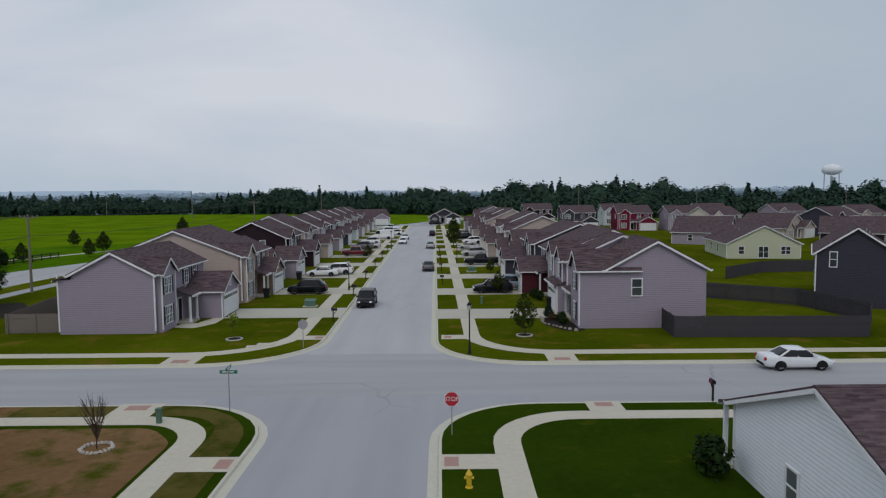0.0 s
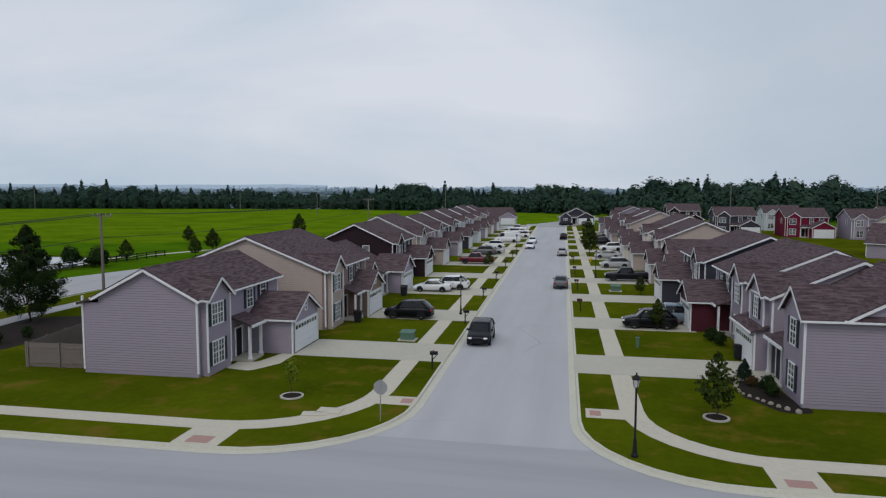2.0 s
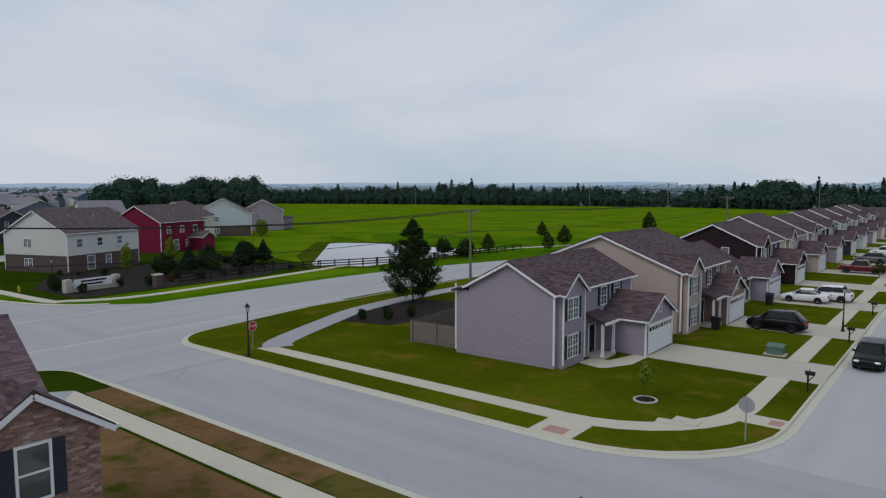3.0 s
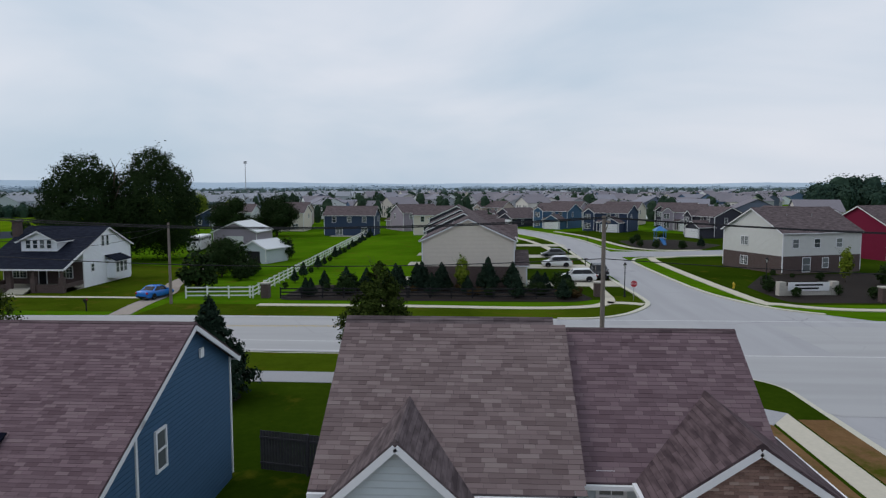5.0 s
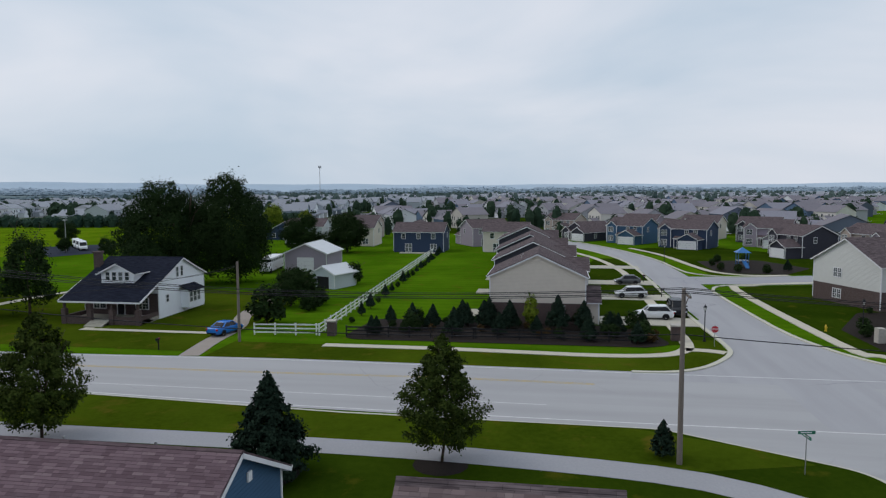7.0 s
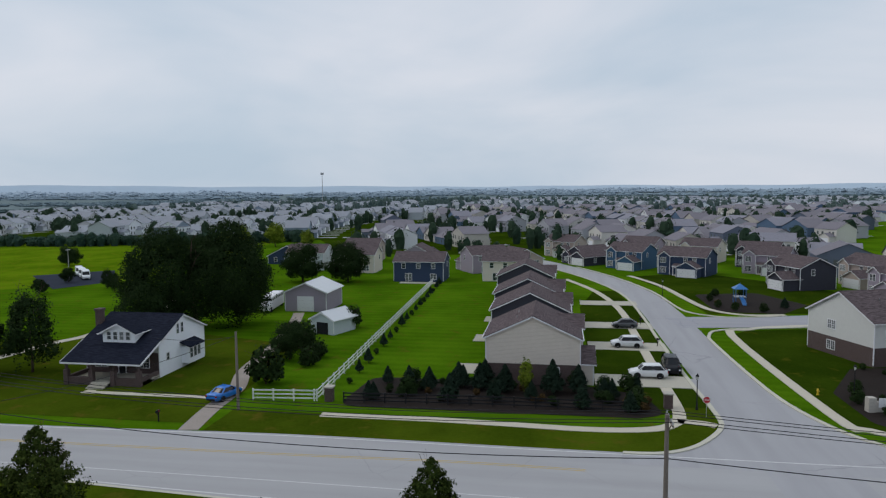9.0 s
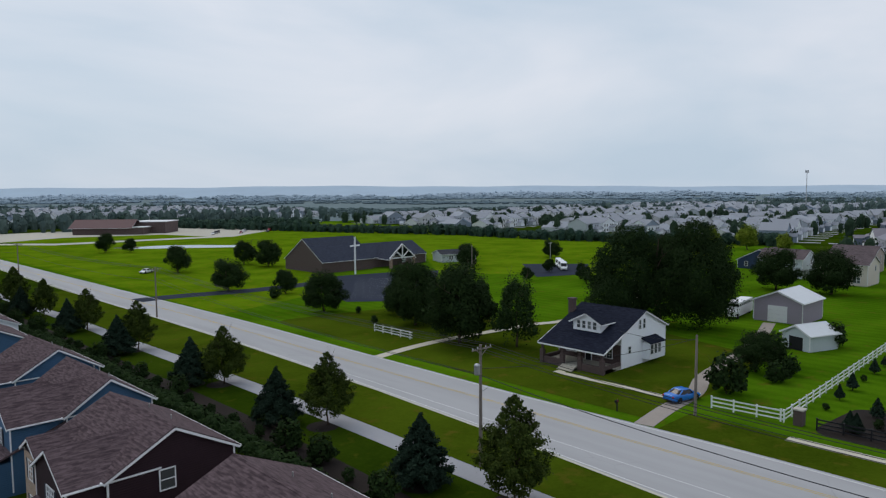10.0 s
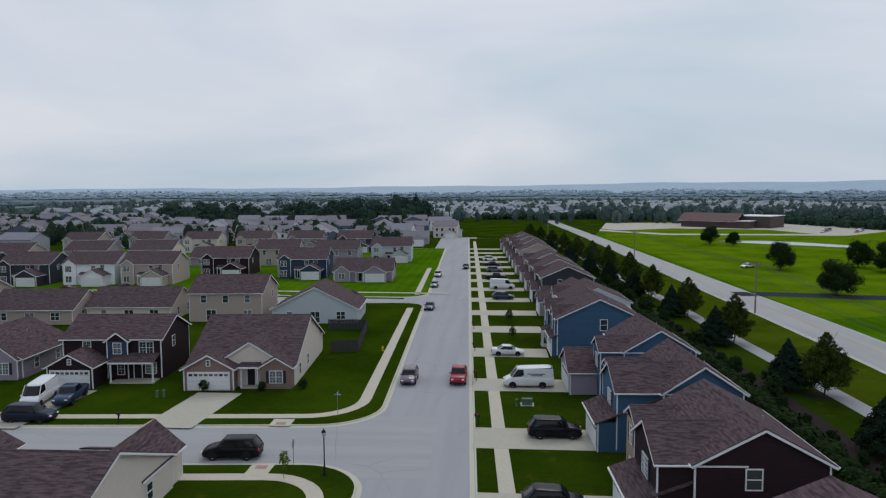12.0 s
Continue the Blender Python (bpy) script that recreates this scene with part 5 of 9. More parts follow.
def shingles(h, x0, x1, y_low, y_high, z_low, k, mat, seed, single=0):
    """Rows of overlapping shingle tabs on a front slope; the first ones as pieces of their own, the rest joined."""
    r = random.Random(seed)
    n = math.sqrt(1 + k * k)
    course = 0.142
    rows = int((y_high - y_low) * n / course)
    joined = bmesh.new()
    meshes = {}
    made = 0
    for c in range(rows):
        x = x0 - r.uniform(0, 0.25)
        while x < x1:
            w = r.choice((0.22, 0.3, 0.38, 0.55))
            a, b = max(x, x0), min(x + w, x1)
            x += w
            if b - a < 0.05:
                continue
            t = r.choice((0.012, 0.016, 0.021))
            yl = y_low + c * course / n
            if single and made < single and abs(b - a - w) < 1e-6 and c % 2 == 0:
                key = (w, t)
                if key not in meshes:
                    bm = bmesh.new()
                    dy, dz = (course * 1.15) / n, (course * 1.15) * k / n
                    quad(bm, (0.004, 0, t), (w - 0.004, 0, t), (w - 0.004, dy, dz + 0.004), (0.004, dy, dz + 0.004))
                    quad(bm, (0.004, 0, 0), (w - 0.004, 0, 0), (w - 0.004, 0, t), (0.004, 0, t))
                    meshes[key] = to_mesh("shingle", bm, mat)
                put("shingle", meshes[key], h, pose(a, yl, z_low + (yl - y_low) * k))
                made += 1
                continue
            yh = yl + course * 1.15 / n
            zl, zh = z_low + (yl - y_low) * k, z_low + (yh - y_low) * k
            v = [joined.verts.new(p) for p in ((a + 0.004, yl, zl + t), (b - 0.004, yl, zl + t), (b - 0.004, yh, zh + 0.004), (a + 0.004, yh, zh + 0.004), (a + 0.004, yl, zl), (b - 0.004, yl, zl))]
            joined.faces.new(v[:4])
            joined.faces.new((v[4], v[5], v[1], v[0]))
    tagged(part("shingle_covering", joined, mat, h), kind="stuff")


def bricks(h, x0, x1, y, z0, top, mat, seed, holes=()):
    """A bonded brick face; top(x) gives the wall's height, holes are left open. Joined, since far past three hundred."""
    r = random.Random(seed)
    bm = bmesh.new()
    bw, bh = 0.215, 0.075
    for row in range(int(8 / bh)):
        z = z0 + row * bh
        x = x0 - (bw / 2 if row % 2 else 0)
        while x < x1:
            a, b = max(x, x0) + 0.004, min(x + bw, x1) - 0.004
            x += bw
            if b - a < 0.04 or z + bh > min(top(a), top(b)):
                continue
            if any(hx0 < (a + b) / 2 < hx1 and hz0 < z + bh / 2 < hz1 for hx0, hx1, hz0, hz1 in holes):
                continue
            d = 0.012 + r.uniform(0, 0.006)
            v = [bm.verts.new(p) for p in ((a, y - d, z + 0.004), (b, y - d, z + 0.004), (b, y - d, z + bh - 0.004), (a, y - d, z + bh - 0.004), (a, y, z + 0.004), (b, y, z + 0.004), (b, y, z + bh - 0.004), (a, y, z + bh - 0.004))]
            for f in ((0, 1, 2, 3), (4, 5, 1, 0), (3, 2, 6, 7), (4, 0, 3, 7), (1, 5, 6, 2)):
                bm.faces.new([v[i] for i in f])
    tagged(part("brickwork", bm, mat, h), kind="stuff")


M["brick_piece"] = tab_mat("mottled_red_brown_bricks", (0.13, 0.066, 0.055), (0.27, 0.165, 0.14), (0.52, 0.41, 0.36))
bricks(hc, 4.95, 8.85, -0.752, 0.0, lambda x: 5.35 + 1.34 * (1 - abs(x - 6.9) / 1.95) - 0.1, M["brick_piece"], 3, [(6.4, 7.4, 3.5, 5.2)])
shingles(hc, -3.3, 3.3, -0.35, 4.55, 5.3 - 0.35 * 0.64 + 0.164, 0.64, M["tab_grey"], 5, 100)
kk = 2.72 / 3.8
shingles(hc, 3.32, 8.3, 0.5, 4.55, 5.3 - 0.35 * kk + 0.164, kk, M["tab"], 6, 100)
driveway(-23, -9, 14.2, 5.4)

# ---- the rest of the row to the south ----
hb = house(-28.1, 4.2, 90, W=10.9, D=8.0, wall="blue_siding", roof="shingle", pitch=0.52, front_ext=4.0, left=[(2, 3.6, 0.8, 1.4)], right=[(1.6, 3.75, 0.62, 1.25)],
           gables=[], rear=[(-3, 4.2, 0.95, 1.3), (2, 4.2, 0.95, 1.3)], label="blue two-storey house with solar panels on its roof")


def solar(h, x, y_out, cols, rows):
    """Panels lying on the front slope of a roof whose eave line is y_out in front of the ridge."""
    k = 0.52
    n = math.sqrt(1 + k * k)
    for c in range(cols):
        for r in range(rows):
            pts = []
            for dx, ds in ((0, 0), (0.98, 0), (0.98, 1.62), (0, 1.62)):
                yy = 4.0 - (y_out - 1.68 * r / n - ds / n)
                pts.append((x + c * 1.02 + dx, yy, 5.3 + k * yy + 0.30))
            bm = bmesh.new()
            slab(bm, pts, 0.05)
            part("solar_panel", bm, M["panel"], h, "black glossy solar panel")


M["panel"] = glass_mat("solar_panel_glass", (0.008, 0.009, 0.016), 0.35)
M["panel"].node_tree.nodes["Principled BSDF"].inputs["Specular IOR Level"].default_value = 0.0
shingles(hb, -5.8, 5.8, -4.35, 3.85, 5.3 - 4.35 * 0.52 + 0.169, 0.52, M["tab"], 7, 0)
solar(hb, -5.2, 5.6, 4, 2)
solar(hb, -1.0, 7.8, 3, 2)
driveway(-24, -9, 8.2, 5.4)
two_storey(-24.5, -12.2, 90, "tan_siding", W=12, D=10.5, out=3.4, gx=(0.5, 5.8), label=words("tan_siding"), pitch=0.45)
driveway(-21.2, -9, -9.0, 5.4)


def row_house(x, y_near, rz, wall, W, D, rise, garage, bay, out, far_bay=None, garage_wall=None, brick=None, H=5.78, side=()):
    """A plain gable along the street with its near end at y_near, a cross-gabled bay flush with that end, and the garage before it."""
    a = math.radians(rz)
    x0, y0 = x - math.cos(a) * W / 2, y_near - math.sin(a) * W / 2
    bays = [(W / 2 - bay, W / 2 - 0.31, out, H - 0.1)]
    if far_bay:
        bays.append((-W / 2 + 0.31, -W / 2 + far_bay, out * 0.8, H - 0.1))
    h = house(x0, y0, rz, W=W, D=D, wall=wall, pitch=rise / (D / 2), H=H, garage=garage, garage_wall=garage_wall, gables=bays, gable_pitch=0.57,
              front=[(W / 2 - bay * 0.5, 4.25, 1.5, 1.4), (-W / 2 + 1.8, 4.25, 0.95, 1.4), (-W / 2 + 1.8, 1.5, 0.95, 1.5)], right=list(side), left=[(4, 4.2, 0.8, 1.3)],
              rear=[(-3, 4.2, 0.95, 1.3), (2, 4.2, 0.95, 1.3)], label=words(wall))
    if brick:
        bm = bmesh.new()
        box(bm, -W / 2 + 0.29, -W / 2 + far_bay + 0.02, -out * 0.8 - 0.06, -out * 0.8 + 0.05, 0, H - 0.3)
        part("brick_facing", bm, M[brick], h, uv=True)
    return h


row_house(-24.15, -25.0, 92.3, "brown_siding", 11.4, 8.9, 2.36, (-0.6, 5.36, 4.0, False), 6.6, 2.4, 3.7, None, "brick_tan", side=[(3.9, 4.68, 1.0, 1.35)])
driveway(-20.2, -9, -29.6, 5.4)
row_house(-26.0, -41.4, 92.3, "blue_siding", 11.0, 7.1, 2.34, (-0.8, 5.16, 5.8, False), 6.9, 4.1, 3.6)
driveway(-20.2, -9, -44.6, 5.6)
row_house(-25.4, -57.3, 92.3, "blue_siding", 10.0, 8.0, 2.36, (-4.6, 2.7, 5.7, True), 4.6, 2.6, None, "grey_siding")
driveway(-19.6, -9, -63.0, 5.4)
house(-19.5, -84.0, 92.3, W=12.0, D=12.0, wall="blue_siding", pitch=0.46, H=5.6, garage=(0.6, 5.9, 0.8, False), gables=[(-5.9, -2.5, 0.5, 5.5), (1.2, 5.2, 0.3, 5.5)], porch=(-1.75, 0.1, 1.4),
      front=[(-4.2, 1.45, 1.5, 1.5), (-4.2, 4.2, 1.5, 1.4), (3.2, 4.3, 0.95, 1.3)], right=[(6.6, 4.62, 0.95, 1.5)], rear=[(-3, 4.2, 0.95, 1.3), (2, 4.2, 0.95, 1.3)], label=words("blue_siding"))
driveway(-18.5, -5, -80.0, 5.4)
SW_ROW = [("two", "white_siding", -100.5, -22, 11, 2, None),
          ("ranch", "grey_siding", -116.5, -21, 12, 2, None), ("two", "slate_siding", -132.5, -20.5, 11, 2, None), ("two", "grey_siding", -148.5, -20, 11, 2, None), ("two", "tan_siding", -164.5, -19.4, 11, 2, None),
          ("ranch", "grey_siding", -180.5, -18.6, 12, 2, None), ("two", "tan_siding", -196.5, -18, 11, 2, None), ("two", "slate_siding", -212.5, -17.4, 11, 2, None), ("two", "grey_siding", -228.5, -16.8, 11, 2, None),
          ("two", "tan_siding", -244.5, -16, 11, 2, None), ("ranch", "grey_siding", -262, -15, 11, 2, None)]
for i, (kind, w, y, x, D, out, gw) in enumerate(SW_ROW):
    if kind == "two":
        two_storey(x, y, 92.3, w, W=12, D=D, out=out, gx=(0.6, 6.0), label=words(w), detail=1, gw=gw, pitch=0.43)
    else:
        ranch(x, y, 92.3, w, W=13, D=D, label=words(w, 1), detail=1, axis="x")
    driveway(x + out + 0.2, south_x(y) - 4.3, y + 3.4, 5.4)

# ---- houses on the east side to the south ----
house(20.5, 29.4, 180, W=15, D=13.9, storeys=1, wall="white_siding", roof="shingle", pitch=0.37, H=2.95, right=[(5.1, 1.35, 0.8, 1.3)], front=[(-3, 1.5, 1.5, 1.4)], porch=(4.6, 7.55, 0.85),
      label="pale single-storey corner house with a brown shingle roof")
hr = house(27.3, -31.3, 1.5, W=24, D=17.0, storeys=1, wall="cream_siding", pitch=0.4, H=2.8, gables=[(-11.8, -7.2, 2.2, 2.75)], gable_pitch=0.85, porch=(-6.8, -4.6, 1.2), garage=(2.0, 7.6, 1.8, True),
           front=[(-9.5, 1.5, 1.5, 1.4), (-2, 1.5, 1.5, 1.4)], left=[(4, 1.5, 0.9, 1.3)], label=words("cream_siding", 1))
hk = house(20.3, -60.4, 184, W=13, D=19, storeys=1, wall="cream_siding", pitch=0.46, garage=(-6.45, -0.5, 1.8, True), garage_wall="brick_rose", gables=[(-2.2, 4.4, 0.06, 3.5)], gable_pitch=0.62, porch=(0.2, 2.2, 0.9), left=[(3, 1.5, 0.9, 1.3)], right=[(3, 1.5, 0.9, 1.3), (8, 1.5, 0.9, 1.3)],
           label="cream house with a brick front and white garage door")
brick_bay(hk, 2.6, 6.45, -1.2, 1.2, 2.75, 1.15, "brick_rose", "shingle")
SE_ROW = [("ranch", "grey_siding", 56, -61.5, 184), ("two", "tan_siding", 73, -60, 184), ("two", "grey_siding", 90, -59, 184), ("ranch", "tan_siding", 108, -58, 184)]
for kind, w, x, y, rz in SE_ROW:
    (two_storey if kind == "two" else ranch)(x, y, rz, w, True, W=12.5, label=words(w, 2 if kind == "two" else 1), detail=2 if x < 60 else 1)
hd = house(38.0, -62.5, 184, W=12.5, D=9.5, wall="brown_siding", pitch=0.46, garage=(-6.0, -0.5, 4.2, True), gables=[(-0.4, 2.2, 0.5, 5.2)], porch=(0.6, 5.9, 1.9),
           front=[(0.9, 4.15, 0.95, 1.3), (4.4, 4.15, 1.7, 1.4), (-3.2, 4.3, 0.95, 1.2), (4.9, 1.5, 1.3, 1.4), (1.3, 1.5, 0.8, 1.4)], left=[(4, 4.2, 0.8, 1.3)], right=[(4, 4.2, 0.8, 1.3)], shut=False, label=words("brown_siding"))
bm = bmesh.new()
box(bm, -0.34, 2.14, -0.525, -0.45, 2.9, 5.05)
part("gable_facing", bm, M["navy_siding"], hd, "blue-grey siding on the upper front gable")
for x in (23, 41, 59, 76, 93):
    polygon_sheet("pavement_front_drive", [(x - 3, cross_y(x) - 4.4), (x + 2.4, cross_y(x) - 4.4), (x + 1.6, -57.5), (x - 3.8, -57.5)], WALK_Z + 0.006, M["drive"], "pale concrete driveway", "driveway", 0.03)
BEHIND = [("ranch", "pale_siding", 22.5, -112, 4), ("two", "tan_siding", 39.5, -113, 4), ("ranch", "cream_siding", 57.5, -112, 4), ("ranch", "tan_siding", 74, -108, 4), ("two", "tan_siding", 92, -108, 4),
          ("ranch", "grey_siding", 24, -158, 184), ("two", "navy_siding", 42, -164, 184), ("two", "brown_siding", 65, -167, 184), ("two", "tan_siding", 79, -150, 184), ("two", "white_siding", 94, -149, 184), ("two", "slate_siding", 111, -148, 184),
          ("two", "grey_siding", 40, -205, 4), ("two", "tan_siding", 60, -207, 4), ("ranch", "grey_siding", 80, -205, 4), ("two", "cream_siding", 100, -203, 4), ("two", "grey_siding", 120, -200, 4), ("two", "tan_siding", 140, -190, 4),
          ("two", "pale_siding", 24, -208, 184), ("two", "slate_siding", 44, -245, 184), ("two", "grey_siding", 64, -245, 184), ("two", "tan_siding", 84, -243, 184), ("two", "cream_siding", 104, -240, 184), ("two", "grey_siding", 126, -240, 184), ("two", "tan_siding", 150, -235, 184),
          ("two", "slate_siding", 128, -148, 184), ("two", "grey_siding", 148, -145, 184), ("ranch", "tan_siding", 110, -104, 4), ("ranch", "grey_siding", 128, -100, 4), ("two", "tan_siding", 126, -60, 184)]
for kind, w, x, y, rz in BEHIND:
    if kind == "two":
        two_storey(x, y, rz, w, x % 2 > 1, W=13.4, D=11.5, label=words(w), detail=1, back=rz < 90)
    else:
        ranch(x, y, rz, w, x % 2 > 1, W=15.5, D=11.5, label=words(w, 1), detail=1, axis="y" if w == "pale_siding" else "x", back=rz < 90)
SOUTH_EDGE = [(south_x(y) + 4.7, y) for y in (-131, -160, -190, -230, -262, -300)]
polygon_sheet("ground_back_gardens", [(-28, 14), (-38, 30), (-46.5, 30), (-47.5, 5), (-48.0, -15), (-48.6, -37), (-47.6, -62), (-46.2, -94), (-44.8, -130), (-41, -200), (-37, -250), (-27, -250), (-30, -130), (-34, -60)], LAWN_Z + 0.003, M["lawn_mid"], "deep green back gardens beside the trail", "lawn")
# blue-grey base colour carries the distance haze over the far fields
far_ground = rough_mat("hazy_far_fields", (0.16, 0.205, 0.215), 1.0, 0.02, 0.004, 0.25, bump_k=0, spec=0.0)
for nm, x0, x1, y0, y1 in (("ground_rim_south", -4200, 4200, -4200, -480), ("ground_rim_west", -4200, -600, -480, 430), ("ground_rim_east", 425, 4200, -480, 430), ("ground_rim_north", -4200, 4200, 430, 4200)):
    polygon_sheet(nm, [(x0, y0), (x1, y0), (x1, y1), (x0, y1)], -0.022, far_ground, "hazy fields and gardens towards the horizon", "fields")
for nm, pts in (("ground_far_south", [(-40, -262), (-20, -262), (400, -470), (500, -480), (500, -620), (-300, -620), (-280, -500), (-90, -482), (-60, -330)]), ("ground_far_west", [(-262, -60), (-330, -92), (-335, -460), (-700, -460), (-700, 320), (-560, 255), (-258, 110)])):
    polygon_sheet(nm, pts, 0.002 if nm.endswith("south") else -0.006, M["lawn_deep"], "deep green gardens among the distant houses", "lawn")
polygon_sheet("ground_south_gardens", SOUTH_EDGE + [(10, -470), (400, -470), (400, 215), (166, 215), (166, -118), (60, -133), (30, -132.5)], 0.004, M["lawn_deep"], "deep green lawns between the houses", "lawn")
strip("ground_hedge_bed", smooth_line([(-43, -14), (-43.4, -50), (-41.3, -100), (-38.5, -170)]), 3.4, LAWN_Z + 0.012, M["mulch"], "dark mulch bed along the hedge", category="mulch bed")
block("southeast_third", [(south_x(-131) + 4.5, -131.5, 6), (south_x(-200) + 4.5, -200, 0), (south_x(-262) + 4.5, -262, 0), (160, -262, 0), (160, -128, 0), (60, -134.5, 0)], M["verge"], "mown lawn block beside the street")
strip("road_third", [(0, -124.5), (60, -128), (160, -122)], 9, 0.02, M["road"], "pale concrete side street", 0.02)
strip("road_fourth", [(0, -138), (6, -138.2), (60, -141), (160, -135)], 1.4, WALK_Z, M["walk"], "pale concrete sidewalk", 0.02)


# ---- trees ----
def leaf_mesh(name, blobs, n, size, mat, seed, shell=0.55):
    """A crown of many small leaf clumps spread through overlapping lobes."""
    r = np.random.RandomState(seed)
    B = np.array(blobs, float)
    w = (B[:, 3] * B[:, 4] * B[:, 5]) ** (2 / 3)
    k = r.choice(len(B), n, p=w / w.sum())
    u = r.normal(size=(n, 3))
    u /= np.linalg.norm(u, axis=1)[:, None]
    rad = shell + (1 - shell) * r.rand(n) ** 0.6
    rad *= 1 + 0.22 * np.sin(u[:, 0] * 7 + k) * np.sin(u[:, 2] * 6 + 2 * k) + 0.35 * r.rand(n) ** 6
    c = B[k, :3] + u * B[k, 3:] * rad[:, None]
    return quads_mesh(name, c, u + r.normal(size=(n, 3)) * 0.38 + np.array([0, 0, 0.35]), size * (0.6 + 0.8 * r.rand(n)), mat, r)


def quads_mesh(name, c, nrm, size, mat, r):
    n = len(c)
    nrm = nrm / np.linalg.norm(nrm, axis=1)[:, None]
    t = np.cross(nrm, r.normal(size=(n, 3)))
    t /= np.linalg.norm(t, axis=1)[:, None]
    b = np.cross(nrm, t)
    s = size[:, None] / 2
    v = np.stack([c - t * s, c - b * s * 0.75 + nrm * s * 0.15, c + t * s, c + b * s * 0.75 + nrm * s * 0.15], 1).reshape(-1, 3)
    me = bpy.data.meshes.new(name)
    me.from_pydata(v.tolist(), [], np.arange(4 * n).reshape(-1, 4).tolist())
    me.materials.append(mat)
    return me


def trunk_mesh(h, r0, limbs, spread, seed, top=0.75):
    rnd = random.Random(seed)
    bm = bmesh.new()
    p, rr = Vector((0, 0, -0.05)), r0
    steps = 4
    pts = [p]
    for i in range(steps):
        q = p + Vector((rnd.uniform(-0.04, 0.04) * h, rnd.uniform(-0.04, 0.04) * h, h * top / steps))
        tube(bm, p, q, rr, rr * 0.78, 7)
        p, rr = q, rr * 0.78
        pts.append(q)
    for i in range(limbs):
        b = pts[2 + i % (steps - 1)]
        a = i * 2.4 + rnd.random()
        e = b + Vector((math.cos(a) * spread * rnd.uniform(0.4, 0.8), math.sin(a) * spread * rnd.uniform(0.4, 0.8), h * rnd.uniform(0.12, 0.25)))
        tube(bm, b, e, r0 * 0.4, r0 * 0.12, 5)
        for j in range(2):
            f = e + Vector((math.cos(a + j - 0.5) * spread * 0.3, math.sin(a + j - 0.5) * spread * 0.3, h * 0.1))
            tube(bm, e, f, r0 * 0.13, r0 * 0.04, 4)
    return to_mesh("trunk", bm, M["bark"], True)


def lobes(h, w, z0, n, seed, flat=1.0, peak=0.0):
    r = random.Random(seed)
    out = [(0, 0, z0 + (h - z0) * 0.5, w * (0.38 - 0.2 * peak), w * (0.38 - 0.2 * peak), (h - z0) * 0.48)]
    for i in range(n):
        a, q = i * 2.399 + r.random(), r.random()
        z = z0 + (h - z0) * (0.14 + (0.72 + 0.06 * peak) * q)
        rr = w * 0.5 * ((1 - abs(q - 0.3) * 0.9) if not peak else math.sqrt(max(0.0, 1 - ((q - 0.27) / (0.76 if q > 0.27 else 0.42)) ** 2))) * r.uniform(0.55, 0.95)
        s = w * r.uniform(0.09, 0.19) * (1 - 0.55 * q * peak)
        out.append((math.cos(a) * rr, math.sin(a) * rr, z, s, s, s * r.uniform(0.7, 1.1) * flat))
    return out


def bough_mesh(name, h, w, z0, n, size, seed, mat, low=0.27, tip=0.84, rise=0.7, boughs=110):
    """A crown whose leaf clumps sit along rising boughs: widest low down, narrowing to a leader, with a feathered edge."""
    r = np.random.RandomState(seed)
    q = np.sort(r.rand(boughs)) ** 0.9
    a = np.arange(boughs) * 2.399 + r.normal(size=boughs) * 0.3
    up = np.clip((1.0 - q) / (1 - low), 0, 1) ** tip
    reach = w / 2 * np.where(q > low, up, 0.72 + 0.28 * q / low) * r.uniform(0.78, 1.12, boughs)
    k = r.choice(boughs, n, p=(reach + 0.2) / (reach + 0.2).sum())
    s = 0.25 + 0.75 * r.rand(n) ** 0.55
    spread = (0.10 + 0.22 * (1 - s)) * (0.4 + reach[k] / (w / 2))
    rad = reach[k] * s
    z = z0 + (h - z0) * q[k] * 0.93 + rise * rad * 0.42 * s + 0.05
    c = np.stack([np.cos(a[k]) * rad, np.sin(a[k]) * rad, z], 1) + r.normal(size=(n, 3)) * spread[:, None] * np.array([1.0, 1.0, 0.8]) * w / 5
    c[:, 2] = np.clip(c[:, 2], z0 * 0.6, h)
    nrm = np.stack([np.cos(a[k]) * 0.6, np.sin(a[k]) * 0.6, 0.6 + 0 * z], 1) + r.normal(size=(n, 3)) * 0.5
    return quads_mesh(name, c, nrm, size * (0.6 + 0.8 * r.rand(n)), mat, r)


TREES = {}


def tree_kind(key, h, w, z0, n, size, leaf, seed, r0=0.12, n_lobes=9, label="", category="tree", peak=0.0):
    TREES[key] = (trunk_mesh(h, r0, 6, w * 0.5, seed), leaf_mesh("crown", lobes(h, w, z0, n_lobes, seed, 1.0, peak), n, size, M[leaf], seed), label, category)


for key, h, w, n, sd in (("maple", 8.3, 5.7, 17000, 3), ("maple_b", 7.9, 5.8, 17000, 9), ("maple_far", 7.9, 5.6, 3600, 4), ("oak_corner", 9.6, 7.2, 24000, 5), ("pear", 3.9, 2.3, 1600, 23)):
    TREES[key] = (trunk_mesh(h, 0.10 if h > 5 else 0.06, 6, w * 0.22, sd, 0.66), bough_mesh("crown", h, w, 0.7, n, 0.36 if n == 3600 else 0.17 if n > 9000 else 0.2, sd, M["leaf_dark" if key == "oak_corner" else "leaf"]), {"pear": "small young street tree with a narrow crown", "oak_corner": "dark green shade tree standing in a mulch bed"}.get(key, "young green maple with a feathery pointed crown"), "tree")
tree_kind("round", 8.2, 8.6, 0.7, 17000, 0.28, "leaf_dark", 7, 0.22, 26, "round-crowned dark green lawn tree")
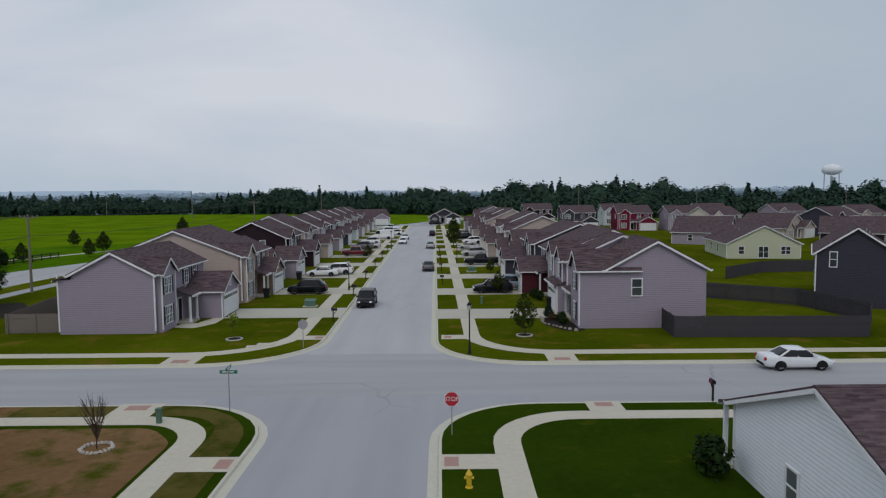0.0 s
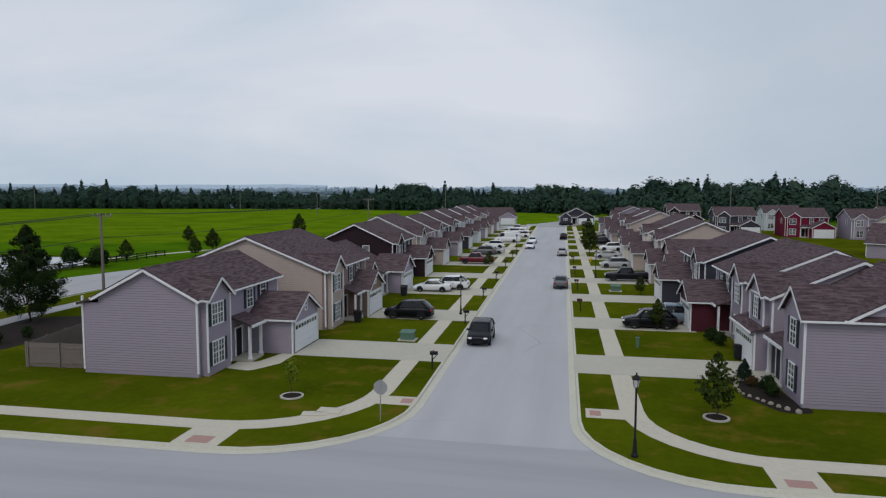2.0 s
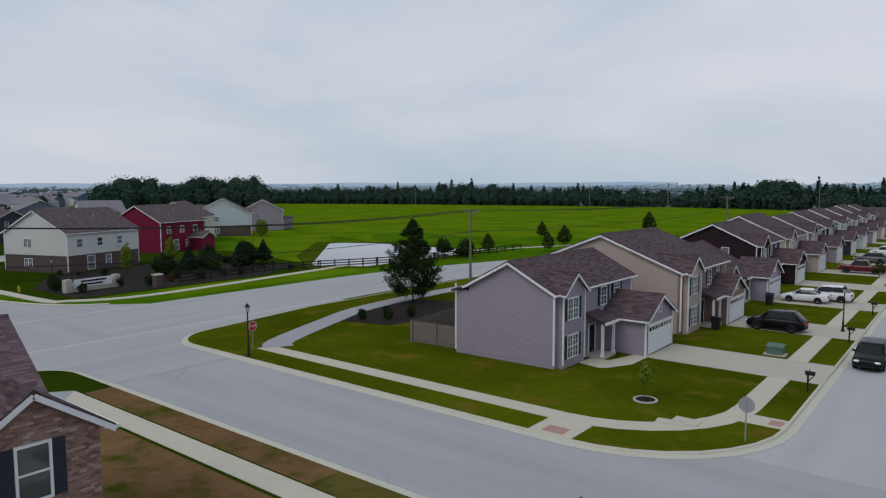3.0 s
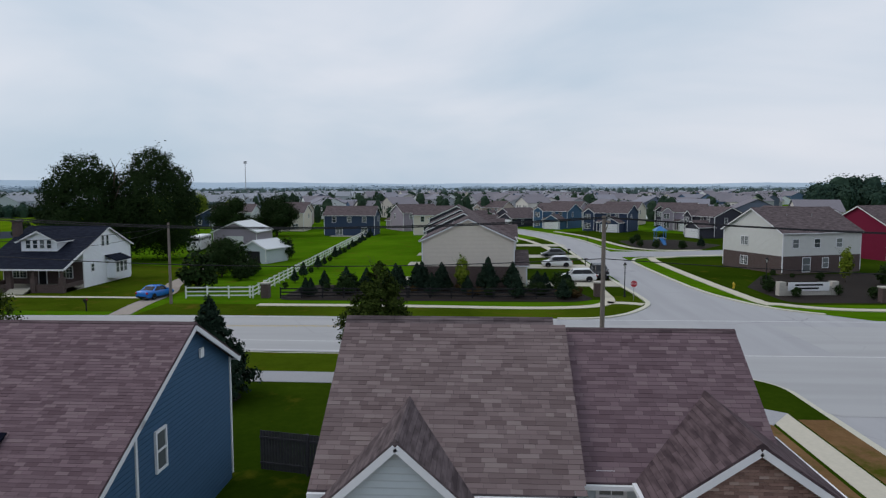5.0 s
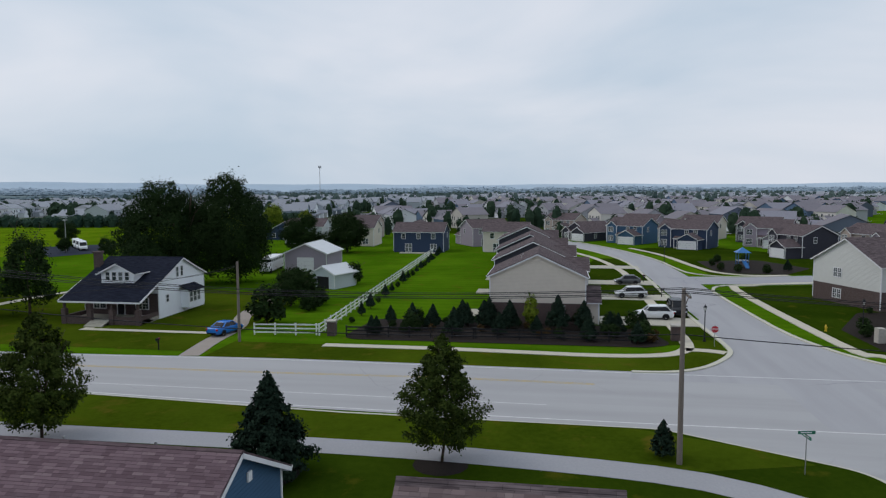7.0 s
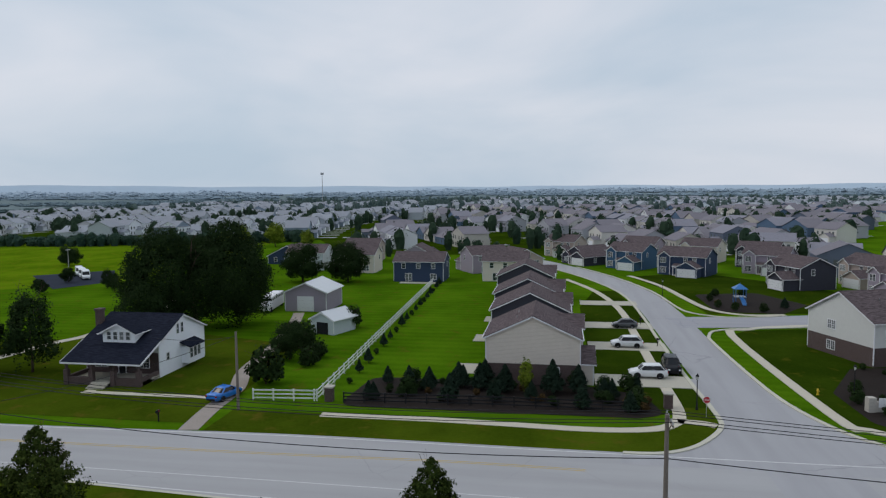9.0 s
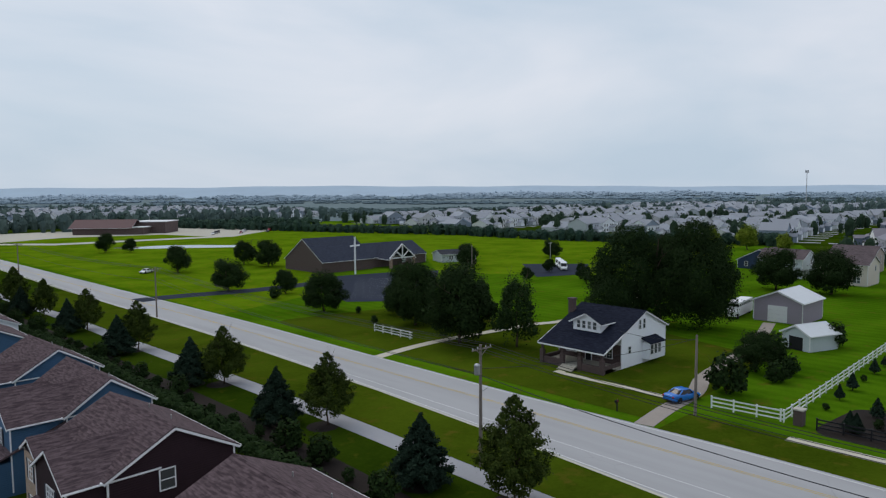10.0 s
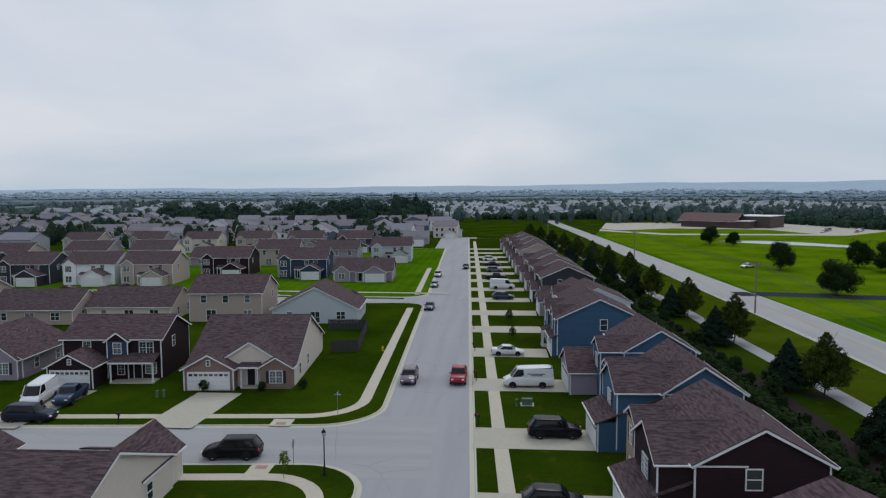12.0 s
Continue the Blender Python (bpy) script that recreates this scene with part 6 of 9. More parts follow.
tree_kind("round_b", 7.4, 7.4, 0.6, 14000, 0.27, "leaf_dark", 17, 0.2, 24, "dark green lawn tree with a lumpy crown")
tree_kind("tall", 12.5, 10.5, 0.9, 26000, 0.32, "leaf_dark", 12, 0.28, 36, "tall dark green tree on the church lawn")
tree_kind("thin", 11.5, 7.0, 0.8, 8000, 0.32, "leaf_dark", 21, 0.2, 22, "thin half-bare dark green tree")
tree_kind("lime", 9.0, 7.5, 1.2, 4200, 0.55, "leaf_lime", 14, 0.2, 12, "tall yellow-green leafy tree")
tree_kind("lime_small", 3.8, 1.6, 0.6, 900, 0.26, "leaf_lime", 15, 0.05, 7, "small lime-green ornamental tree")
tree_kind("sapling", 3.0, 1.3, 1.0, 260, 0.22, "leaf_lime", 25, 0.035, 5, "spindly yellow-green sapling in the grass")
tree_kind("shrub", 2.6, 2.8, 0.1, 1300, 0.28, "leaf_dark", 31, 0.06, 8, "dark green rounded garden shrub", "shrub")
tree_kind("bush", 1.3, 1.5, 0.05, 650, 0.18, "leaf_dark", 33, 0.04, 6, "low dark green bush in a planting bed", "shrub")
tree_kind("bush_red", 1.0, 1.3, 0.05, 450, 0.16, "leaf_red", 35, 0.03, 6, "low bushy bronze-red shrub", "shrub")
for key, h, w, n, sd in (("spruce", 6.4, 5.6, 18000, 41), ("spruce_small", 3.5, 2.7, 3400, 43), ("arborvitae", 2.5, 1.6, 1200, 45)):
    TREES[key] = (trunk_mesh(h, 0.07, 0, 0.1, sd, 0.9), bough_mesh("crown", h, w, 0.25, n, 0.2 if n > 3000 else 0.24, sd, M["needle"], 0.08, 0.95, 0.15 if key == "spruce" else 0.5, 150), "dark green spruce with drooping boughs" if key == "spruce" else "small dark green garden conifer", "conifer")
TREE_RND = random.Random(77)


def tree(key, x, y, k=1.0, z=None, group=""):
    tr, cr, label, cat = TREES[key]
    zz = 0.0 if x < -60 or y > 262 else LAWN_Z
    t = thing("shrub" if cat == "shrub" else "conifer" if cat == "conifer" else "tree", pose(x, y, zz if z is None else z, 0, 0, TREE_RND.uniform(0, 360)), label, cat, group)
    t.scale = (k * TREE_RND.uniform(0.94, 1.06), k * TREE_RND.uniform(0.94, 1.06), k)
    for nm, me in (("trunk", tr), ("crown", cr)):
        o = new(nm, me)
        o.parent = t
    return t


TRAIL = "trees beside the trail"
for i, (x, y) in enumerate([(-50.4, 13.9), (-50.0, -12.8), (-49.7, -38.2), (-49.0, -60.8), (-48.0, -88.5), (-47.2, -111.5), (-45.4, -133), (-44, -152), (-42, -172), (-40.2, -190), (-38, -210), (-35.5, -230), (-33, -250), (-30, -275), (-27, -300)]):
    tree(("maple" if i % 2 == 0 else "maple_b") if i < 6 else "maple_far", x, y, 1.15 if i == 1 else 1.0 if i < 7 else 1.15, group=TRAIL)
for x, y in [(-47.0, 4.4), (-46.9, -20.3), (-46.1, -42.4), (-45.9, -63.5), (-44.6, -87), (-44, -111), (-42, -136), (-40, -158), (-38, -180), (-35, -205), (-31, -235)]:
    tree("spruce", x, y, 1.0, group=TRAIL)
for x, y in [(-50.0, 13.9), (-49.6, -12.8), (-49.0, -38.2), (-48.4, -60.8), (-47.4, -88.5), (-47.0, 4.4), (-46.9, -20.3), (-46.1, -42.4), (-45.9, -63.5)]:
    polygon_sheet("ground_tree_ring", [(x + 1.7 * math.cos(a * math.tau / 14), y + 1.7 * math.sin(a * math.tau / 14)) for a in range(14)], LAWN_Z + 0.01, M["mulch"], "round dark mulch ring under a tree", "mulch bed")
tree("oak_corner", -51.2, 75.0, 1.0)
polygon_sheet("ground_bed_oak", rounded([(-50.5, 62.5, 1), (-44.5, 64, 1), (-43.5, 72, 1.5), (-48, 78.5, 1.5), (-53, 76, 1)], 4), LAWN_Z + 0.012, M["mulch"], "dark mulch bed under the corner tree", "mulch bed")
for k, (x, y) in enumerate([(-48.5, 64.5), (-46.5, 66), (-45.8, 68.5), (-47.8, 67.2)]):
    tree("bush", x, y, 0.8)
# the great tree behind the white house
r_ = np.random.RandomState(5)
big = [(-4.2, 1, 8.5, 5.2, 5.2, 7.2), (4.6, -1, 9.2, 5.0, 5.0, 7.8), (-6.5, -2, 5.5, 3.8, 3.8, 3.8), (6.6, 2, 5.5, 3.6, 3.6, 4.2), (0, 2, 6.5, 5, 5, 5.4), (-4.2, 1, 15, 3.2, 3.2, 3.0), (-6.8, 0, 12.4, 2.4, 2.4, 2.4), (-1.8, 1, 13.2, 2.2, 2.2, 2.2), (4.2, -1, 16.4, 3.0, 3.0, 2.8), (6.8, -1, 13.4, 2.4, 2.4, 2.6), (2.2, -2, 13.2, 2.2, 2.2, 2.4), (-8.2, 1, 8.6, 2.2, 2.2, 2.4), (8.3, -1, 10, 2.0, 2.0, 2.4)]
TREES["great"] = (trunk_mesh(16, 0.6, 8, 6, 8), leaf_mesh("crown", [(x * 1.26, y, z, a * 1.22, b * 1.15, c) for x, y, z, a, b, c in big], 90000, 0.32, M["leaf_dark"], 8, 0.6), "huge dark green spreading tree behind the white house", "tree")
g_ = tree("great", -121.5, -41.0, 1.0)
g_.matrix_world = pose(-121.5, -41.0, 0, 0, 0, 118)
for key, x, y, k in [("tall", -92.3, -73.7, 0.95), ("tall", -87.5, -57.2, 1.05), ("thin", -91.5, -48.5, 1.0), ("round", -88.1, -97.5, 1.05), ("round_b", -95.7, -126, 0.8), ("bush", -92, -91, 1.1), ("bush", -87.6, -80, 1.2),
                     ("round", -88.3, -141, 1.0), ("round_b", -95.4, -190, 1.15), ("round", -124.2, -186, 1.1), ("round_b", -121.5, -198, 1.1), ("round_b", -104, -287, 1.1), ("round_b", -111.5, -280, 0.8), ("round", -172, -140, 0.9), ("round_b", -165, -133, 0.9),
                     ("round", -213, -137, 0.8), ("shrub", -90.0, -121, 1.2), ("round", -183, -45, 1.25), ("round", -184, -33, 1.3), ("shrub", -90.5, -14.6, 1.9), ("shrub", -108.7, -16.5, 1.8), ("round_b", -103.0, -16.5, 0.75),
                     ("shrub", -126, -14, 1.5), ("shrub", -99.5, -12.5, 1.1), ("shrub", -104.5, -12.6, 1.0), ("lime", -215, -82, 1.2), ("lime", -200, -70, 1.1), ("round", -222, -95, 1.2), ("round", -188, -74, 1.2), ("lime", -150, 128, 0.5), ("lime", -290, -98, 1.15), ("lime", -300, -118, 1.0), ("lime", -280, -80, 0.9), ("maple_far", -74, 150, 0.6), ("maple_far", -89, 166, 0.55), ("maple_far", -74, 196, 0.8),
                     ("maple_far", -78.5, 128, 0.5), ("maple_far", -71, 138, 0.5), ("shrub", -84, 121, 1.2), ("shrub", -76.5, 118, 1.3), ("shrub", -102, 82, 1.3), ("round_b", -97.5, 86, 0.55), ("lime_small", -101, 68, 1.2), ("lime_small", -103, 76, 1.3), ("shrub", -98, 72, 1.2), ("spruce_small", -96, 75, 1.2), ("spruce_small", -93, 82, 1.3), ("spruce_small", -98, 90, 1.2),
                     ("thin", -101, -66, 0.8), ("tall", -98, -84, 0.8), ("round_b", -175, -108, 0.55), ("round_b", -155, -100, 0.5), ("thin", -160, -84, 0.45), ("thin", -166, -90, 0.45)]:
    tree(key, x, y, k)
for key, x, y, k in [("spruce_small", -90.5, 3.8, 0.9), ("spruce_small", -91, 6.2, 0.85), ("spruce_small", -92.5, 9.6, 0.95), ("spruce_small", -91.7, 12.3, 1.0), ("spruce_small", -90.9, 15.4, 1.05), ("lime_small", -90.1, 17.9, 1.15), ("spruce_small", -91.2, 21, 1.25),
                     ("spruce_small", -91.8, 24, 1.05), ("shrub", -92.5, 27, 0.8), ("shrub", -93.5, 29.8, 0.85), ("bush", -88, 27, 1.2), ("bush", -87, 29.5, 1.1), ("bush_red", -86, 30.8, 1.0), ("bush_red", -88.5, 31.5, 1.0), ("bush", -90, 30.5, 1.3),
                     ("bush", -86.5, 21, 0.9), ("bush", -86, 24, 0.9), ("bush", -92, 54.6, 1.2), ("bush", -95, 55.5, 1.3), ("bush", -88, 56, 0.9), ("bush", -90, 61.5, 1.0), ("bush", -87, 64, 1.1), ("bush_red", -89, 68, 1.1), ("bush", -88, 72, 1.1),
                     ("bush", -152, 56, 1.3), ("bush", -155, 53.5, 1.2), ("bush_red", -158, 54, 1.2), ("bush", -163, 53.5, 1.2), ("shrub", -170, 56, 0.7), ("shrub", -171, 62, 0.7), ("shrub", -151, 61, 0.7), ("spruce_small", -155, 66, 0.7)]:
    tree(key, x, y, k)
for i in range(18):
    tree("arborvitae" if i % 3 else "bush", -92 - i * 5.2, -4.2 - i * 0.22, 0.62 + 0.35 * ((i * 7) % 5) / 5, group="row of conifers along the white fence")
# street and garden planting
for key, x, y, k in [("sapling", -17.4, 57.2, 0.8), ("pear", 7.1, 57.8, 1.0), ("pear", 6.8, 82.2, 0.75), ("pear", 7.2, 103, 0.6), ("bush", 11.2, 62.6, 0.7), ("bush", 11.3, 64.0, 0.75), ("bush_red", 10.6, 64.8, 0.7), ("spruce_small", 10.4, 66.0, 0.45), ("bush", 11.0, 76.5, 0.9), ("bush", 10.6, 78.2, 0.9),
                     ("bush", 11.7, 28.6, 1.35), ("sapling", 6.8, -34.0, 0.8), ("pear", -13.4, -104, 0.7), ("pear", -13.6, -90, 0.6), ("bush", 17.2, -58.6, 0.9), ("bush", 24.2, -58.3, 1.1), ("bush", 12.5, -60, 0.9), ("pear", 2.5, 152, 1.6), ("pear", 3, 190, 1.5),
                     ("maple_far", -50, 128, 0.55), ("shrub", -48, 146, 1.3), ("shrub", -46, 165, 1.2), ("shrub", -60, 150, 1.1), ("shrub", -66, 156, 0.9), ("pear", -14, 129, 0.7), ("bush", -23.5, 77, 0.7), ("bush", -22.8, 79, 0.6), ("bush", -22.5, 89.5, 0.6), ("bush", 10.3, 108, 1.0), ("spruce_small", -53.2, 27.2, 0.7)]:
    tree(key, x, y, k)
# bare young tree in a stone ring on the dry lawn
bt = thing("bare_tree", pose(-16.5, 32.3, LAWN_Z), "bare brown young tree in a ring of stones", "tree")
bm = bmesh.new()
rb_ = random.Random(4)
tube(bm, (0, 0, -0.05), (0.05, 0, 1.2), 0.06, 0.05, 6)
for i in range(26):
    a, z0, ln = i * 2.4, 0.5 + i * 0.045, rb_.uniform(1.2, 2.0)
    e = (math.cos(a) * ln * 0.42, math.sin(a) * ln * 0.42, z0 + ln)
    tube(bm, (0.03, 0, z0), e, 0.03, 0.012, 4)
    for j in range(4):
        f = (e[0] * (0.7 + 0.2 * j) + rb_.uniform(-0.25, 0.25), e[1] * (0.7 + 0.2 * j) + rb_.uniform(-0.25, 0.25), e[2] + rb_.uniform(-0.5, 0.35))
        tube(bm, (e[0] * 0.6, e[1] * 0.6, z0 + ln * 0.6), f, 0.014, 0.006, 3)
bt.scale = (0.75, 0.75, 0.75)
part("branches", bm, M["bark"], bt)
for i in range(22):
    bm = bmesh.new()
    a = i * math.tau / 22
    bmesh.ops.create_icosphere(bm, subdivisions=1, radius=0.16, matrix=pose(0.95 * math.cos(a), 0.95 * math.sin(a), 0.06, 20 * i, 30 * i, 0) @ Matrix.Diagonal((1.2, 0.9, 0.7, 1)))
    part("stone", bm, M["stone"], bt)
for x, y in ((-17.4, 57.2), (7.1, 57.8)):
    bm = bmesh.new()
    lathe(bm, [(0.72, 0.0), (0.72, 0.08), (0.58, 0.08), (0.58, 0.05), (0.01, 0.05)], 20)
    o = thing("tree_ring", pose(x, y, LAWN_Z), "pale edging ring round a young tree", "edging")
    part("edging", bm, M["stone"], o)
    bm = bmesh.new()
    lathe(bm, [(0.57, 0.045), (0.57, 0.065), (0.01, 0.08)], 20)
    part("mulch", bm, M["mulch"], o)


# ---- woods, hedgerows and far suburbs ----
def woods(name, line, depth, h, step, label, mat, seed, per=60, conifer=0.25, size=2.0):
    """A belt of trees: rounded crowns and narrow pointed ones, built from many small leaf clumps."""
    r = np.random.RandomState(seed)
    L = [Vector(p) for p in line]
    C, Nn, S_, hearts = [], [], [], []
    run = 0.0
    for a, b in zip(L, L[1:]):
        n = max(1, int((b - a).length / step))
        d = (b - a).normalized()
        nn = Vector((-d.y, d.x))
        for i in range(n):
            run += (b - a).length / n
            swell = 0.88 + 0.10 * math.sin(run / (h * 2.3) + seed) + 0.08 * math.sin(run / (h * 0.9) + 2 * seed)
            for row in range(3):
                p = a + (b - a) * ((i + r.rand()) / n) + nn * (depth * (row / 2 + 0.3 * r.rand()))
                hh = h * swell * r.uniform(0.66, 1.04) * (0.62 + 0.17 * row)
                pine = row > 0 and r.rand() < conifer
                w = hh * 0.13 * r.uniform(0.8, 1.3) if pine else max(hh * r.uniform(0.32, 0.52), step * 0.8)
                hh *= r.uniform(1.0, 1.16) if pine else 1.0
                u = r.normal(size=(per, 3))
                u[:, 2] = np.where(r.rand(per) < 0.6, np.abs(u[:, 2]), u[:, 2])
                u /= np.linalg.norm(u, axis=1)[:, None]
                f = r.uniform(0, 6.28, 3)
                rr = np.minimum(1.04, (0.74 + 0.28 * r.rand(per)) * (1 + 0.14 * np.sin(7 * u[:, 0] + f[0]) * np.sin(6 * u[:, 2] + f[1]) + 0.10 * np.sin(11 * u[:, 1] + f[2])))
                wide = w * (1.15 - 0.75 * np.clip(u[:, 2], 0, 1)) if pine else w
                c = np.stack([p.x + u[:, 0] * wide * rr, p.y + u[:, 1] * wide * rr, hh * 0.46 + u[:, 2] * hh * 0.5 * rr], 1)
                if not pine:
                    hearts.append((p.x, p.y, hh * 0.96, w * 0.92))
                C.append(c), Nn.append(u + np.array([0, 0, 0.5])), S_.append(size * (0.45 + 0.8 * r.rand(per)))
    me = quads_mesh(name, np.concatenate(C), np.concatenate(Nn) + 0.35 * r.normal(size=(sum(map(len, C)), 3)), np.concatenate(S_), mat, r)
    fill_hearts(me, hearts, r)
    return tagged(new(name, me), label, "trees", kind="stuff")


def fill_hearts(me, hearts, r):
    """A closed, uneven heart inside each crown."""
    bm = bmesh.new()
    bm.from_mesh(me)
    for x, y, hh, w in hearts:
        rings = []
        for q, k in ((0.0, 0.55), (0.3, 0.76), (0.55, 0.80), (0.74, 0.68), (0.86, 0.46), (0.92, 0.24)):
            rings.append([bm.verts.new((x + math.cos(j * 1.047) * w * k * r.uniform(0.65, 1.12), y + math.sin(j * 1.047) * w * k * r.uniform(0.65, 1.12), hh * q * r.uniform(0.94, 1.04))) for j in range(6)])
        for lo, up in zip(rings, rings[1:]):
            for j in range(6):
                bm.faces.new((lo[j], lo[(j + 1) % 6], up[(j + 1) % 6], up[j]))
        bm.faces.new(rings[-1])
    bm.to_mesh(me)
    bm.free()


woods("woods", [(-560, 270), (-470, 345), (-330, 400), (-160, 430), (-40, 400), (24, 352)], 22, 17.5, 4.0, "dark green belt of woods behind the meadow", M["wood_far"], 1, 340, 0.35, 1.5)
woods("woods", [(20, 340), (70, 312), (150, 300), (250, 270), (330, 230), (420, 150)], 22, 22, 4.0, "dark green belt of tall woods behind the houses", M["wood_far"], 2, 440, 0.30, 1.5)
woods("woods", [(-398, 200), (-372, 250), (-354, 284)], 26, 30, 6.0, "tall grove at the edge of the meadow", M["wood_far"], 11, 460, 0.06, 1.5)
woods("hedgerow", [(-300, -178), (-296, -260), (-262, -350), (-215, -500)], 12, 8, 4.0, "hedgerow of dark trees behind the church field", M["wood_far"], 3, 110, 0.05, 1.1)
woods("hedgerow", [(-330, -95), (-300, -178)], 10, 8, 4.0, "hedgerow of dark trees behind the church field", M["wood_far"], 13, 110, 0.05, 1.1)
woods("woods", [(215, -430), (150, -455), (90, -455), (45, -445)], 40, 25, 9.0, "dark grove beyond the roofs", M["wood_far"], 4, 520, 0.05, 1.5)
woods("woods", [(420, 150), (460, 0), (430, -180), (330, -330), (240, -420)], 22, 11, 6.0, "tree belt behind the estate", M["wood_far"], 6, 120, 0.05, 1.6)
woods("woods", [(-300, -430), (-200, -540), (-100, -560), (0, -560)], 14, 9, 6.0, "tree belt behind the school", M["wood_far"], 7, 110, 0.0, 1.6)


def far_belts():
    """Tree belts towards the horizon, each paler with distance, haze painted into leaf colour."""
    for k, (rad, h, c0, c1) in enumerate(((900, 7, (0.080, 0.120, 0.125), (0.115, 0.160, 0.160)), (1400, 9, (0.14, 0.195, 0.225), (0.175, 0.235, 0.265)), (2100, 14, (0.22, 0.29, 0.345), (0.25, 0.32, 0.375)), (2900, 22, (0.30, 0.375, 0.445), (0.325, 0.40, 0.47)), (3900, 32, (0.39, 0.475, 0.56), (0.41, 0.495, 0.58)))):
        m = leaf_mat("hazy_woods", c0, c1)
        n = 90
        line = []
        for i in range(n + 1):
            a = math.radians(60) + i / n * math.radians(290)
            q = rad * (1 + 0.10 * math.sin(a * 9 + k * 2) + 0.05 * math.sin(a * 23 + k))
            line.append((q * math.cos(a), q * math.sin(a)))
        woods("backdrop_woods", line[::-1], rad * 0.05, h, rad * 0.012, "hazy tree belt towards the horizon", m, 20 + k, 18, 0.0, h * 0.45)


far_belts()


def far_ridge():
    """A low hazy rise of land that closes the view, highest to the south-west."""
    # the hills' blue is distance haze put into the base colour
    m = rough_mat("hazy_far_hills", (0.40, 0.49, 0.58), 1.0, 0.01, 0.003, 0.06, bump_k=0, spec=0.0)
    bm = bmesh.new()
    low, top = [], []
    for i in range(241):
        yaw = 20 + i
        a = math.radians(yaw)
        lift = 3.0 + 8.5 * math.exp(-((yaw - 150) / 36) ** 2) + 0.8 * math.sin(yaw * 0.31) + 0.5 * math.sin(yaw * 0.83 + 1)
        z = 24 + lift / 1221 * 4300
        x, y = -4300 * math.sin(a), 4300 * math.cos(a)
        low.append(bm.verts.new((x * 0.93, y * 0.93, -1)))
        top.append(bm.verts.new((x, y, z)))
    for i in range(240):
        bm.faces.new((low[i], top[i], top[i + 1], low[i + 1]))
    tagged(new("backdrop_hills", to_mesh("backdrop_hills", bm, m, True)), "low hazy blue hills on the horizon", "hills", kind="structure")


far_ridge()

# estate walls and roofs, lightened and blued to put haze into their colours
SUB_MATS = [rough_mat("far_" + n, c, 0.7, 2, 0.3, 0.05, bump_k=0) for n, c in (("tan_walls", (0.50, 0.47, 0.43)), ("cream_walls", (0.64, 0.61, 0.57)), ("grey_walls", (0.38, 0.385, 0.42)), ("white_walls", (0.74, 0.75, 0.77)), ("slate_walls", (0.13, 0.155, 0.21)), ("blue_walls", (0.10, 0.155, 0.24)))] + \
           [rough_mat("far_brown_roof", (0.20, 0.187, 0.212), 0.9, 2, 0.3, 0.15, bump_k=0), rough_mat("far_grey_roof", (0.235, 0.232, 0.27), 0.9, 2, 0.3, 0.15, bump_k=0), M["glass"], M["road"]]


# paler, bluer copies of SUB_MATS: distance haze mixed into every colour
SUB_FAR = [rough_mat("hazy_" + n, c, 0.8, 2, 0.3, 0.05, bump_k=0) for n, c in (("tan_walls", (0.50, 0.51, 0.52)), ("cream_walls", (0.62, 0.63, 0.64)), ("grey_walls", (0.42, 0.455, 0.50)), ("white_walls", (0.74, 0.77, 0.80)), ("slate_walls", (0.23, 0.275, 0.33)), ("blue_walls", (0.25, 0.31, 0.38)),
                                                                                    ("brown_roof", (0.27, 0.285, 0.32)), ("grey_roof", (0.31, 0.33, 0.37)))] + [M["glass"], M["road"]]


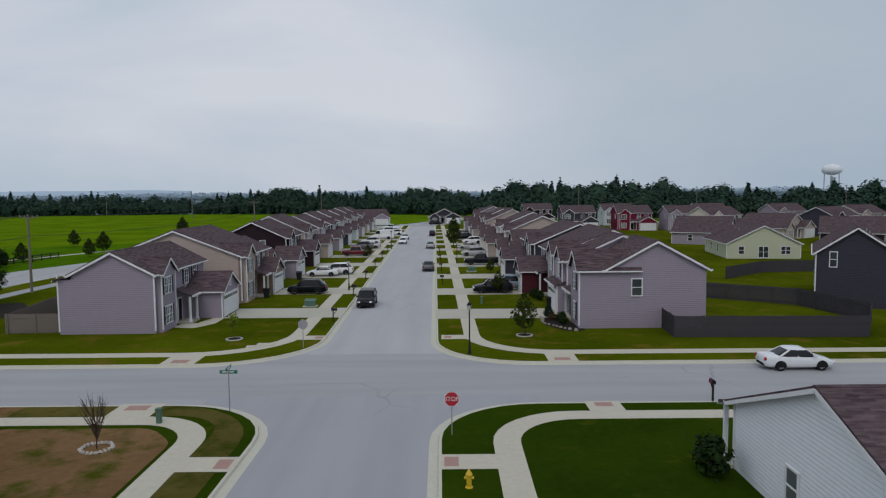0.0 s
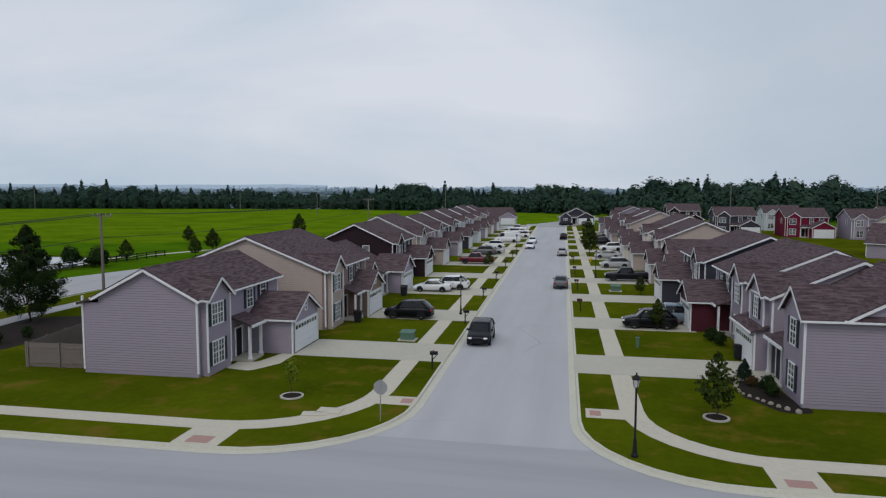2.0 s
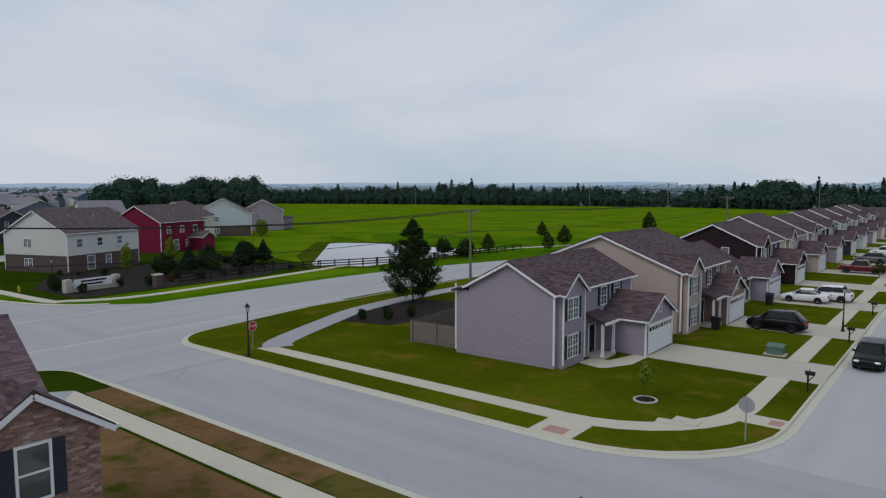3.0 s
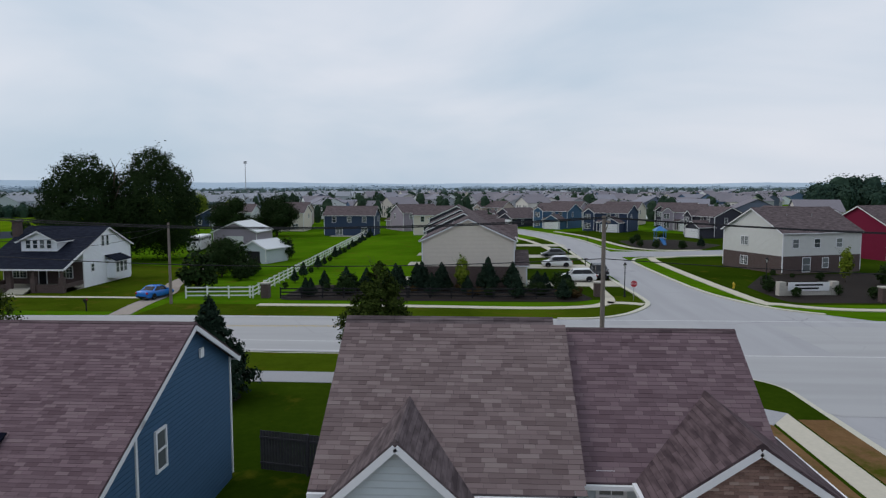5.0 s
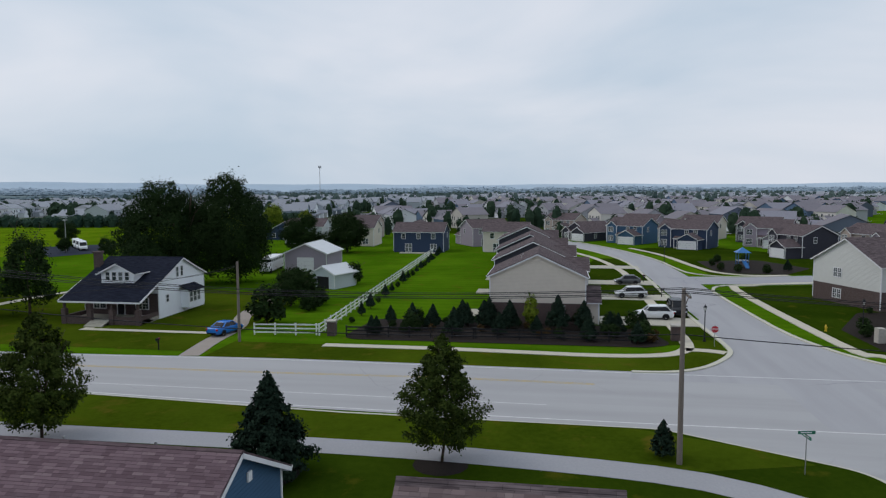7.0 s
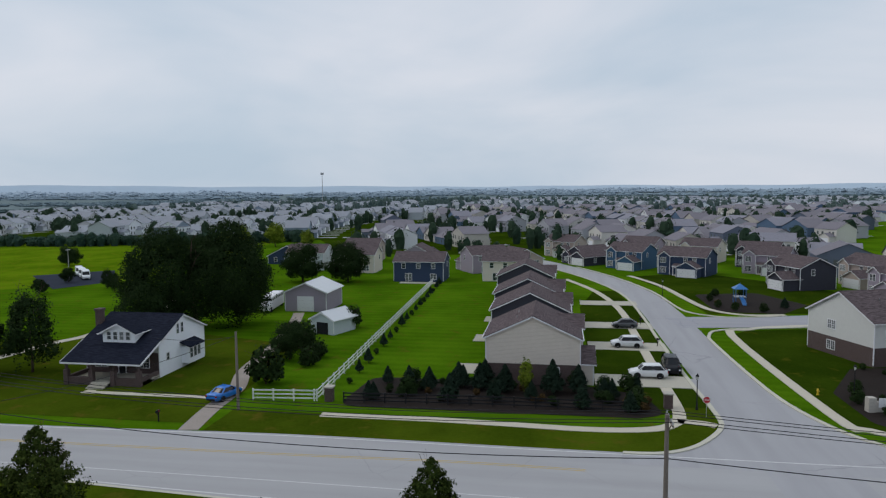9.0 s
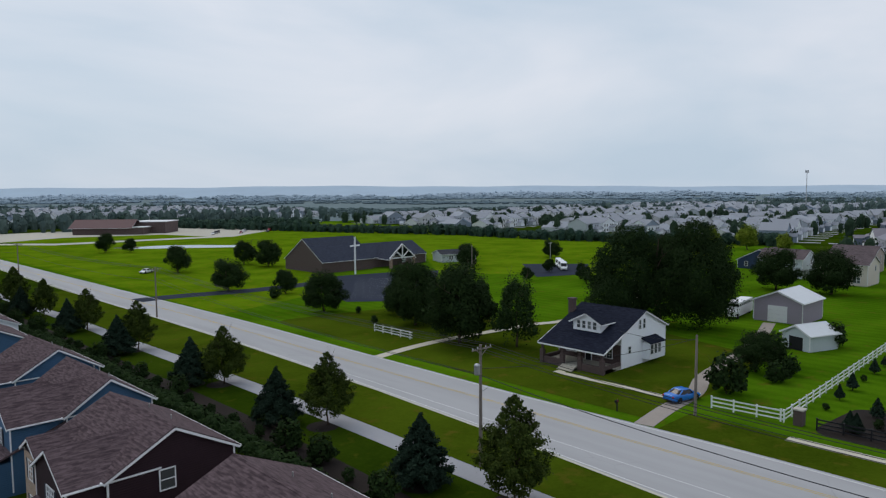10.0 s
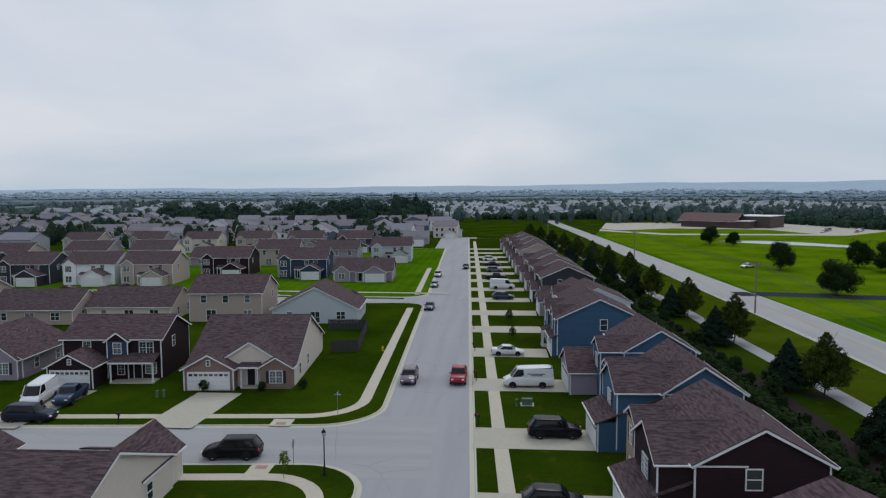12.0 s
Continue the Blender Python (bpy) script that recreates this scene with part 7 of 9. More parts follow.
def suburb(name, spots, label, seed, far=False):
    """Many small gabled houses with windows, garages and drives, too far off to tell apart."""
    r = random.Random(seed)
    V, Fc, Mi = [], [], []

    def add(pts, faces, mi):
        o = len(V)
        V.extend(pts)
        Fc.extend([tuple(o + i for i in f) for f in faces])
        Mi.extend([mi] * len(faces))

    for x, y, rz in spots:
        w, d = r.uniform(11.5, 15.5), r.uniform(10, 13)
        two = r.random() < 0.62
        H, k = (5.8 if two else 3.0), r.uniform(0.4, 0.52)
        wall, roof = r.choice((0, 1, 1, 2, 2, 3, 3, 4, 5)), r.choice((6, 6, 7))
        c, s = math.cos(rz), math.sin(rz)

        def T(p):
            return (x + p[0] * c - p[1] * s, y + p[0] * s + p[1] * c, p[2])

        def block_(x0, x1, y0, y1, H, axis):
            hx, hy, mx, my = (x1 - x0) / 2, (y1 - y0) / 2, (x0 + x1) / 2, (y0 + y1) / 2
            if axis == "x":
                rise = k * hy
                e = [(x0, y0, 0), (x1, y0, 0), (x1, y1, 0), (x0, y1, 0), (x0, y0, H), (x1, y0, H), (x1, y1, H), (x0, y1, H), (x0, my, H + rise), (x1, my, H + rise)]
                add([T(p) for p in e], [(0, 1, 5, 4), (2, 3, 7, 6), (1, 2, 6, 9, 5), (3, 0, 4, 8, 7)], wall)
                o = 0.35
                z = H - o * k + 0.12
                e = [(x0 - o, y0 - o, z), (x1 + o, y0 - o, z), (x1 + o, my, H + rise + 0.12), (x0 - o, my, H + rise + 0.12), (x1 + o, y1 + o, z), (x0 - o, y1 + o, z)]
            else:
                rise = k * hx
                e = [(x0, y0, 0), (x1, y0, 0), (x1, y1, 0), (x0, y1, 0), (x0, y0, H), (x1, y0, H), (x1, y1, H), (x0, y1, H), (mx, y0, H + rise), (mx, y1, H + rise)]
                add([T(p) for p in e], [(0, 1, 5, 8, 4), (2, 3, 7, 9, 6), (1, 2, 6, 5), (3, 0, 4, 7)], wall)
                o = 0.35
                z = H - o * k + 0.12
                e = [(x1 + o, y0 - o, z), (x1 + o, y1 + o, z), (mx, y1 + o, H + rise + 0.12), (mx, y0 - o, H + rise + 0.12), (x0 - o, y1 + o, z), (x0 - o, y0 - o, z)]
            add([T(p) for p in e], [(0, 1, 2, 3), (3, 2, 4, 5)], roof)

        block_(-w / 2, w / 2, 0, d, H, r.choice(("x", "x", "y")))
        block_(0.0, 5.6, -3.4, 0.4, 2.8, "y")
        for zz in ((1.4, 4.1) if two else (1.4,)):
            for fx in (-0.34, -0.12, 0.2, 0.36):
                for yy, sg in ((-0.05, 1), (d + 0.05, -1)):
                    if yy < 0 and zz < 2 and fx > 0:
                        continue
                    cx = fx * w
                    add([T((cx - 0.5, yy, zz - 0.7)), T((cx + 0.5, yy, zz - 0.7)), T((cx + 0.5, yy, zz + 0.7)), T((cx - 0.5, yy, zz + 0.7))], [(0, 1, 2, 3)], 8)
        add([T((0.6, -3.46, 0.05)), T((5.0, -3.46, 0.05)), T((5.0, -3.46, 2.2)), T((0.6, -3.46, 2.2))], [(0, 1, 2, 3)], 3)
        add([T((0.4, -13, 0.03)), T((5.2, -13, 0.03)), T((5.2, -3.4, 0.03)), T((0.4, -3.4, 0.03))], [(0, 1, 2, 3)], 9)
    me = bpy.data.meshes.new(name)
    me.from_pydata(V, [], Fc)
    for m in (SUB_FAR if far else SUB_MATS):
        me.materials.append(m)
    me.polygons.foreach_set("material_index", Mi)
    return tagged(new(name, me), label, "houses", kind="stuff")


def estate(x0, x1, y0, y1, turn, seed, keep=lambda x, y: True):
    """Plots on gently bent streets, two rows back to back."""
    r = random.Random(seed)
    out = []
    cx, cy = (x0 + x1) / 2, (y0 + y1) / 2
    c, s = math.cos(turn), math.sin(turn)
    half = max(x1 - x0, y1 - y0) * 0.75
    v = -half
    row = 0
    while v < half:
        u = -half
        while u < half:
            bend = 14 * math.sin(u / 90 + row)
            px, py = cx + u * c - (v + bend) * s, cy + u * s + (v + bend) * c
            if x0 < px < x1 and y0 < py < y1 and keep(px, py) and r.random() < 0.9:
                rz = turn + (0 if row % 2 == 0 else math.pi) + math.atan(14 / 90 * math.cos(u / 90 + row)) * 1.0
                out.append((px, py, rz))
            u += r.uniform(16, 19)
        v += 26 if row % 2 == 0 else 36
        row += 1
    return out


west = estate(-720, -258, -75, 330, 0.35, 1, lambda x, y: y < 0.52 * -x - 25 and not (x > -285 and -40 < y < 35))
west += estate(-262, -196, 84, 120, 1.3, 7)
suburb("houses", west, "crowded estate of gabled houses in the distance", 1)
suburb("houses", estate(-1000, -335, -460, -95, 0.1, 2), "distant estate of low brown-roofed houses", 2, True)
suburb("houses", estate(10, 400, -470, -262, 0.06, 3, lambda x, y: not (y < -440 and x < 200)), "estate of gabled houses in the distance", 3)
suburb("houses", estate(165, 400, -250, 215, 0.06, 4), "estate of gabled houses in the distance", 4)
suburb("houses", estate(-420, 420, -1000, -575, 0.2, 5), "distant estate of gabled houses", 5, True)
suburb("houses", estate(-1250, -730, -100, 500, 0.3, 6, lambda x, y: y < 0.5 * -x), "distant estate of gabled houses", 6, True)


def scatter_trees(name, boxes, label, seed, mat, per=36, size=1.25, tall=(3.5, 8.5)):
    r = np.random.RandomState(seed)
    C, Nn, S_, hearts = [], [], [], []
    for x0, x1, y0, y1, n, keep in boxes:
        for i in range(n):
            x, y = r.uniform(x0, x1), r.uniform(y0, y1)
            if not keep(x, y):
                continue
            h = r.uniform(*tall)
            u = r.normal(size=(per, 3))
            u /= np.linalg.norm(u, axis=1)[:, None]
            w = h * r.uniform(0.28, 0.4)
            hearts.append((x, y, h, w * 0.95))
            C.append(np.stack([x + u[:, 0] * w, y + u[:, 1] * w, h * 0.55 + u[:, 2] * h * 0.44], 1))
            Nn.append(u), S_.append(size * (0.6 + 0.8 * r.rand(per)))
    me = quads_mesh(name, np.concatenate(C), np.concatenate(Nn) + 0.3 * r.normal(size=(sum(map(len, C)), 3)), np.concatenate(S_), M[mat], r)
    fill_hearts(me, hearts, r)
    return tagged(new(name, me), label, "trees", kind="stuff")


def anywhere(x, y):
    return True


scatter_trees("garden_trees", [(-620, -240, -60, 300, 420, lambda x, y: y < 0.5 * -x - 20), (-620, -335, -460, -95, 330, anywhere), (30, 400, -470, -250, 520, anywhere), (165, 400, -250, 215, 260, anywhere)],
              "dark garden trees among the houses", 8, "wood_mid", 40, 1.0, (5, 10.5))
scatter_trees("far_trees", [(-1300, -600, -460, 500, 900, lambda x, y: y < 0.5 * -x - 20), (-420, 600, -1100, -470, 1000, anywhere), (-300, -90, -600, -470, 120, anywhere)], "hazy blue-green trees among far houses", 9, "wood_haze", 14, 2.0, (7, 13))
# planting in the bed before the tan houses and behind the row
for i in range(46):
    x, y = TREE_RND.uniform(-95, -85), TREE_RND.uniform(-1.5, 31)
    tree(TREE_RND.choice(("bush", "bush", "shrub", "spruce_small", "bush", "bush_red")), x, y, TREE_RND.uniform(0.6, 1.0))
for i in range(26):
    tree(TREE_RND.choice(("bush", "shrub", "bush")), TREE_RND.uniform(-109, -86), TREE_RND.uniform(56, 90), TREE_RND.uniform(0.5, 0.95))
for i in range(34):
    tree(TREE_RND.choice(("bush", "shrub", "bush")), -43.0 + TREE_RND.uniform(-0.7, 0.7) + max(0, -40 - (-20 - i * 5)) * 0.035, -20 - i * 5, TREE_RND.uniform(0.9, 1.3), group="hedge behind the back gardens")


# ---- west of the main road: houses ----
WEST_GROUP = "houses west of the main road"
for i, (x, fy, w) in enumerate([(-100.3, 24.3, "cream_siding"), (-119.6, 23.2, "slate_siding"), (-136.0, 22.2, "slate_siding"), (-160.0, 20.6, "slate_siding")]):
    house(x, fy, 180, W=11.2, D=11.6, wall=w, roof="shingle_grey", pitch=0.46, H=5.9, garage=(-4.9, 0.5, 1.6, True), gables=[(1.6, 5.2, 0.5, 5.9)], porch=(0.7, 2.4, 1.3), lower="brick_dark" if i == 0 else None,
          front=[(3.4, 4.4, 1.5, 1.4), (3.4, 1.5, 1.5, 1.4), (-2, 4.6, 0.95, 1.2)], left=[(3.0, 1.6, 0.9, 1.3)], right=[(6, 4.2, 0.9, 1.3)], rear=[(-3, 4.4, 0.95, 1.3), (1, 4.4, 0.95, 1.3), (3, 1.4, 1.7, 1.9)],
          label=words(w, 2, " and brick base" if i == 0 else " beside the garden"), detail=2 if i == 0 else 1, z=0.0, group=WEST_GROUP)
    polygon_sheet("pavement_west_drive", [(x - 0.5, 26.2), (x + 4.8, 26.2), (x + 4.8, 37.9), (x - 0.5, 37.9)], 0.06, M["drive"], "pale concrete driveway", "driveway", 0.06)
    polygon_sheet("pavement_patio", [(x - 3.5, 8.2), (x + 1.5, 8.2), (x + 1.5, 12.6), (x - 3.5, 12.6)], 0.06, M["drive"], "pale concrete patio", "patio", 0.06)
POND_ROW = [(-115.0, 61.1, "ivory_siding", "ivory two-storey house with a dark brick lower storey", 12.7, 14.0, "brick_dark"), (-134.0, 86.6, "red_siding", "barn-red two-storey house beside the pond", 12.0, 13.0, None),
            (-148.5, 103.0, "cream_siding", "cream two-storey house beside the pond", 13.0, 12.0, None), (-159.8, 123.0, "pale_siding", "pale blue-grey two-storey house beside the pond", 14.6, 12.0, "brick_dark"),
            (-172.0, 145.0, "grey_siding", "lavender-grey two-storey house at the meadow", 11.5, 12.0, None)]
TURNS = (19.3, 19.3, 46, 54, 54)
for i, (x, y, w, text, W, D, low) in enumerate(POND_ROW):
    hp = house(x, y, TURNS[i], W=W, D=D, wall=w, roof="shingle_grey", pitch=0.52, H=6.0, axis="y", lower=low, front=[(-1.5, 4.4, 1.5, 1.2), (-1.5, 1.4, 1.5, 1.2)],
               right=[(2.2, 4.4, 1.0, 1.2), (6, 4.4, 1.0, 1.2), (10, 4.4, 1.0, 1.2), (4.2, 1.3, 1.3, 2.0), (7.6, 1.5, 1.0, 1.4), (11, 1.5, 1.5, 1.4)], left=[(4, 4.3, 1, 1.3)], shut=False,
               label=text, z=0.0, group=WEST_GROUP, detail=2 if i < 2 else 1)
    if i in (1, 4):
        add_wing(hp, W / 2 - 0.1, W / 2 + 3.2, D - 5.0, D - 1.0, 2.7, 1.0, "x", w, "shingle_grey", ends=(False, True))
for kind, w, x, y, rz in [                          ("two", "navy_siding", -196, -14.5, -90), ("two", "pale_siding", -218, -54, -90), ("two", "cream_siding", -213, -37, -90), ("ranch", "navy_siding", -236, -66, -90), ("two", "cream_siding", -199, 8, -90), ("two", "grey_siding", -216, -2, -60), ("ranch", "tan_siding", -232, 6, -60),
                          ("ranch", "slate_siding", -233, 27, 40), ("two", "blue_siding", -222, 41, 55), ("two", "navy_siding", -207, 55, 60), ("two", "slate_siding", -186, 75, 20), ("two", "tan_siding", -190, 93, 20), ("two", "grey_siding", -171, 92, 20), ("two", "cream_siding", -176, 110, 20), ("two", "navy_siding", -183, 128, 20),
                          ("two", "grey_siding", -250, 48, 60), ("two", "cream_siding", -242, 66, 60), ("two", "slate_siding", -228, 80, 60), ("two", "grey_siding", -212, 78, 60), ("two", "tan_siding", -258, 22, 60), ("ranch", "grey_siding", -245, -25, -90), ("two", "tan_siding", -244, -44, -90)]:
    f = two_storey if kind == "two" else ranch
    hh = f(x, y, rz, w, back=True, W=13.2 if w == "navy_siding" else 11.8, roof="shingle_grey", detail=1, label=words(w, 2 if kind == "two" else 1), z=0.0)
    hh["group"] = WEST_GROUP
polygon_sheet("pavement_blue_patio", [(-186, -19), (-183, -19), (-183, -9), (-186, -9)], 0.05, M["drive"], "pale concrete patio", "patio", 0.05)

# the white bungalow
wb = house(-91.2, -34.8, 90, W=10.4, D=11.6, storeys=1, wall="white_siding", roof="shingle_navy", pitch=0.44, H=4.75, right=[(4.6, 5.6, 0.55, 1.3), (5.7, 5.6, 0.55, 1.3), (2.0, 2.4, 0.6, 0.9), (6.4, 2.3, 0.9, 1.4), (7.5, 2.3, 0.9, 1.4), (10, 2.2, 0.8, 1.2)],
           label="white clapboard bungalow with a dark slate roof and brick porch", z=0.0, group=WEST_GROUP, shut=False, vents=False)
bm, tb = bmesh.new(), bmesh.new()
slab(bm, [(-5.55, -4.6, 2.95), (5.55, -4.6, 2.95), (5.55, 0.02, 4.93), (-5.55, 0.02, 4.93)], 0.16)
part("porch_roof", bm, M["shingle_navy"], wb, "dark slate porch roof", uv=True)
for xx in (-5.57, 5.57):
    beam(tb, (xx, -4.6, 2.83), (xx, 0, 4.8), 0.06, 0.24)
beam(tb, (-5.55, -4.64, 2.8), (5.55, -4.64, 2.8), 0.06, 0.2)
part("trim", tb, M["white"], wb)
bm = bmesh.new()
box(bm, -5.16, 5.16, -0.08, 0.1, 0, 3.3)
part("brick_facing", bm, M["brick_dark"], wb, "dark red-brown brick wall behind the porch", uv=True)
front_door(wb, 0.0, -0.14, 0.5)
for xx in (-3.0, 3.0):
    window(wb, pose(xx, -0.13, 2.0), 1.7, 1.4, False)
for k_ in (-1, 1):
    bm = bmesh.new()
    box(bm, min(k_ * 5.2, k_ * 1.3), max(k_ * 5.2, k_ * 1.3), -4.3, -4.0, 0, 1.0)
    part("porch_wall", bm, M["brick_dark"], wb, "dark brick porch parapet", uv=True)
    bm = bmesh.new()
    box(bm, k_ * 5.05 - 0.15, k_ * 5.05 + 0.15, -4.0, 0, 0, 1.0)
    part("porch_wall", bm, M["brick_dark"], wb, "dark brick porch parapet", uv=True)
bm = bmesh.new()
box(bm, -5.2, 5.2, -4.0, 0.05, 0, 0.5)
part("porch_floor", bm, M["drive"], wb)
for xx in (-5.0, -1.5, 1.5, 5.0):
    bm = bmesh.new()
    box(bm, xx - 0.3, xx + 0.3, -4.45, -3.9, 0, 1.9), box(bm, xx - 0.14, xx + 0.14, -4.3, -4.05, 1.9, 2.9)
    part("porch_pier", bm, M["brick_dark"], wb, uv=True)
bm = bmesh.new()
for i in range(4):
    box(bm, -1.2, 1.2, -4.5 - 0.35 * (i + 1), -4.4, 0, 0.5 - 0.125 * i)
part("steps", bm, M["drive"], wb, "pale concrete porch steps")
bm, rb, tb = bmesh.new(), bmesh.new(), bmesh.new()
gable_body(bm, -2.3, 2.3, -0.6, 5, 4.4, 6.0, 1.15, "y")
gable_roof(rb, tb, -2.3, 2.3, -0.6, 5.2, 6.0, 1.15, "y", oh=0.45, ends=(True, False))
part("dormer", bm, M["white_siding"], wb, "white gabled dormer")
part("dormer_roof", rb, M["shingle_navy"], wb, uv=True)
part("trim", tb, M["white"], wb)
for xx in (-1.35, -0.45, 0.45, 1.35):
    window(wb, pose(xx, -0.64, 5.55), 0.55, 1.0, False, False)
bm = bmesh.new()
box(bm, -5.9, -5.1, 3.0, 3.9, 0, 8.3), box(bm, -6.0, -5.0, 2.9, 4.0, 8.1, 8.35)
part("chimney", bm, M["brick_dark"], wb, "dark brick chimney", uv=True)
bm = bmesh.new()
box(bm, 5.2, 6.3, 5.4, 8.6, 0.6, 3.0)
part("bay", bm, M["white_siding"], wb)
bm = bmesh.new()
slab(bm, [(6.8, 5.0, 3.0), (6.8, 9.0, 3.0), (5.1, 9.0, 3.7), (5.1, 5.0, 3.7)], 0.12)
part("bay_roof", bm, M["shingle_navy"], wb, uv=True)
for yy in (6.0, 7.0, 8.0):
    window(wb, pose(6.34, yy, 2.0, 0, 0, 90), 0.75, 1.3, False, False)
polygon_sheet("pavement_white_house_path", [(-85, -35.4), (-83.6, -35.4), (-83.6, -18), (-84.6, -18), (-84.6, -34.2), (-85, -34.2)], 0.03, M["walk"], "pale concrete garden path", "path", 0.03)
gravel = rough_mat("gravel_track", (0.32, 0.28, 0.25), 0.95, 7, 0.5, 0.25, bump_k=0.5)
strip("pavement_gravel_track", smooth_line([(-73.5, -15.6), (-80, -16.6), (-88, -17.4), (-96, -20), (-110, -22), (-125, -25), (-139, -29)]), 2.1, 0.012, gravel, "gravel drive beside the white house", 0.02, "drive")
strip("pavement_gravel_track_south", smooth_line([(-70.5, -58.5), (-85, -60.5), (-107, -58.7), (-117, -57), (-150, -62), (-175, -80)]), 1.8, 0.012, M["walk"], "pale track to the church grounds", 0.02, "drive")

# barn and shed
metal_roof = rough_mat("white_metal_roofing", (0.62, 0.64, 0.66), 0.4, 2, 0.3, 0.06, metal=0.2)
M["metal_roof"] = metal_roof
barn = house(-140.5, -28.2, 90, W=8.6, D=10, storeys=1, wall="grey_siding", roof="metal_roof", pitch=0.42, H=3.9, axis="y", garage=None, label="grey pole barn with a white metal roof", name="barn", z=0.0, vents=False, group="outbuildings", detail=1)
garage_door(barn, 0, -0.06, 3.2, 2.9, False)
shed = house(-120.2, -17.6, 70, W=4.8, D=6.0, storeys=1, wall="pale_siding", roof="metal_roof", pitch=0.5, H=2.5, axis="y", label="small pale garage with a pale metal roof", name="shed", z=0.0, vents=False, group="outbuildings", detail=1)
# solid dark plate stands for the shade inside the open doorway
bm = bmesh.new()
box(bm, -1.2, 1.2, -0.04, 0.1, 0.0, 2.0)
part("door", bm, M["dark"], shed, "dark plate painted as the shade inside an open garage doorway")

# ---- the church, its lots and cross ----
ch = house(-149, -157, 181, W=40, D=15, storeys=1, wall="brick_dark", roof="shingle_slate", pitch=0.52, H=3.3, label="brick church with wide dark grey roofs and a truss porch", name="church", z=0.0, group="church grounds", vents=False, detail=1, shut=False,
           front=[(-8, 1.7, 1.5, 1.6), (-12, 1.7, 1.5, 1.6), (10, 1.7, 1.5, 1.6), (14, 1.7, 1.5, 1.6)])
for args in ((-24, -5, -2, 19, 3.4, 6.6, "x"),):
    add_wing(ch, *args, "brick_dark", "shingle_slate")
bm, rb, tb = bmesh.new(), bmesh.new(), bmesh.new()
gable_roof(rb, tb, -1, 9, -6, 4, 3.2, 4.4, "y", oh=0.6, ends=(True, False))
part("porch_roof", rb, M["shingle_slate"], ch, uv=True)
part("trim", tb, M["white"], ch)
bm = bmesh.new()
for a, b in (((-1, 3.2), (9, 3.2)), ((4, 3.2), (4, 7.2)), ((4, 3.3), (1.5, 5.3)), ((4, 3.3), (6.5, 5.3)), ((-1.4, 3.2), (4, 7.6)), ((9.4, 3.2), (4, 7.6))):
    beam(bm, (a[0], -6.3, a[1]), (b[0], -6.3, b[1]), 0.3, 0.34)
part("truss", bm, M["white"], ch, "white timber gable truss")
for xx in (-0.8, 8.8):
    bm = bmesh.new()
    box(bm, xx - 0.4, xx + 0.4, -6.6, -5.8, 0, 3.2)
    part("porch_pier", bm, M["brick"], ch, uv=True)
cr = thing("cross", pose(-131.3, -146.6, 0, 0, 0, 200), "tall white steel cross on the church lawn", "cross")
for nm, b6 in (("post", (-0.22, 0.22, -0.18, 0.18, -0.05, 11.2)), ("crossbar", (-2.3, 2.3, -0.16, 0.16, 8.3, 8.75))):
    bm = bmesh.new()
    box(bm, *b6)
    part(nm, bm, M["white"], cr)
polygon_sheet("road_church_lot", [(-99, -105), (-107, -98), (-131, -111), (-155, -135.5), (-146, -141), (-126, -146), (-116, -146), (-103, -120)], 0.02, M["lot"], "dark asphalt church parking lot", "parking lot")
for i in range(14):
    t = i / 13
    x, y = -103 - 22 * t, -110 - 27 * t
    polygon_sheet("road_stall_line", [(x, y), (x + 0.2, y - 0.15), (x - 8, y + 8.6), (x - 8.2, y + 8.75)], 0.028, paint, "white painted stall line", "road marking")
polygon_sheet("road_rear_lot", [(-163, -103), (-178, -96.5), (-202, -113), (-187, -129)], 0.02, M["lot"], "dark asphalt rear parking lot", "parking lot")
strip("road_church_drive", smooth_line([(-66, -141), (-76, -141), (-95, -137), (-120, -138), (-128, -138)]), 6.5, 0.016, M["lot"], "dark asphalt church driveway", 0.02)
house(-178, -150, 160, W=13, D=8, storeys=1, wall="pale_siding", roof="shingle_dark", pitch=0.3, label="small pale outbuilding beside the church", name="outbuilding", z=0.0, group="church grounds", vents=False, detail=1, front=[(-3, 1.6, 1.5, 1.3), (3, 1.6, 1.5, 1.3)])

# ---- the school ----
sc = thing("school", pose(-149, -420, 0, 0, 0, 140), "long low school with a rust-red roof", "school")
bm, r1, r2, w1 = bmesh.new(), bmesh.new(), bmesh.new(), bmesh.new()
box(bm, -24, 18, 0, 16, 0, 4.2), box(bm, 6, 27, 12, 36, 0, 7)
part("wall", bm, M["brick_dark"], sc, uv=True)
gable_roof(r1, w1, -25, 11, -1, 17, 4.2, 4.6, "x", oh=0.8)
part("roof", r1, rough_mat("rust_red_metal_roof", (0.115, 0.062, 0.066), 0.6, 3, 0.2, 0.1), sc, "rust-red pitched roof")
part("trim", w1, M["white"], sc)
box(r2, 5.5, 27.5, 11.5, 36.5, 7, 7.4), box(r2, 11, 19, -0.6, 12, 4.2, 4.6)
part("flat_roof", r2, M["white"], sc, "pale flat roof")
polygon_sheet("road_school_lot", [(-60, -400), (-100, -350), (-190, -345), (-250, -400), (-240, -480), (-120, -520), (-70, -480)], -0.004, M["drive"], "pale concrete school parking lot", "parking lot")
polygon_sheet("ground_school_lawn", [(-80, -390), (-105, -362), (-180, -358), (-170, -398), (-120, -412)], 0.004, M["field"], "green island lawn at the school", "lawn")
wtow = thing("water_tower", pose(386, 690, -5), "white water tower above the trees", "water tower")
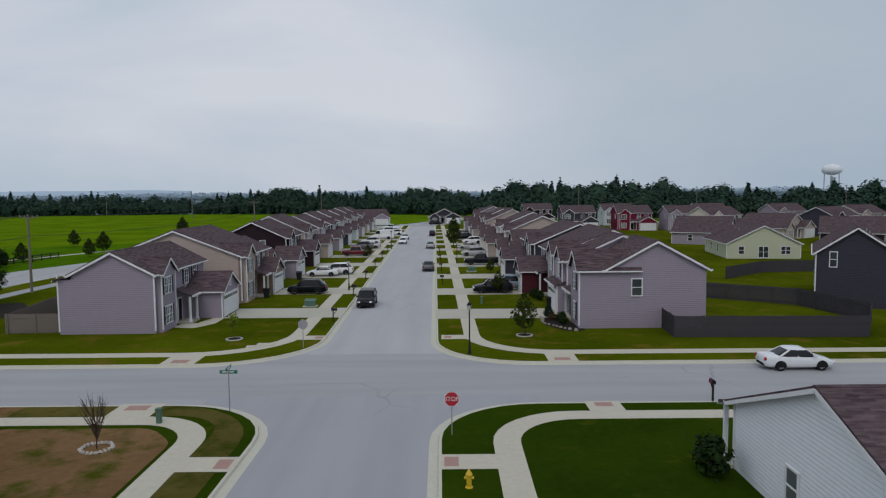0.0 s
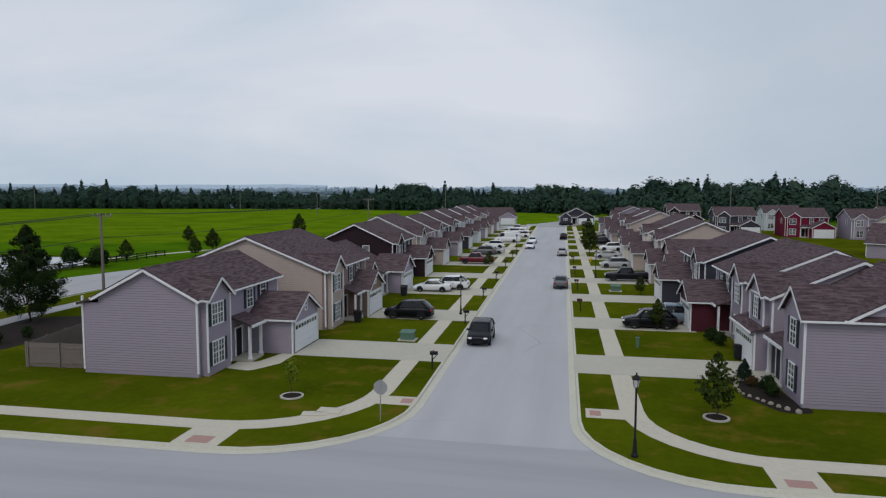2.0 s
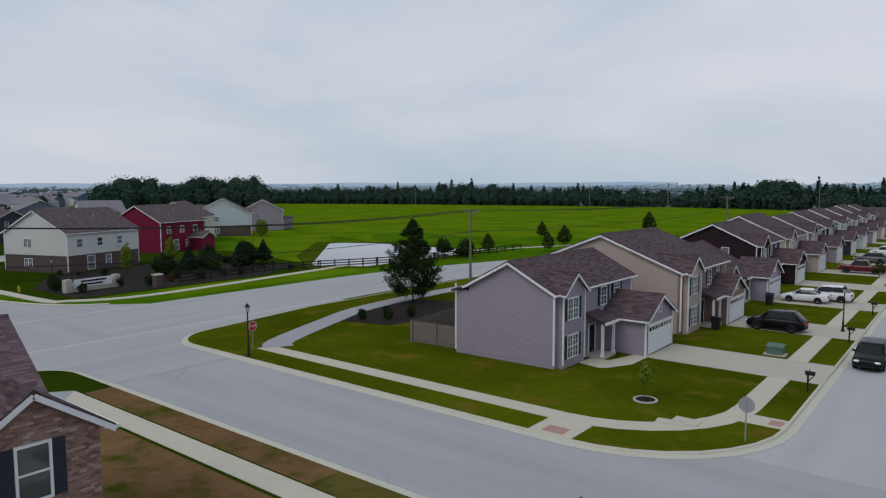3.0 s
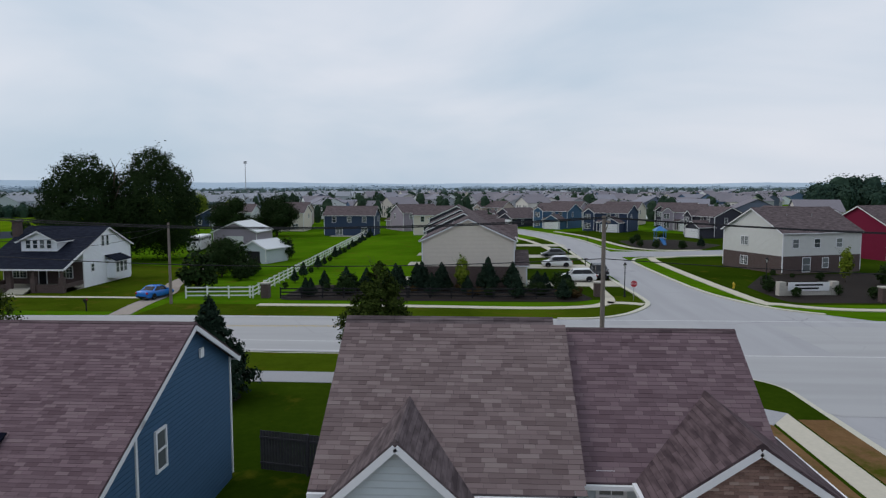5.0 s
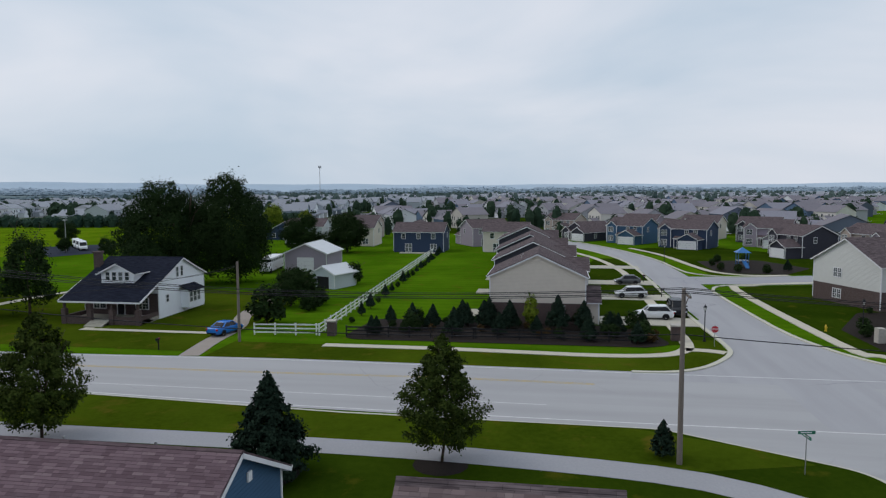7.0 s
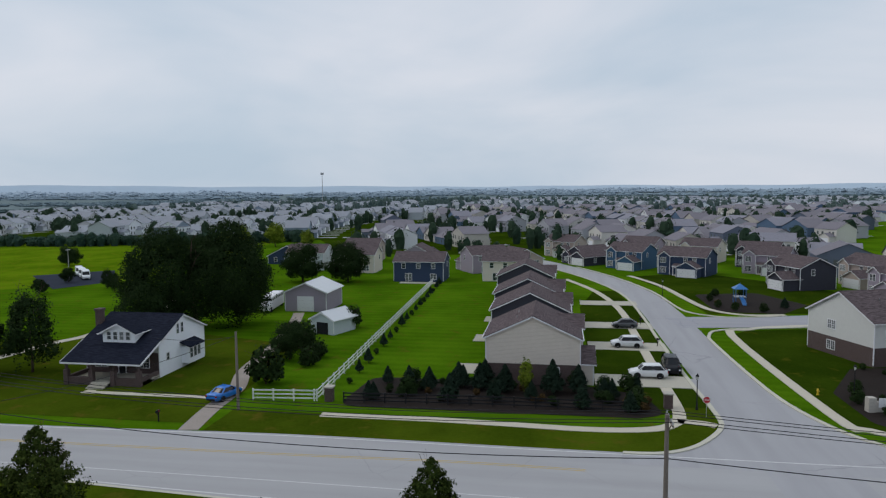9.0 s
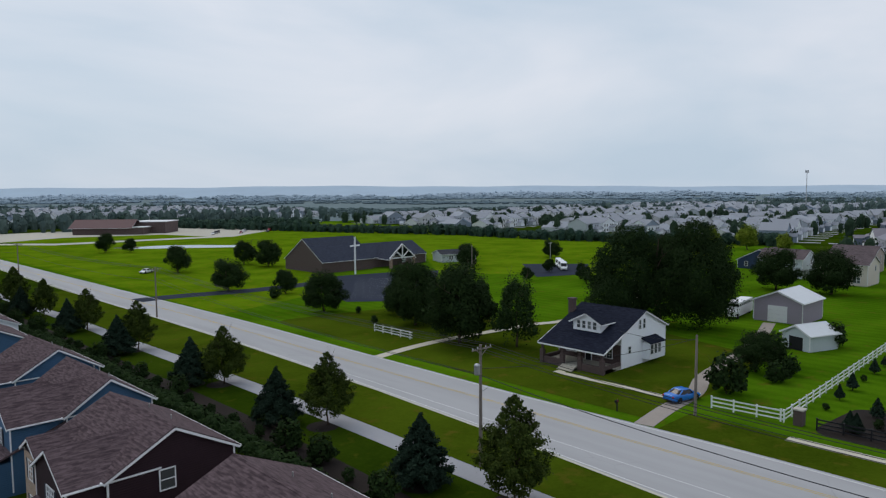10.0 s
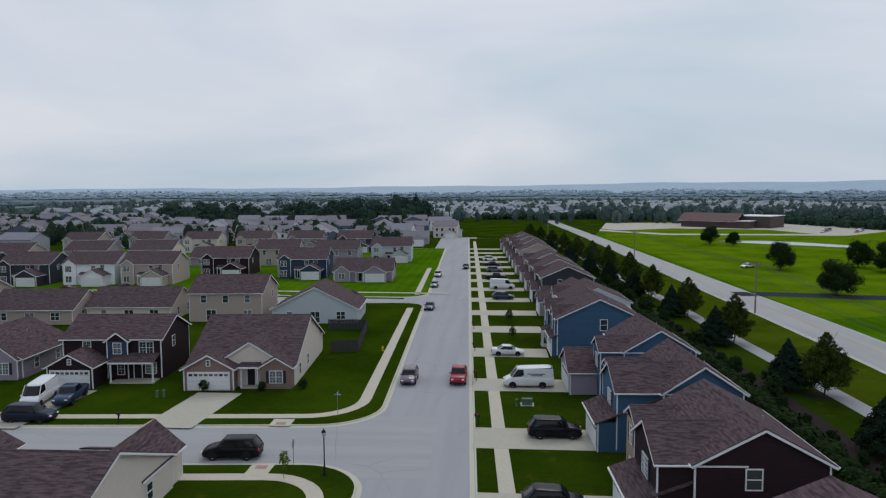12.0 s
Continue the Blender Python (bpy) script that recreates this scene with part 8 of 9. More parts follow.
bm = bmesh.new()
lathe(bm, [(1.5, 31), (7.5, 32.5), (9.5, 35), (9, 38.5), (5, 41), (0.5, 42)], 20)
part("tank", bm, M["white"], wtow, smooth=True)
for i in range(6):
    bm = bmesh.new()
    a = i * math.tau / 6
    tube(bm, (7.5 * math.cos(a), 7.5 * math.sin(a), 0), (7.5 * math.cos(a), 7.5 * math.sin(a), 34), 0.45, 0.45, 6)
    part("leg", bm, M["galv"], wtow)
bm = bmesh.new()
tube(bm, (0, 0, 0), (0, 0, 30), 1.2, 1.2, 8)
part("riser", bm, M["galv"], wtow)
mast = thing("radio_mast", pose(-900, -290, 0), "thin lattice radio mast on the skyline", "mast")
bm = bmesh.new()
tube(bm, (0, 0, 0), (0, 0, 46), 0.5, 0.35, 5)
box(bm, -1.6, 1.6, -1.6, 1.6, 44, 47)
part("mast", bm, M["galv"], mast)


# ---- fences ----
def board_fence(pts, h, label, board=0.14, z=LAWN_Z, pieces=True, mat="wood_grey"):
    """Upright boards on posts and rails."""
    f = thing("wooden_fence", pose(pts[0][0], pts[0][1], z), label, "fence")
    o = Vector(pts[0])
    bm = bmesh.new()
    box(bm, -board / 2 + 0.006, board / 2 - 0.006, -0.012, 0.012, 0.04, h)
    me = to_mesh("board", bm, M[mat])
    bm = bmesh.new()
    box(bm, -0.05, 0.05, -0.05, 0.05, 0, h + 0.05)
    pm = to_mesh("post", bm, M[mat])
    rnd = random.Random(len(pts))
    joined = None if pieces else bmesh.new()
    for a, b in zip(pts, pts[1:]):
        a, b = Vector(a) - o, Vector(b) - o
        d = b - a
        n = max(1, int(d.length / board))
        ang = math.degrees(math.atan2(d.y, d.x))
        for i in range(n):
            p = a + d * ((i + 0.5) / n)
            if pieces:
                put("board", me, f, pose(p.x, p.y, rnd.uniform(-0.015, 0.015), 0, 0, ang))
            else:
                t = pose(p.x, p.y, 0, 0, 0, ang)
                q = [t @ Vector(c) for c in ((-board / 2 + 0.008, 0, 0.04), (board / 2 - 0.008, 0, 0.04), (board / 2 - 0.008, 0, h), (-board / 2 + 0.008, 0, h))]
                nn = t.to_3x3() @ Vector((0, 0.012, 0))
                va_ = [joined.verts.new(c - nn) for c in q] + [joined.verts.new(c + nn) for c in q]
                for fc in ((0, 1, 2, 3), (7, 6, 5, 4), (0, 4, 5, 1), (1, 5, 6, 2), (2, 6, 7, 3), (3, 7, 4, 0)):
                    joined.faces.new([va_[k] for k in fc])
        for i in range(int(d.length / 2.4) + 1):
            p = a + d * min(1, i * 2.4 / d.length)
            put("post", pm, f, pose(p.x, p.y, 0, 0, 0, ang) @ pose(0, 0.06, 0))
        for zz in (0.35, h - 0.3):
            bm = bmesh.new()
            s = Vector((-d.y, d.x)).normalized() * 0.035
            beam(bm, (*(a + s), zz), (*(b + s), zz), 0.04, 0.09)
            part("rail", bm, M[mat], f)
    if joined:
        tagged(part("boarding", joined, M[mat], f), kind="stuff")
    return f


def rail_fence(pts, h, rails, mat, label, gap=2.4, z=0.0, name="rail_fence"):
    f = thing(name, pose(pts[0][0], pts[0][1], z), label, "fence")
    o = Vector(pts[0])
    bm = bmesh.new()
    box(bm, -0.07, 0.07, -0.07, 0.07, 0, h)
    box(bm, -0.09, 0.09, -0.09, 0.09, h, h + 0.04)
    pm = to_mesh("post", bm, mat)
    for a, b in zip(pts, pts[1:]):
        a, b = Vector(a) - o, Vector(b) - o
        d = b - a
        for i in range(int(d.length / gap) + 1):
            p = a + d * min(1, i * gap / d.length)
            put("post", pm, f, pose(p.x, p.y, 0))
        for k in range(rails):
            bm = bmesh.new()
            zz = h * (k + 0.7) / rails
            beam(bm, (*a, zz), (*b, zz), 0.05, 0.15)
            part("rail", bm, mat, f)
    return f


rail_fence([(-83.9, -13.3), (-84.6, -5.8), (-184, -10.2)], 1.35, 3, M["white"], "white three-rail fence beside the long garden")
rail_fence([(-83.4, -74.4), (-83.4, -64.2)], 1.35, 3, M["white"], "short white rail fence at the roadside")
rail_fence([(-84.6, -2.6), (-85.4, 12), (-85.6, 29)], 1.2, 3, M["dark"], "dark rail fence round the corner bed")
rail_fence([(-86.5, 68), (-87.5, 84), (-84.8, 91), (-81.0, 100), (-78.6, 112), (-77.5, 124), (-76, 136)], 1.2, 3, M["dark"], "dark rail fence along the pond")
board_fence([(19.6, 60.5), (19.4, 56.5), (35.3, 56.0)], 1.8, "weathered dark wooden privacy fence beside the corner house")
board_fence([(35.3, 56.0), (39.4, 62.4), (37.5, 72), (26.5, 80)], 1.8, "weathered dark wooden privacy fence", pieces=False)
board_fence([(39, 94), (47, 101), (75, 104)], 1.7, "weathered wooden garden fence", pieces=False)
board_fence([(-33.6, 60.6), (-38.5, 60.3)], 1.75, "pale weathered wooden privacy fence", mat="wood_pole")
board_fence([(-38.5, 60.3), (-40.5, 74), (-38, 90)], 1.75, "pale weathered wooden privacy fence", pieces=False, mat="wood_pole")
board_fence([(-24.6, 15.4), (-36, 15.2), (-37, 10.6)], 1.8, "dark wooden privacy fence between the houses", pieces=False)
board_fence([(13.5, -78.5), (9.6, -79.4), (11.2, -95.5), (18, -95.2)], 1.8, "dark wooden fence round a garden", pieces=False)
# hedge line behind the southern row
woods("hedge", [(-41.2, -14), (-41.8, -50), (-41.0, -90), (-39.4, -120), (-36.0, -180)], 1.8, 2.3, 1.2, "clipped dark hedge behind the row of houses", M["leaf_dark"], 9, 70, 0.0, 0.35)


# ---- poles and cables ----
def cable(name, a, b, sag, r=0.022, label="thin black overhead cable"):
    cu = bpy.data.curves.new(name, "CURVE")
    cu.dimensions, cu.bevel_depth, cu.bevel_resolution = "3D", r, 1
    sp = cu.splines.new("POLY")
    sp.points.add(14)
    for i in range(15):
        t = i / 14
        p = Vector(a).lerp(Vector(b), t)
        sp.points[i].co = (p.x, p.y, p.z - sag * 4 * t * (1 - t), 1)
    cu.materials.append(M["dark"])
    return tagged(new(name, cu), label, "cable")


def utility_pole(x, y, h, rz, arms=1, transformer=False, z=LAWN_Z):
    p = thing("utility_pole", pose(x, y, z, 0, 0, rz), "weathered wooden utility pole" + (" with a grey transformer" if transformer else " with a crossarm" if arms else ""), "utility pole")
    bm = bmesh.new()
    tube(bm, (0, 0, -0.05), (0, 0, h), 0.17, 0.12, 10)
    part("pole", bm, M["wood_pole"], p, smooth=False)
    for i in range(arms):
        bm = bmesh.new()
        zz = h - 0.35 - i * 0.9
        beam(bm, (-1.2, 0.16, zz), (1.2, 0.16, zz), 0.1, 0.12)
        beam(bm, (-0.7, 0.16, zz), (0, 0.12, zz - 0.6), 0.04, 0.05), beam(bm, (0.7, 0.16, zz), (0, 0.12, zz - 0.6), 0.04, 0.05)
        arm = part("crossarm", bm, M["wood_pole"], p)
        for xx in (-1.1, -0.5, 0.5, 1.1):
            bm = bmesh.new()
            lathe(bm, [(0.03, 0), (0.06, 0.05), (0.04, 0.1), (0.06, 0.15), (0.02, 0.2)], 8)
            ins = part("insulator", bm, M["galv"], arm)
            ins.location = (xx, 0.16, zz + 0.06)
    if transformer:
        bm = bmesh.new()
        lathe(bm, [(0.24, 0), (0.27, 0.08), (0.27, 0.85), (0.2, 0.95), (0.05, 1.0)], 14)
        t = part("transformer", bm, M["galv"], p, "grey cylindrical transformer")
        t.location = (0.42, 0, h - 2.6)
        bm = bmesh.new()
        beam(bm, (0, 0, h - 4.2), (-0.9, 0, h - 4.0), 0.06, 0.06)
        part("bracket", bm, M["galv"], p)
    return p


POLES = [(-35, -300, 10.5, False), (-55.6, -205, 10.5, False), (-61.2, -116, 9.8, False), (-53.3, -19.6, 10.9, True), (-52.2, 28.0, 10.6, False), (-51.6, 86, 9.9, False), (-45, 165, 10.5, False)]
for x, y, h, tf in POLES:
    utility_pole(x, y, h, 0, 1, tf, z=LAWN_Z)
for (xa, ya, ha, _), (xb, yb, hb_, _) in zip(POLES[:-1], POLES[1:]):
    for o in (-1.1, -0.5, 0.5, 1.1):
        cable("cable", (xa + o, ya + 0.16, ha + 0.02), (xb + o, yb + 0.16, hb_ + 0.02), 0.9)
    cable("cable", (xa, ya, ha - 2.6), (xb, yb, hb_ - 2.6), 0.8, 0.03)
utility_pole(-80.3, -13.4, 8.8, 0, 0, False, z=0.0)
cable("cable", (-53.3, -19.6, 8.9), (-80.3, -13.4, 8.4), 0.6)
cable("cable", (-80.3, -13.4, 8.3), (-91.5, -30.0, 5.2), 0.4)
cable("cable", (-53.3, -19.6, 8.4), (-61.2, -116, 7.9), 0.9)
for x, y in ((-330, 395), (-200, 410), (60, 306), (110, 300), (170, 292), (240, 270), (-120, 330), (-60, 340)):
    utility_pole(x, y, 14, 90, 1, False, z=-0.03)
utility_pole(-152, -118, 9, 0, 0, False, z=0.0)
pl = thing("lot_light", pose(-178, -110, 0), "tall grey parking-lot light", "street lamp")
bm = bmesh.new()
tube(bm, (0, 0, 0), (0, 0, 8.5), 0.11, 0.08, 8)
part("pole", bm, M["galv"], pl)
bm = bmesh.new()
box(bm, -0.7, 0.7, -0.2, 0.2, 8.4, 8.6)
part("head", bm, M["galv"], pl)


# ---- street furniture ----
def street_lamp(x, y, z=LAWN_Z):
    p = thing("street_lamp", pose(x, y, z), "black post lamp with a lantern head", "street lamp", "street lamps")
    bm = bmesh.new()
    lathe(bm, [(0.16, 0), (0.16, 0.1), (0.11, 0.2), (0.08, 0.8), (0.055, 1.0), (0.05, 3.3), (0.09, 3.36)], 10)
    part("post", bm, M["dark"], p)
    bm = bmesh.new()
    lathe(bm, [(0.10, 3.36), (0.17, 3.72), (0.03, 3.72)], 8)
    part("lantern", bm, M["lens"], p, "frosted lantern glass")
    bm = bmesh.new()
    lathe(bm, [(0.21, 3.72), (0.20, 3.76), (0.10, 3.9), (0.03, 3.95), (0.04, 4.0), (0.01, 4.05)], 8)
    for k in range(4):
        a = k * math.tau / 4 + 0.4
        beam(bm, (0.11 * math.cos(a), 0.11 * math.sin(a), 3.36), (0.185 * math.cos(a), 0.185 * math.sin(a), 3.73), 0.02, 0.02)
    part("cap", bm, M["dark"], p)
    return p


M["lens"] = plain_mat("frosted_lamp_glass", (0.55, 0.55, 0.52), 0.4)
for x, y in ((2.2, 51.3), (-45.0, 49.2), (-11.7, 86.2), (3.6, -34.9), (2.5, 118), (-87.5, 36.6), (-94, 55), (-168, 44.5), (-11.2, 150)):
    street_lamp(x, y, LAWN_Z if x > -60 else 0.0)
M["sign_red"] = plain_mat("red_sign_sheeting", (0.42, 0.012, 0.03), 0.45)
M["sign_green"] = plain_mat("green_sign_sheeting", (0.012, 0.16, 0.10), 0.45)
M["sign_back"] = plain_mat("bare_sign_metal", (0.36, 0.36, 0.37), 0.5, 0.3)


def text_mesh(body, size):
    cu = bpy.data.curves.new("text", "FONT")
    cu.body, cu.size, cu.align_x, cu.align_y, cu.extrude = body, size, "CENTER", "CENTER", 0.003
    ob = bpy.data.objects.new("text", cu)
    scene.collection.objects.link(ob)
    me = bpy.data.meshes.new_from_object(ob.evaluated_get(bpy.context.evaluated_depsgraph_get()))
    bpy.data.objects.remove(ob)
    return me


def stop_sign(x, y, rz, z=LAWN_Z):
    """Faces local -y."""
    s = thing("stop_sign", pose(x, y, z, 0, 0, rz), "red octagonal stop sign on a steel post", "stop sign", "stop signs")
    bm = bmesh.new()
    box(bm, -0.03, 0.03, 0, 0.04, 0, 2.3)
    part("post", bm, M["galv"], s)
    for nm, r, y0, y1, mt in (("plate", 0.41, -0.012, 0.004, "sign_back"), ("border", 0.405, -0.018, -0.012, "white"), ("face", 0.375, -0.022, -0.018, "sign_red")):
        bm = bmesh.new()
        ring = [(r * math.cos(math.pi / 8 + k * math.pi / 4), r * math.sin(math.pi / 8 + k * math.pi / 4)) for k in range(8)]
        a = [bm.verts.new((u, y0, 1.86 + v)) for u, v in ring]
        b = [bm.verts.new((u, y1, 1.86 + v)) for u, v in ring]
        bm.faces.new(a), bm.faces.new(b[::-1])
        for k in range(8):
            bm.faces.new((a[k], a[(k + 1) % 8], b[(k + 1) % 8], b[k]))
        part(nm, bm, M[mt], s)
    t = text_mesh("STOP", 0.3)
    t.materials.append(M["white"])
    put("lettering", t, s, pose(0, -0.026, 1.86, 90, 0, 0), "white lettering")
    return s


def street_sign(x, y, z=LAWN_Z, rz=0):
    s = thing("street_name_sign", pose(x, y, z, 0, 0, rz), "green street name blades on a steel post", "street sign", "street name signs")
    bm = bmesh.new()
    tube(bm, (0, 0, 0), (0, 0, 2.5), 0.03, 0.03, 8)
    part("post", bm, M["galv"], s)
    for k in range(2):
        bm = bmesh.new()
        box(bm, -0.5, 0.5, -0.01, 0.01, 2.17 + k * 0.22, 2.36 + k * 0.22)
        b = part("blade", bm, M["sign_green"], s)
        b.rotation_euler = (0, 0, k * math.pi / 2)
        bm = bmesh.new()
        box(bm, -0.34, 0.3, -0.014, 0.014, 2.24 + k * 0.22, 2.30 + k * 0.22)
        part("bar", bm, M["white"], b, "white bar of unreadable writing")


stop_sign(0.66, 33.8, 0)
stop_sign(-10.9, 53.9, 180)
stop_sign(-46.4, 50.6, 90)
stop_sign(-85.0, 37.1, 90, 0.0)
stop_sign(6.9, -37.0, 90)
street_sign(-11.8, 37.9)
street_sign(-51.7, 34.85, LAWN_Z, 10)
street_sign(6.0, -50.3)


def mailbox(x, y, rz, z=LAWN_Z):
    s = thing("mailbox", pose(x, y, z, 0, 0, rz), "black mailbox on a wooden post beside the kerb", "mailbox", "mailboxes")
    bm = bmesh.new()
    box(bm, -0.05, 0.05, -0.05, 0.05, 0, 1.05)
    beam(bm, (0, 0, 0.65), (0, -0.3, 1.0), 0.06, 0.06)
    part("post", bm, M["dark"], s)
    bm = bmesh.new()
    prof = [(-0.11, 0), (0.11, 0), (0.11, 0.14)] + [(0.11 * math.cos(a), 0.14 + 0.11 * math.sin(a)) for a in (0.5, 1.1, 1.57, 2.05, 2.65)] + [(-0.11, 0.14)]
    e = [[bm.verts.new((u, yy, 1.05 + v)) for u, v in prof] for yy in (-0.38, 0.16)]
    bm.faces.new(e[0]), bm.faces.new(e[1][::-1])
    for k in range(len(prof)):
        bm.faces.new((e[0][k], e[0][(k + 1) % len(prof)], e[1][(k + 1) % len(prof)], e[1][k]))
    part("box", bm, M["dark"], s)
    bm = bmesh.new()
    box(bm, 0.112, 0.125, -0.1, 0.0, 1.12, 1.34)
    part("flag", bm, M["sign_red"], s, "small red flag")


for y in (65.0, 81.6, 96.6, 112.4, 128, 143.8):
    mailbox(north_x(y) - 5.4, y, 90)
for y in (90.5, 106, 121, 137):
    mailbox(north_x(y) + 5.4, y, -90)
mailbox(15.8, 39.0, 180)
for y in (-47.8, -64.6, -80.6, -97):
    mailbox(south_x(y) - 5.4, y, 90)
for x, y, rz in ((-75.4, -20.0, 90), (-101, 36.9, 180), (-118, 36.6, 180), (-135, 36, 180), (28, cross_y(28) - 5.4, 0), (46, cross_y(46) - 5.4, 0)):
    mailbox(x, y, rz, 0.0 if x < -60 else LAWN_Z)
M["green_box"] = rough_mat("green_utility_enamel", (0.10, 0.17, 0.13), 0.6, 4, 1, 0.1)


def transformer_box(x, y):
    s = thing("utility_box", pose(x, y, LAWN_Z), "green padmount utility box on a concrete pad", "utility box", "utility boxes")
    bm = bmesh.new()
    box(bm, -0.75, 0.75, -0.6, 0.6, 0, 0.08)
    part("pad", bm, M["drive"], s)
    bm = bmesh.new()
    box(bm, -0.55, 0.55, -0.42, 0.42, 0.08, 0.62)
    slab(bm, [(-0.6, -0.46, 0.68), (0.6, -0.46, 0.68), (0.6, 0.46, 0.8), (-0.6, 0.46, 0.8)], 0.12)
    part("cabinet", bm, M["green_box"], s)


for x, y in ((-14.2, 73.9), (4.5, 105.5), (-14.4, -55.2), (-14.6, 105)):
    transformer_box(x, y)
for x, y in ((4.4, 74.7), (-13.2, -54.6), (28.6, -55.3), (27.9, -55.6), (-15.0, 36.0)):
    s = thing("utility_pedestal", pose(x, y, LAWN_Z), "small pale green utility pedestal", "utility box", "utility boxes")
    bm = bmesh.new()
    box(bm, -0.12, 0.12, -0.12, 0.12, 0, 0.75), box(bm, -0.15, 0.15, -0.15, 0.15, 0.7, 0.82)
    part("cabinet", bm, M["green_box"], s)
cover = thing("concrete_cover", pose(-14.2, 55.0, LAWN_Z), "square concrete access cover in the lawn", "cover")
bm = bmesh.new()
box(bm, -0.7, 0.7, -0.5, 0.5, 0, 0.05)
part("slab", bm, M["walk"], cover)
M["yellow"] = plain_mat("yellow_hydrant_paint", (0.62, 0.42, 0.02), 0.5)
for x, y in ((1.3, 27.6), (-95, 51.5), (2.4, 141), (6.0, -80)):
    s = thing("fire_hydrant", pose(x, y, LAWN_Z if x > -60 else 0), "yellow fire hydrant on the verge", "hydrant", "fire hydrants")
    bm = bmesh.new()
    lathe(bm, [(0.16, 0), (0.16, 0.05), (0.11, 0.06), (0.11, 0.52), (0.15, 0.53), (0.15, 0.57), (0.12, 0.62), (0.07, 0.7), (0.03, 0.78)], 12)
    part("barrel", bm, M["yellow"], s)
    for a in (0, 90, 180):
        bm = bmesh.new()
        tube(bm, (0.08, 0, 0.42), (0.2, 0, 0.42), 0.06, 0.06, 8)
        n_ = part("nozzle", bm, M["yellow"], s)
        n_.rotation_euler = (0, 0, radians(a))
# entrance wall with unreadable lettering
sg = thing("entrance_sign", pose(-89.8, 58.0, 0, 0, 0, 98), "low stone entrance wall with a pale lettered panel", "sign")
bm = bmesh.new()
box(bm, -3.2, 3.2, -0.25, 0.25, 0, 1.1)
for xx in (-3.2, 3.2):
    box(bm, xx - 0.4, xx + 0.4, -0.4, 0.4, 0, 1.6)
part("wall", bm, M["stone"], sg)
bm = bmesh.new()
box(bm, -2.5, 2.5, -0.34, -0.25, 0.55, 1.55)
part("panel", bm, M["white"], sg)
for k, (w_, zz) in enumerate(((1.7, 1.25), (1.2, 0.85))):
    bm = bmesh.new()
    box(bm, -w_, w_, -0.36, -0.34, zz - 0.1, zz + 0.1)
    part("lettering", bm, M["dark"], sg, "dark bar of unreadable lettering")
for x, y in ((-84.9, -4.4), (-87.6, 33.6), (-85, 64)):
    s = thing("stone_pier", pose(x, y, 0), "square stone pier with a pale cap", "pier")
    bm = bmesh.new()
    box(bm, -0.45, 0.45, -0.45, 0.45, 0, 1.6)
    part("shaft", bm, M["brick_dark"], s, uv=True)
    bm = bmesh.new()
    box(bm, -0.55, 0.55, -0.55, 0.55, 1.6, 1.75)
    part("cap", bm, M["stone"], s)
# playground
pg = thing("playground_frame", pose(-161, 59, 0), "blue roofed playground tower with a slide", "playground")
blue_p = plain_mat("blue_playground_plastic", (0.03, 0.16, 0.42), 0.4)
for i, (u, v) in enumerate(((-1, -1), (1, -1), (1, 1), (-1, 1))):
    bm = bmesh.new()
    tube(bm, (u, v, 0), (u, v, 3.2), 0.07, 0.07, 6)
    part("post", bm, blue_p, pg)
bm = bmesh.new()
v4 = [bm.verts.new((u, v, 3.1)) for u, v in ((-1.4, -1.4), (1.4, -1.4), (1.4, 1.4), (-1.4, 1.4))]
tp = bm.verts.new((0, 0, 4.2))
for k in range(4):
    bm.faces.new((v4[k], v4[(k + 1) % 4], tp))
bm.faces.new(v4[::-1])
part("roof", bm, blue_p, pg)
bm = bmesh.new()
box(bm, -1.1, 1.1, -1.1, 1.1, 1.35, 1.5)
part("deck", bm, M["galv"], pg)
bm = bmesh.new()
slab(bm, [(1.1, -0.35, 1.5), (4.2, -0.35, 0.3), (4.2, 0.35, 0.3), (1.1, 0.35, 1.5)], 0.08)
beam(bm, (1.1, -0.35, 1.65), (4.2, -0.35, 0.45), 0.06, 0.25), beam(bm, (1.1, 0.35, 1.65), (4.2, 0.35, 0.45), 0.06, 0.25)
part("slide", bm, blue_p, pg)
# pool beside the corner house
pool = thing("paddling_pool", pose(-30.5, 13.6, LAWN_Z), "round turquoise-rimmed garden pool", "pool")
turq = plain_mat("turquoise_pool_vinyl", (0.04, 0.46, 0.46), 0.35)
bm = bmesh.new()
lathe(bm, [(1.75, 0), (1.85, 0.45), (1.85, 0.85), (1.55, 0.85), (1.55, 0.6), (1.5, 0.55)], 28)
part("rim", bm, turq, pool, smooth=False)
bm = bmesh.new()
lathe(bm, [(1.54, 0.6), (1.54, 0.62), (0.01, 0.62)], 28)
part("water", bm, M["water"], pool)
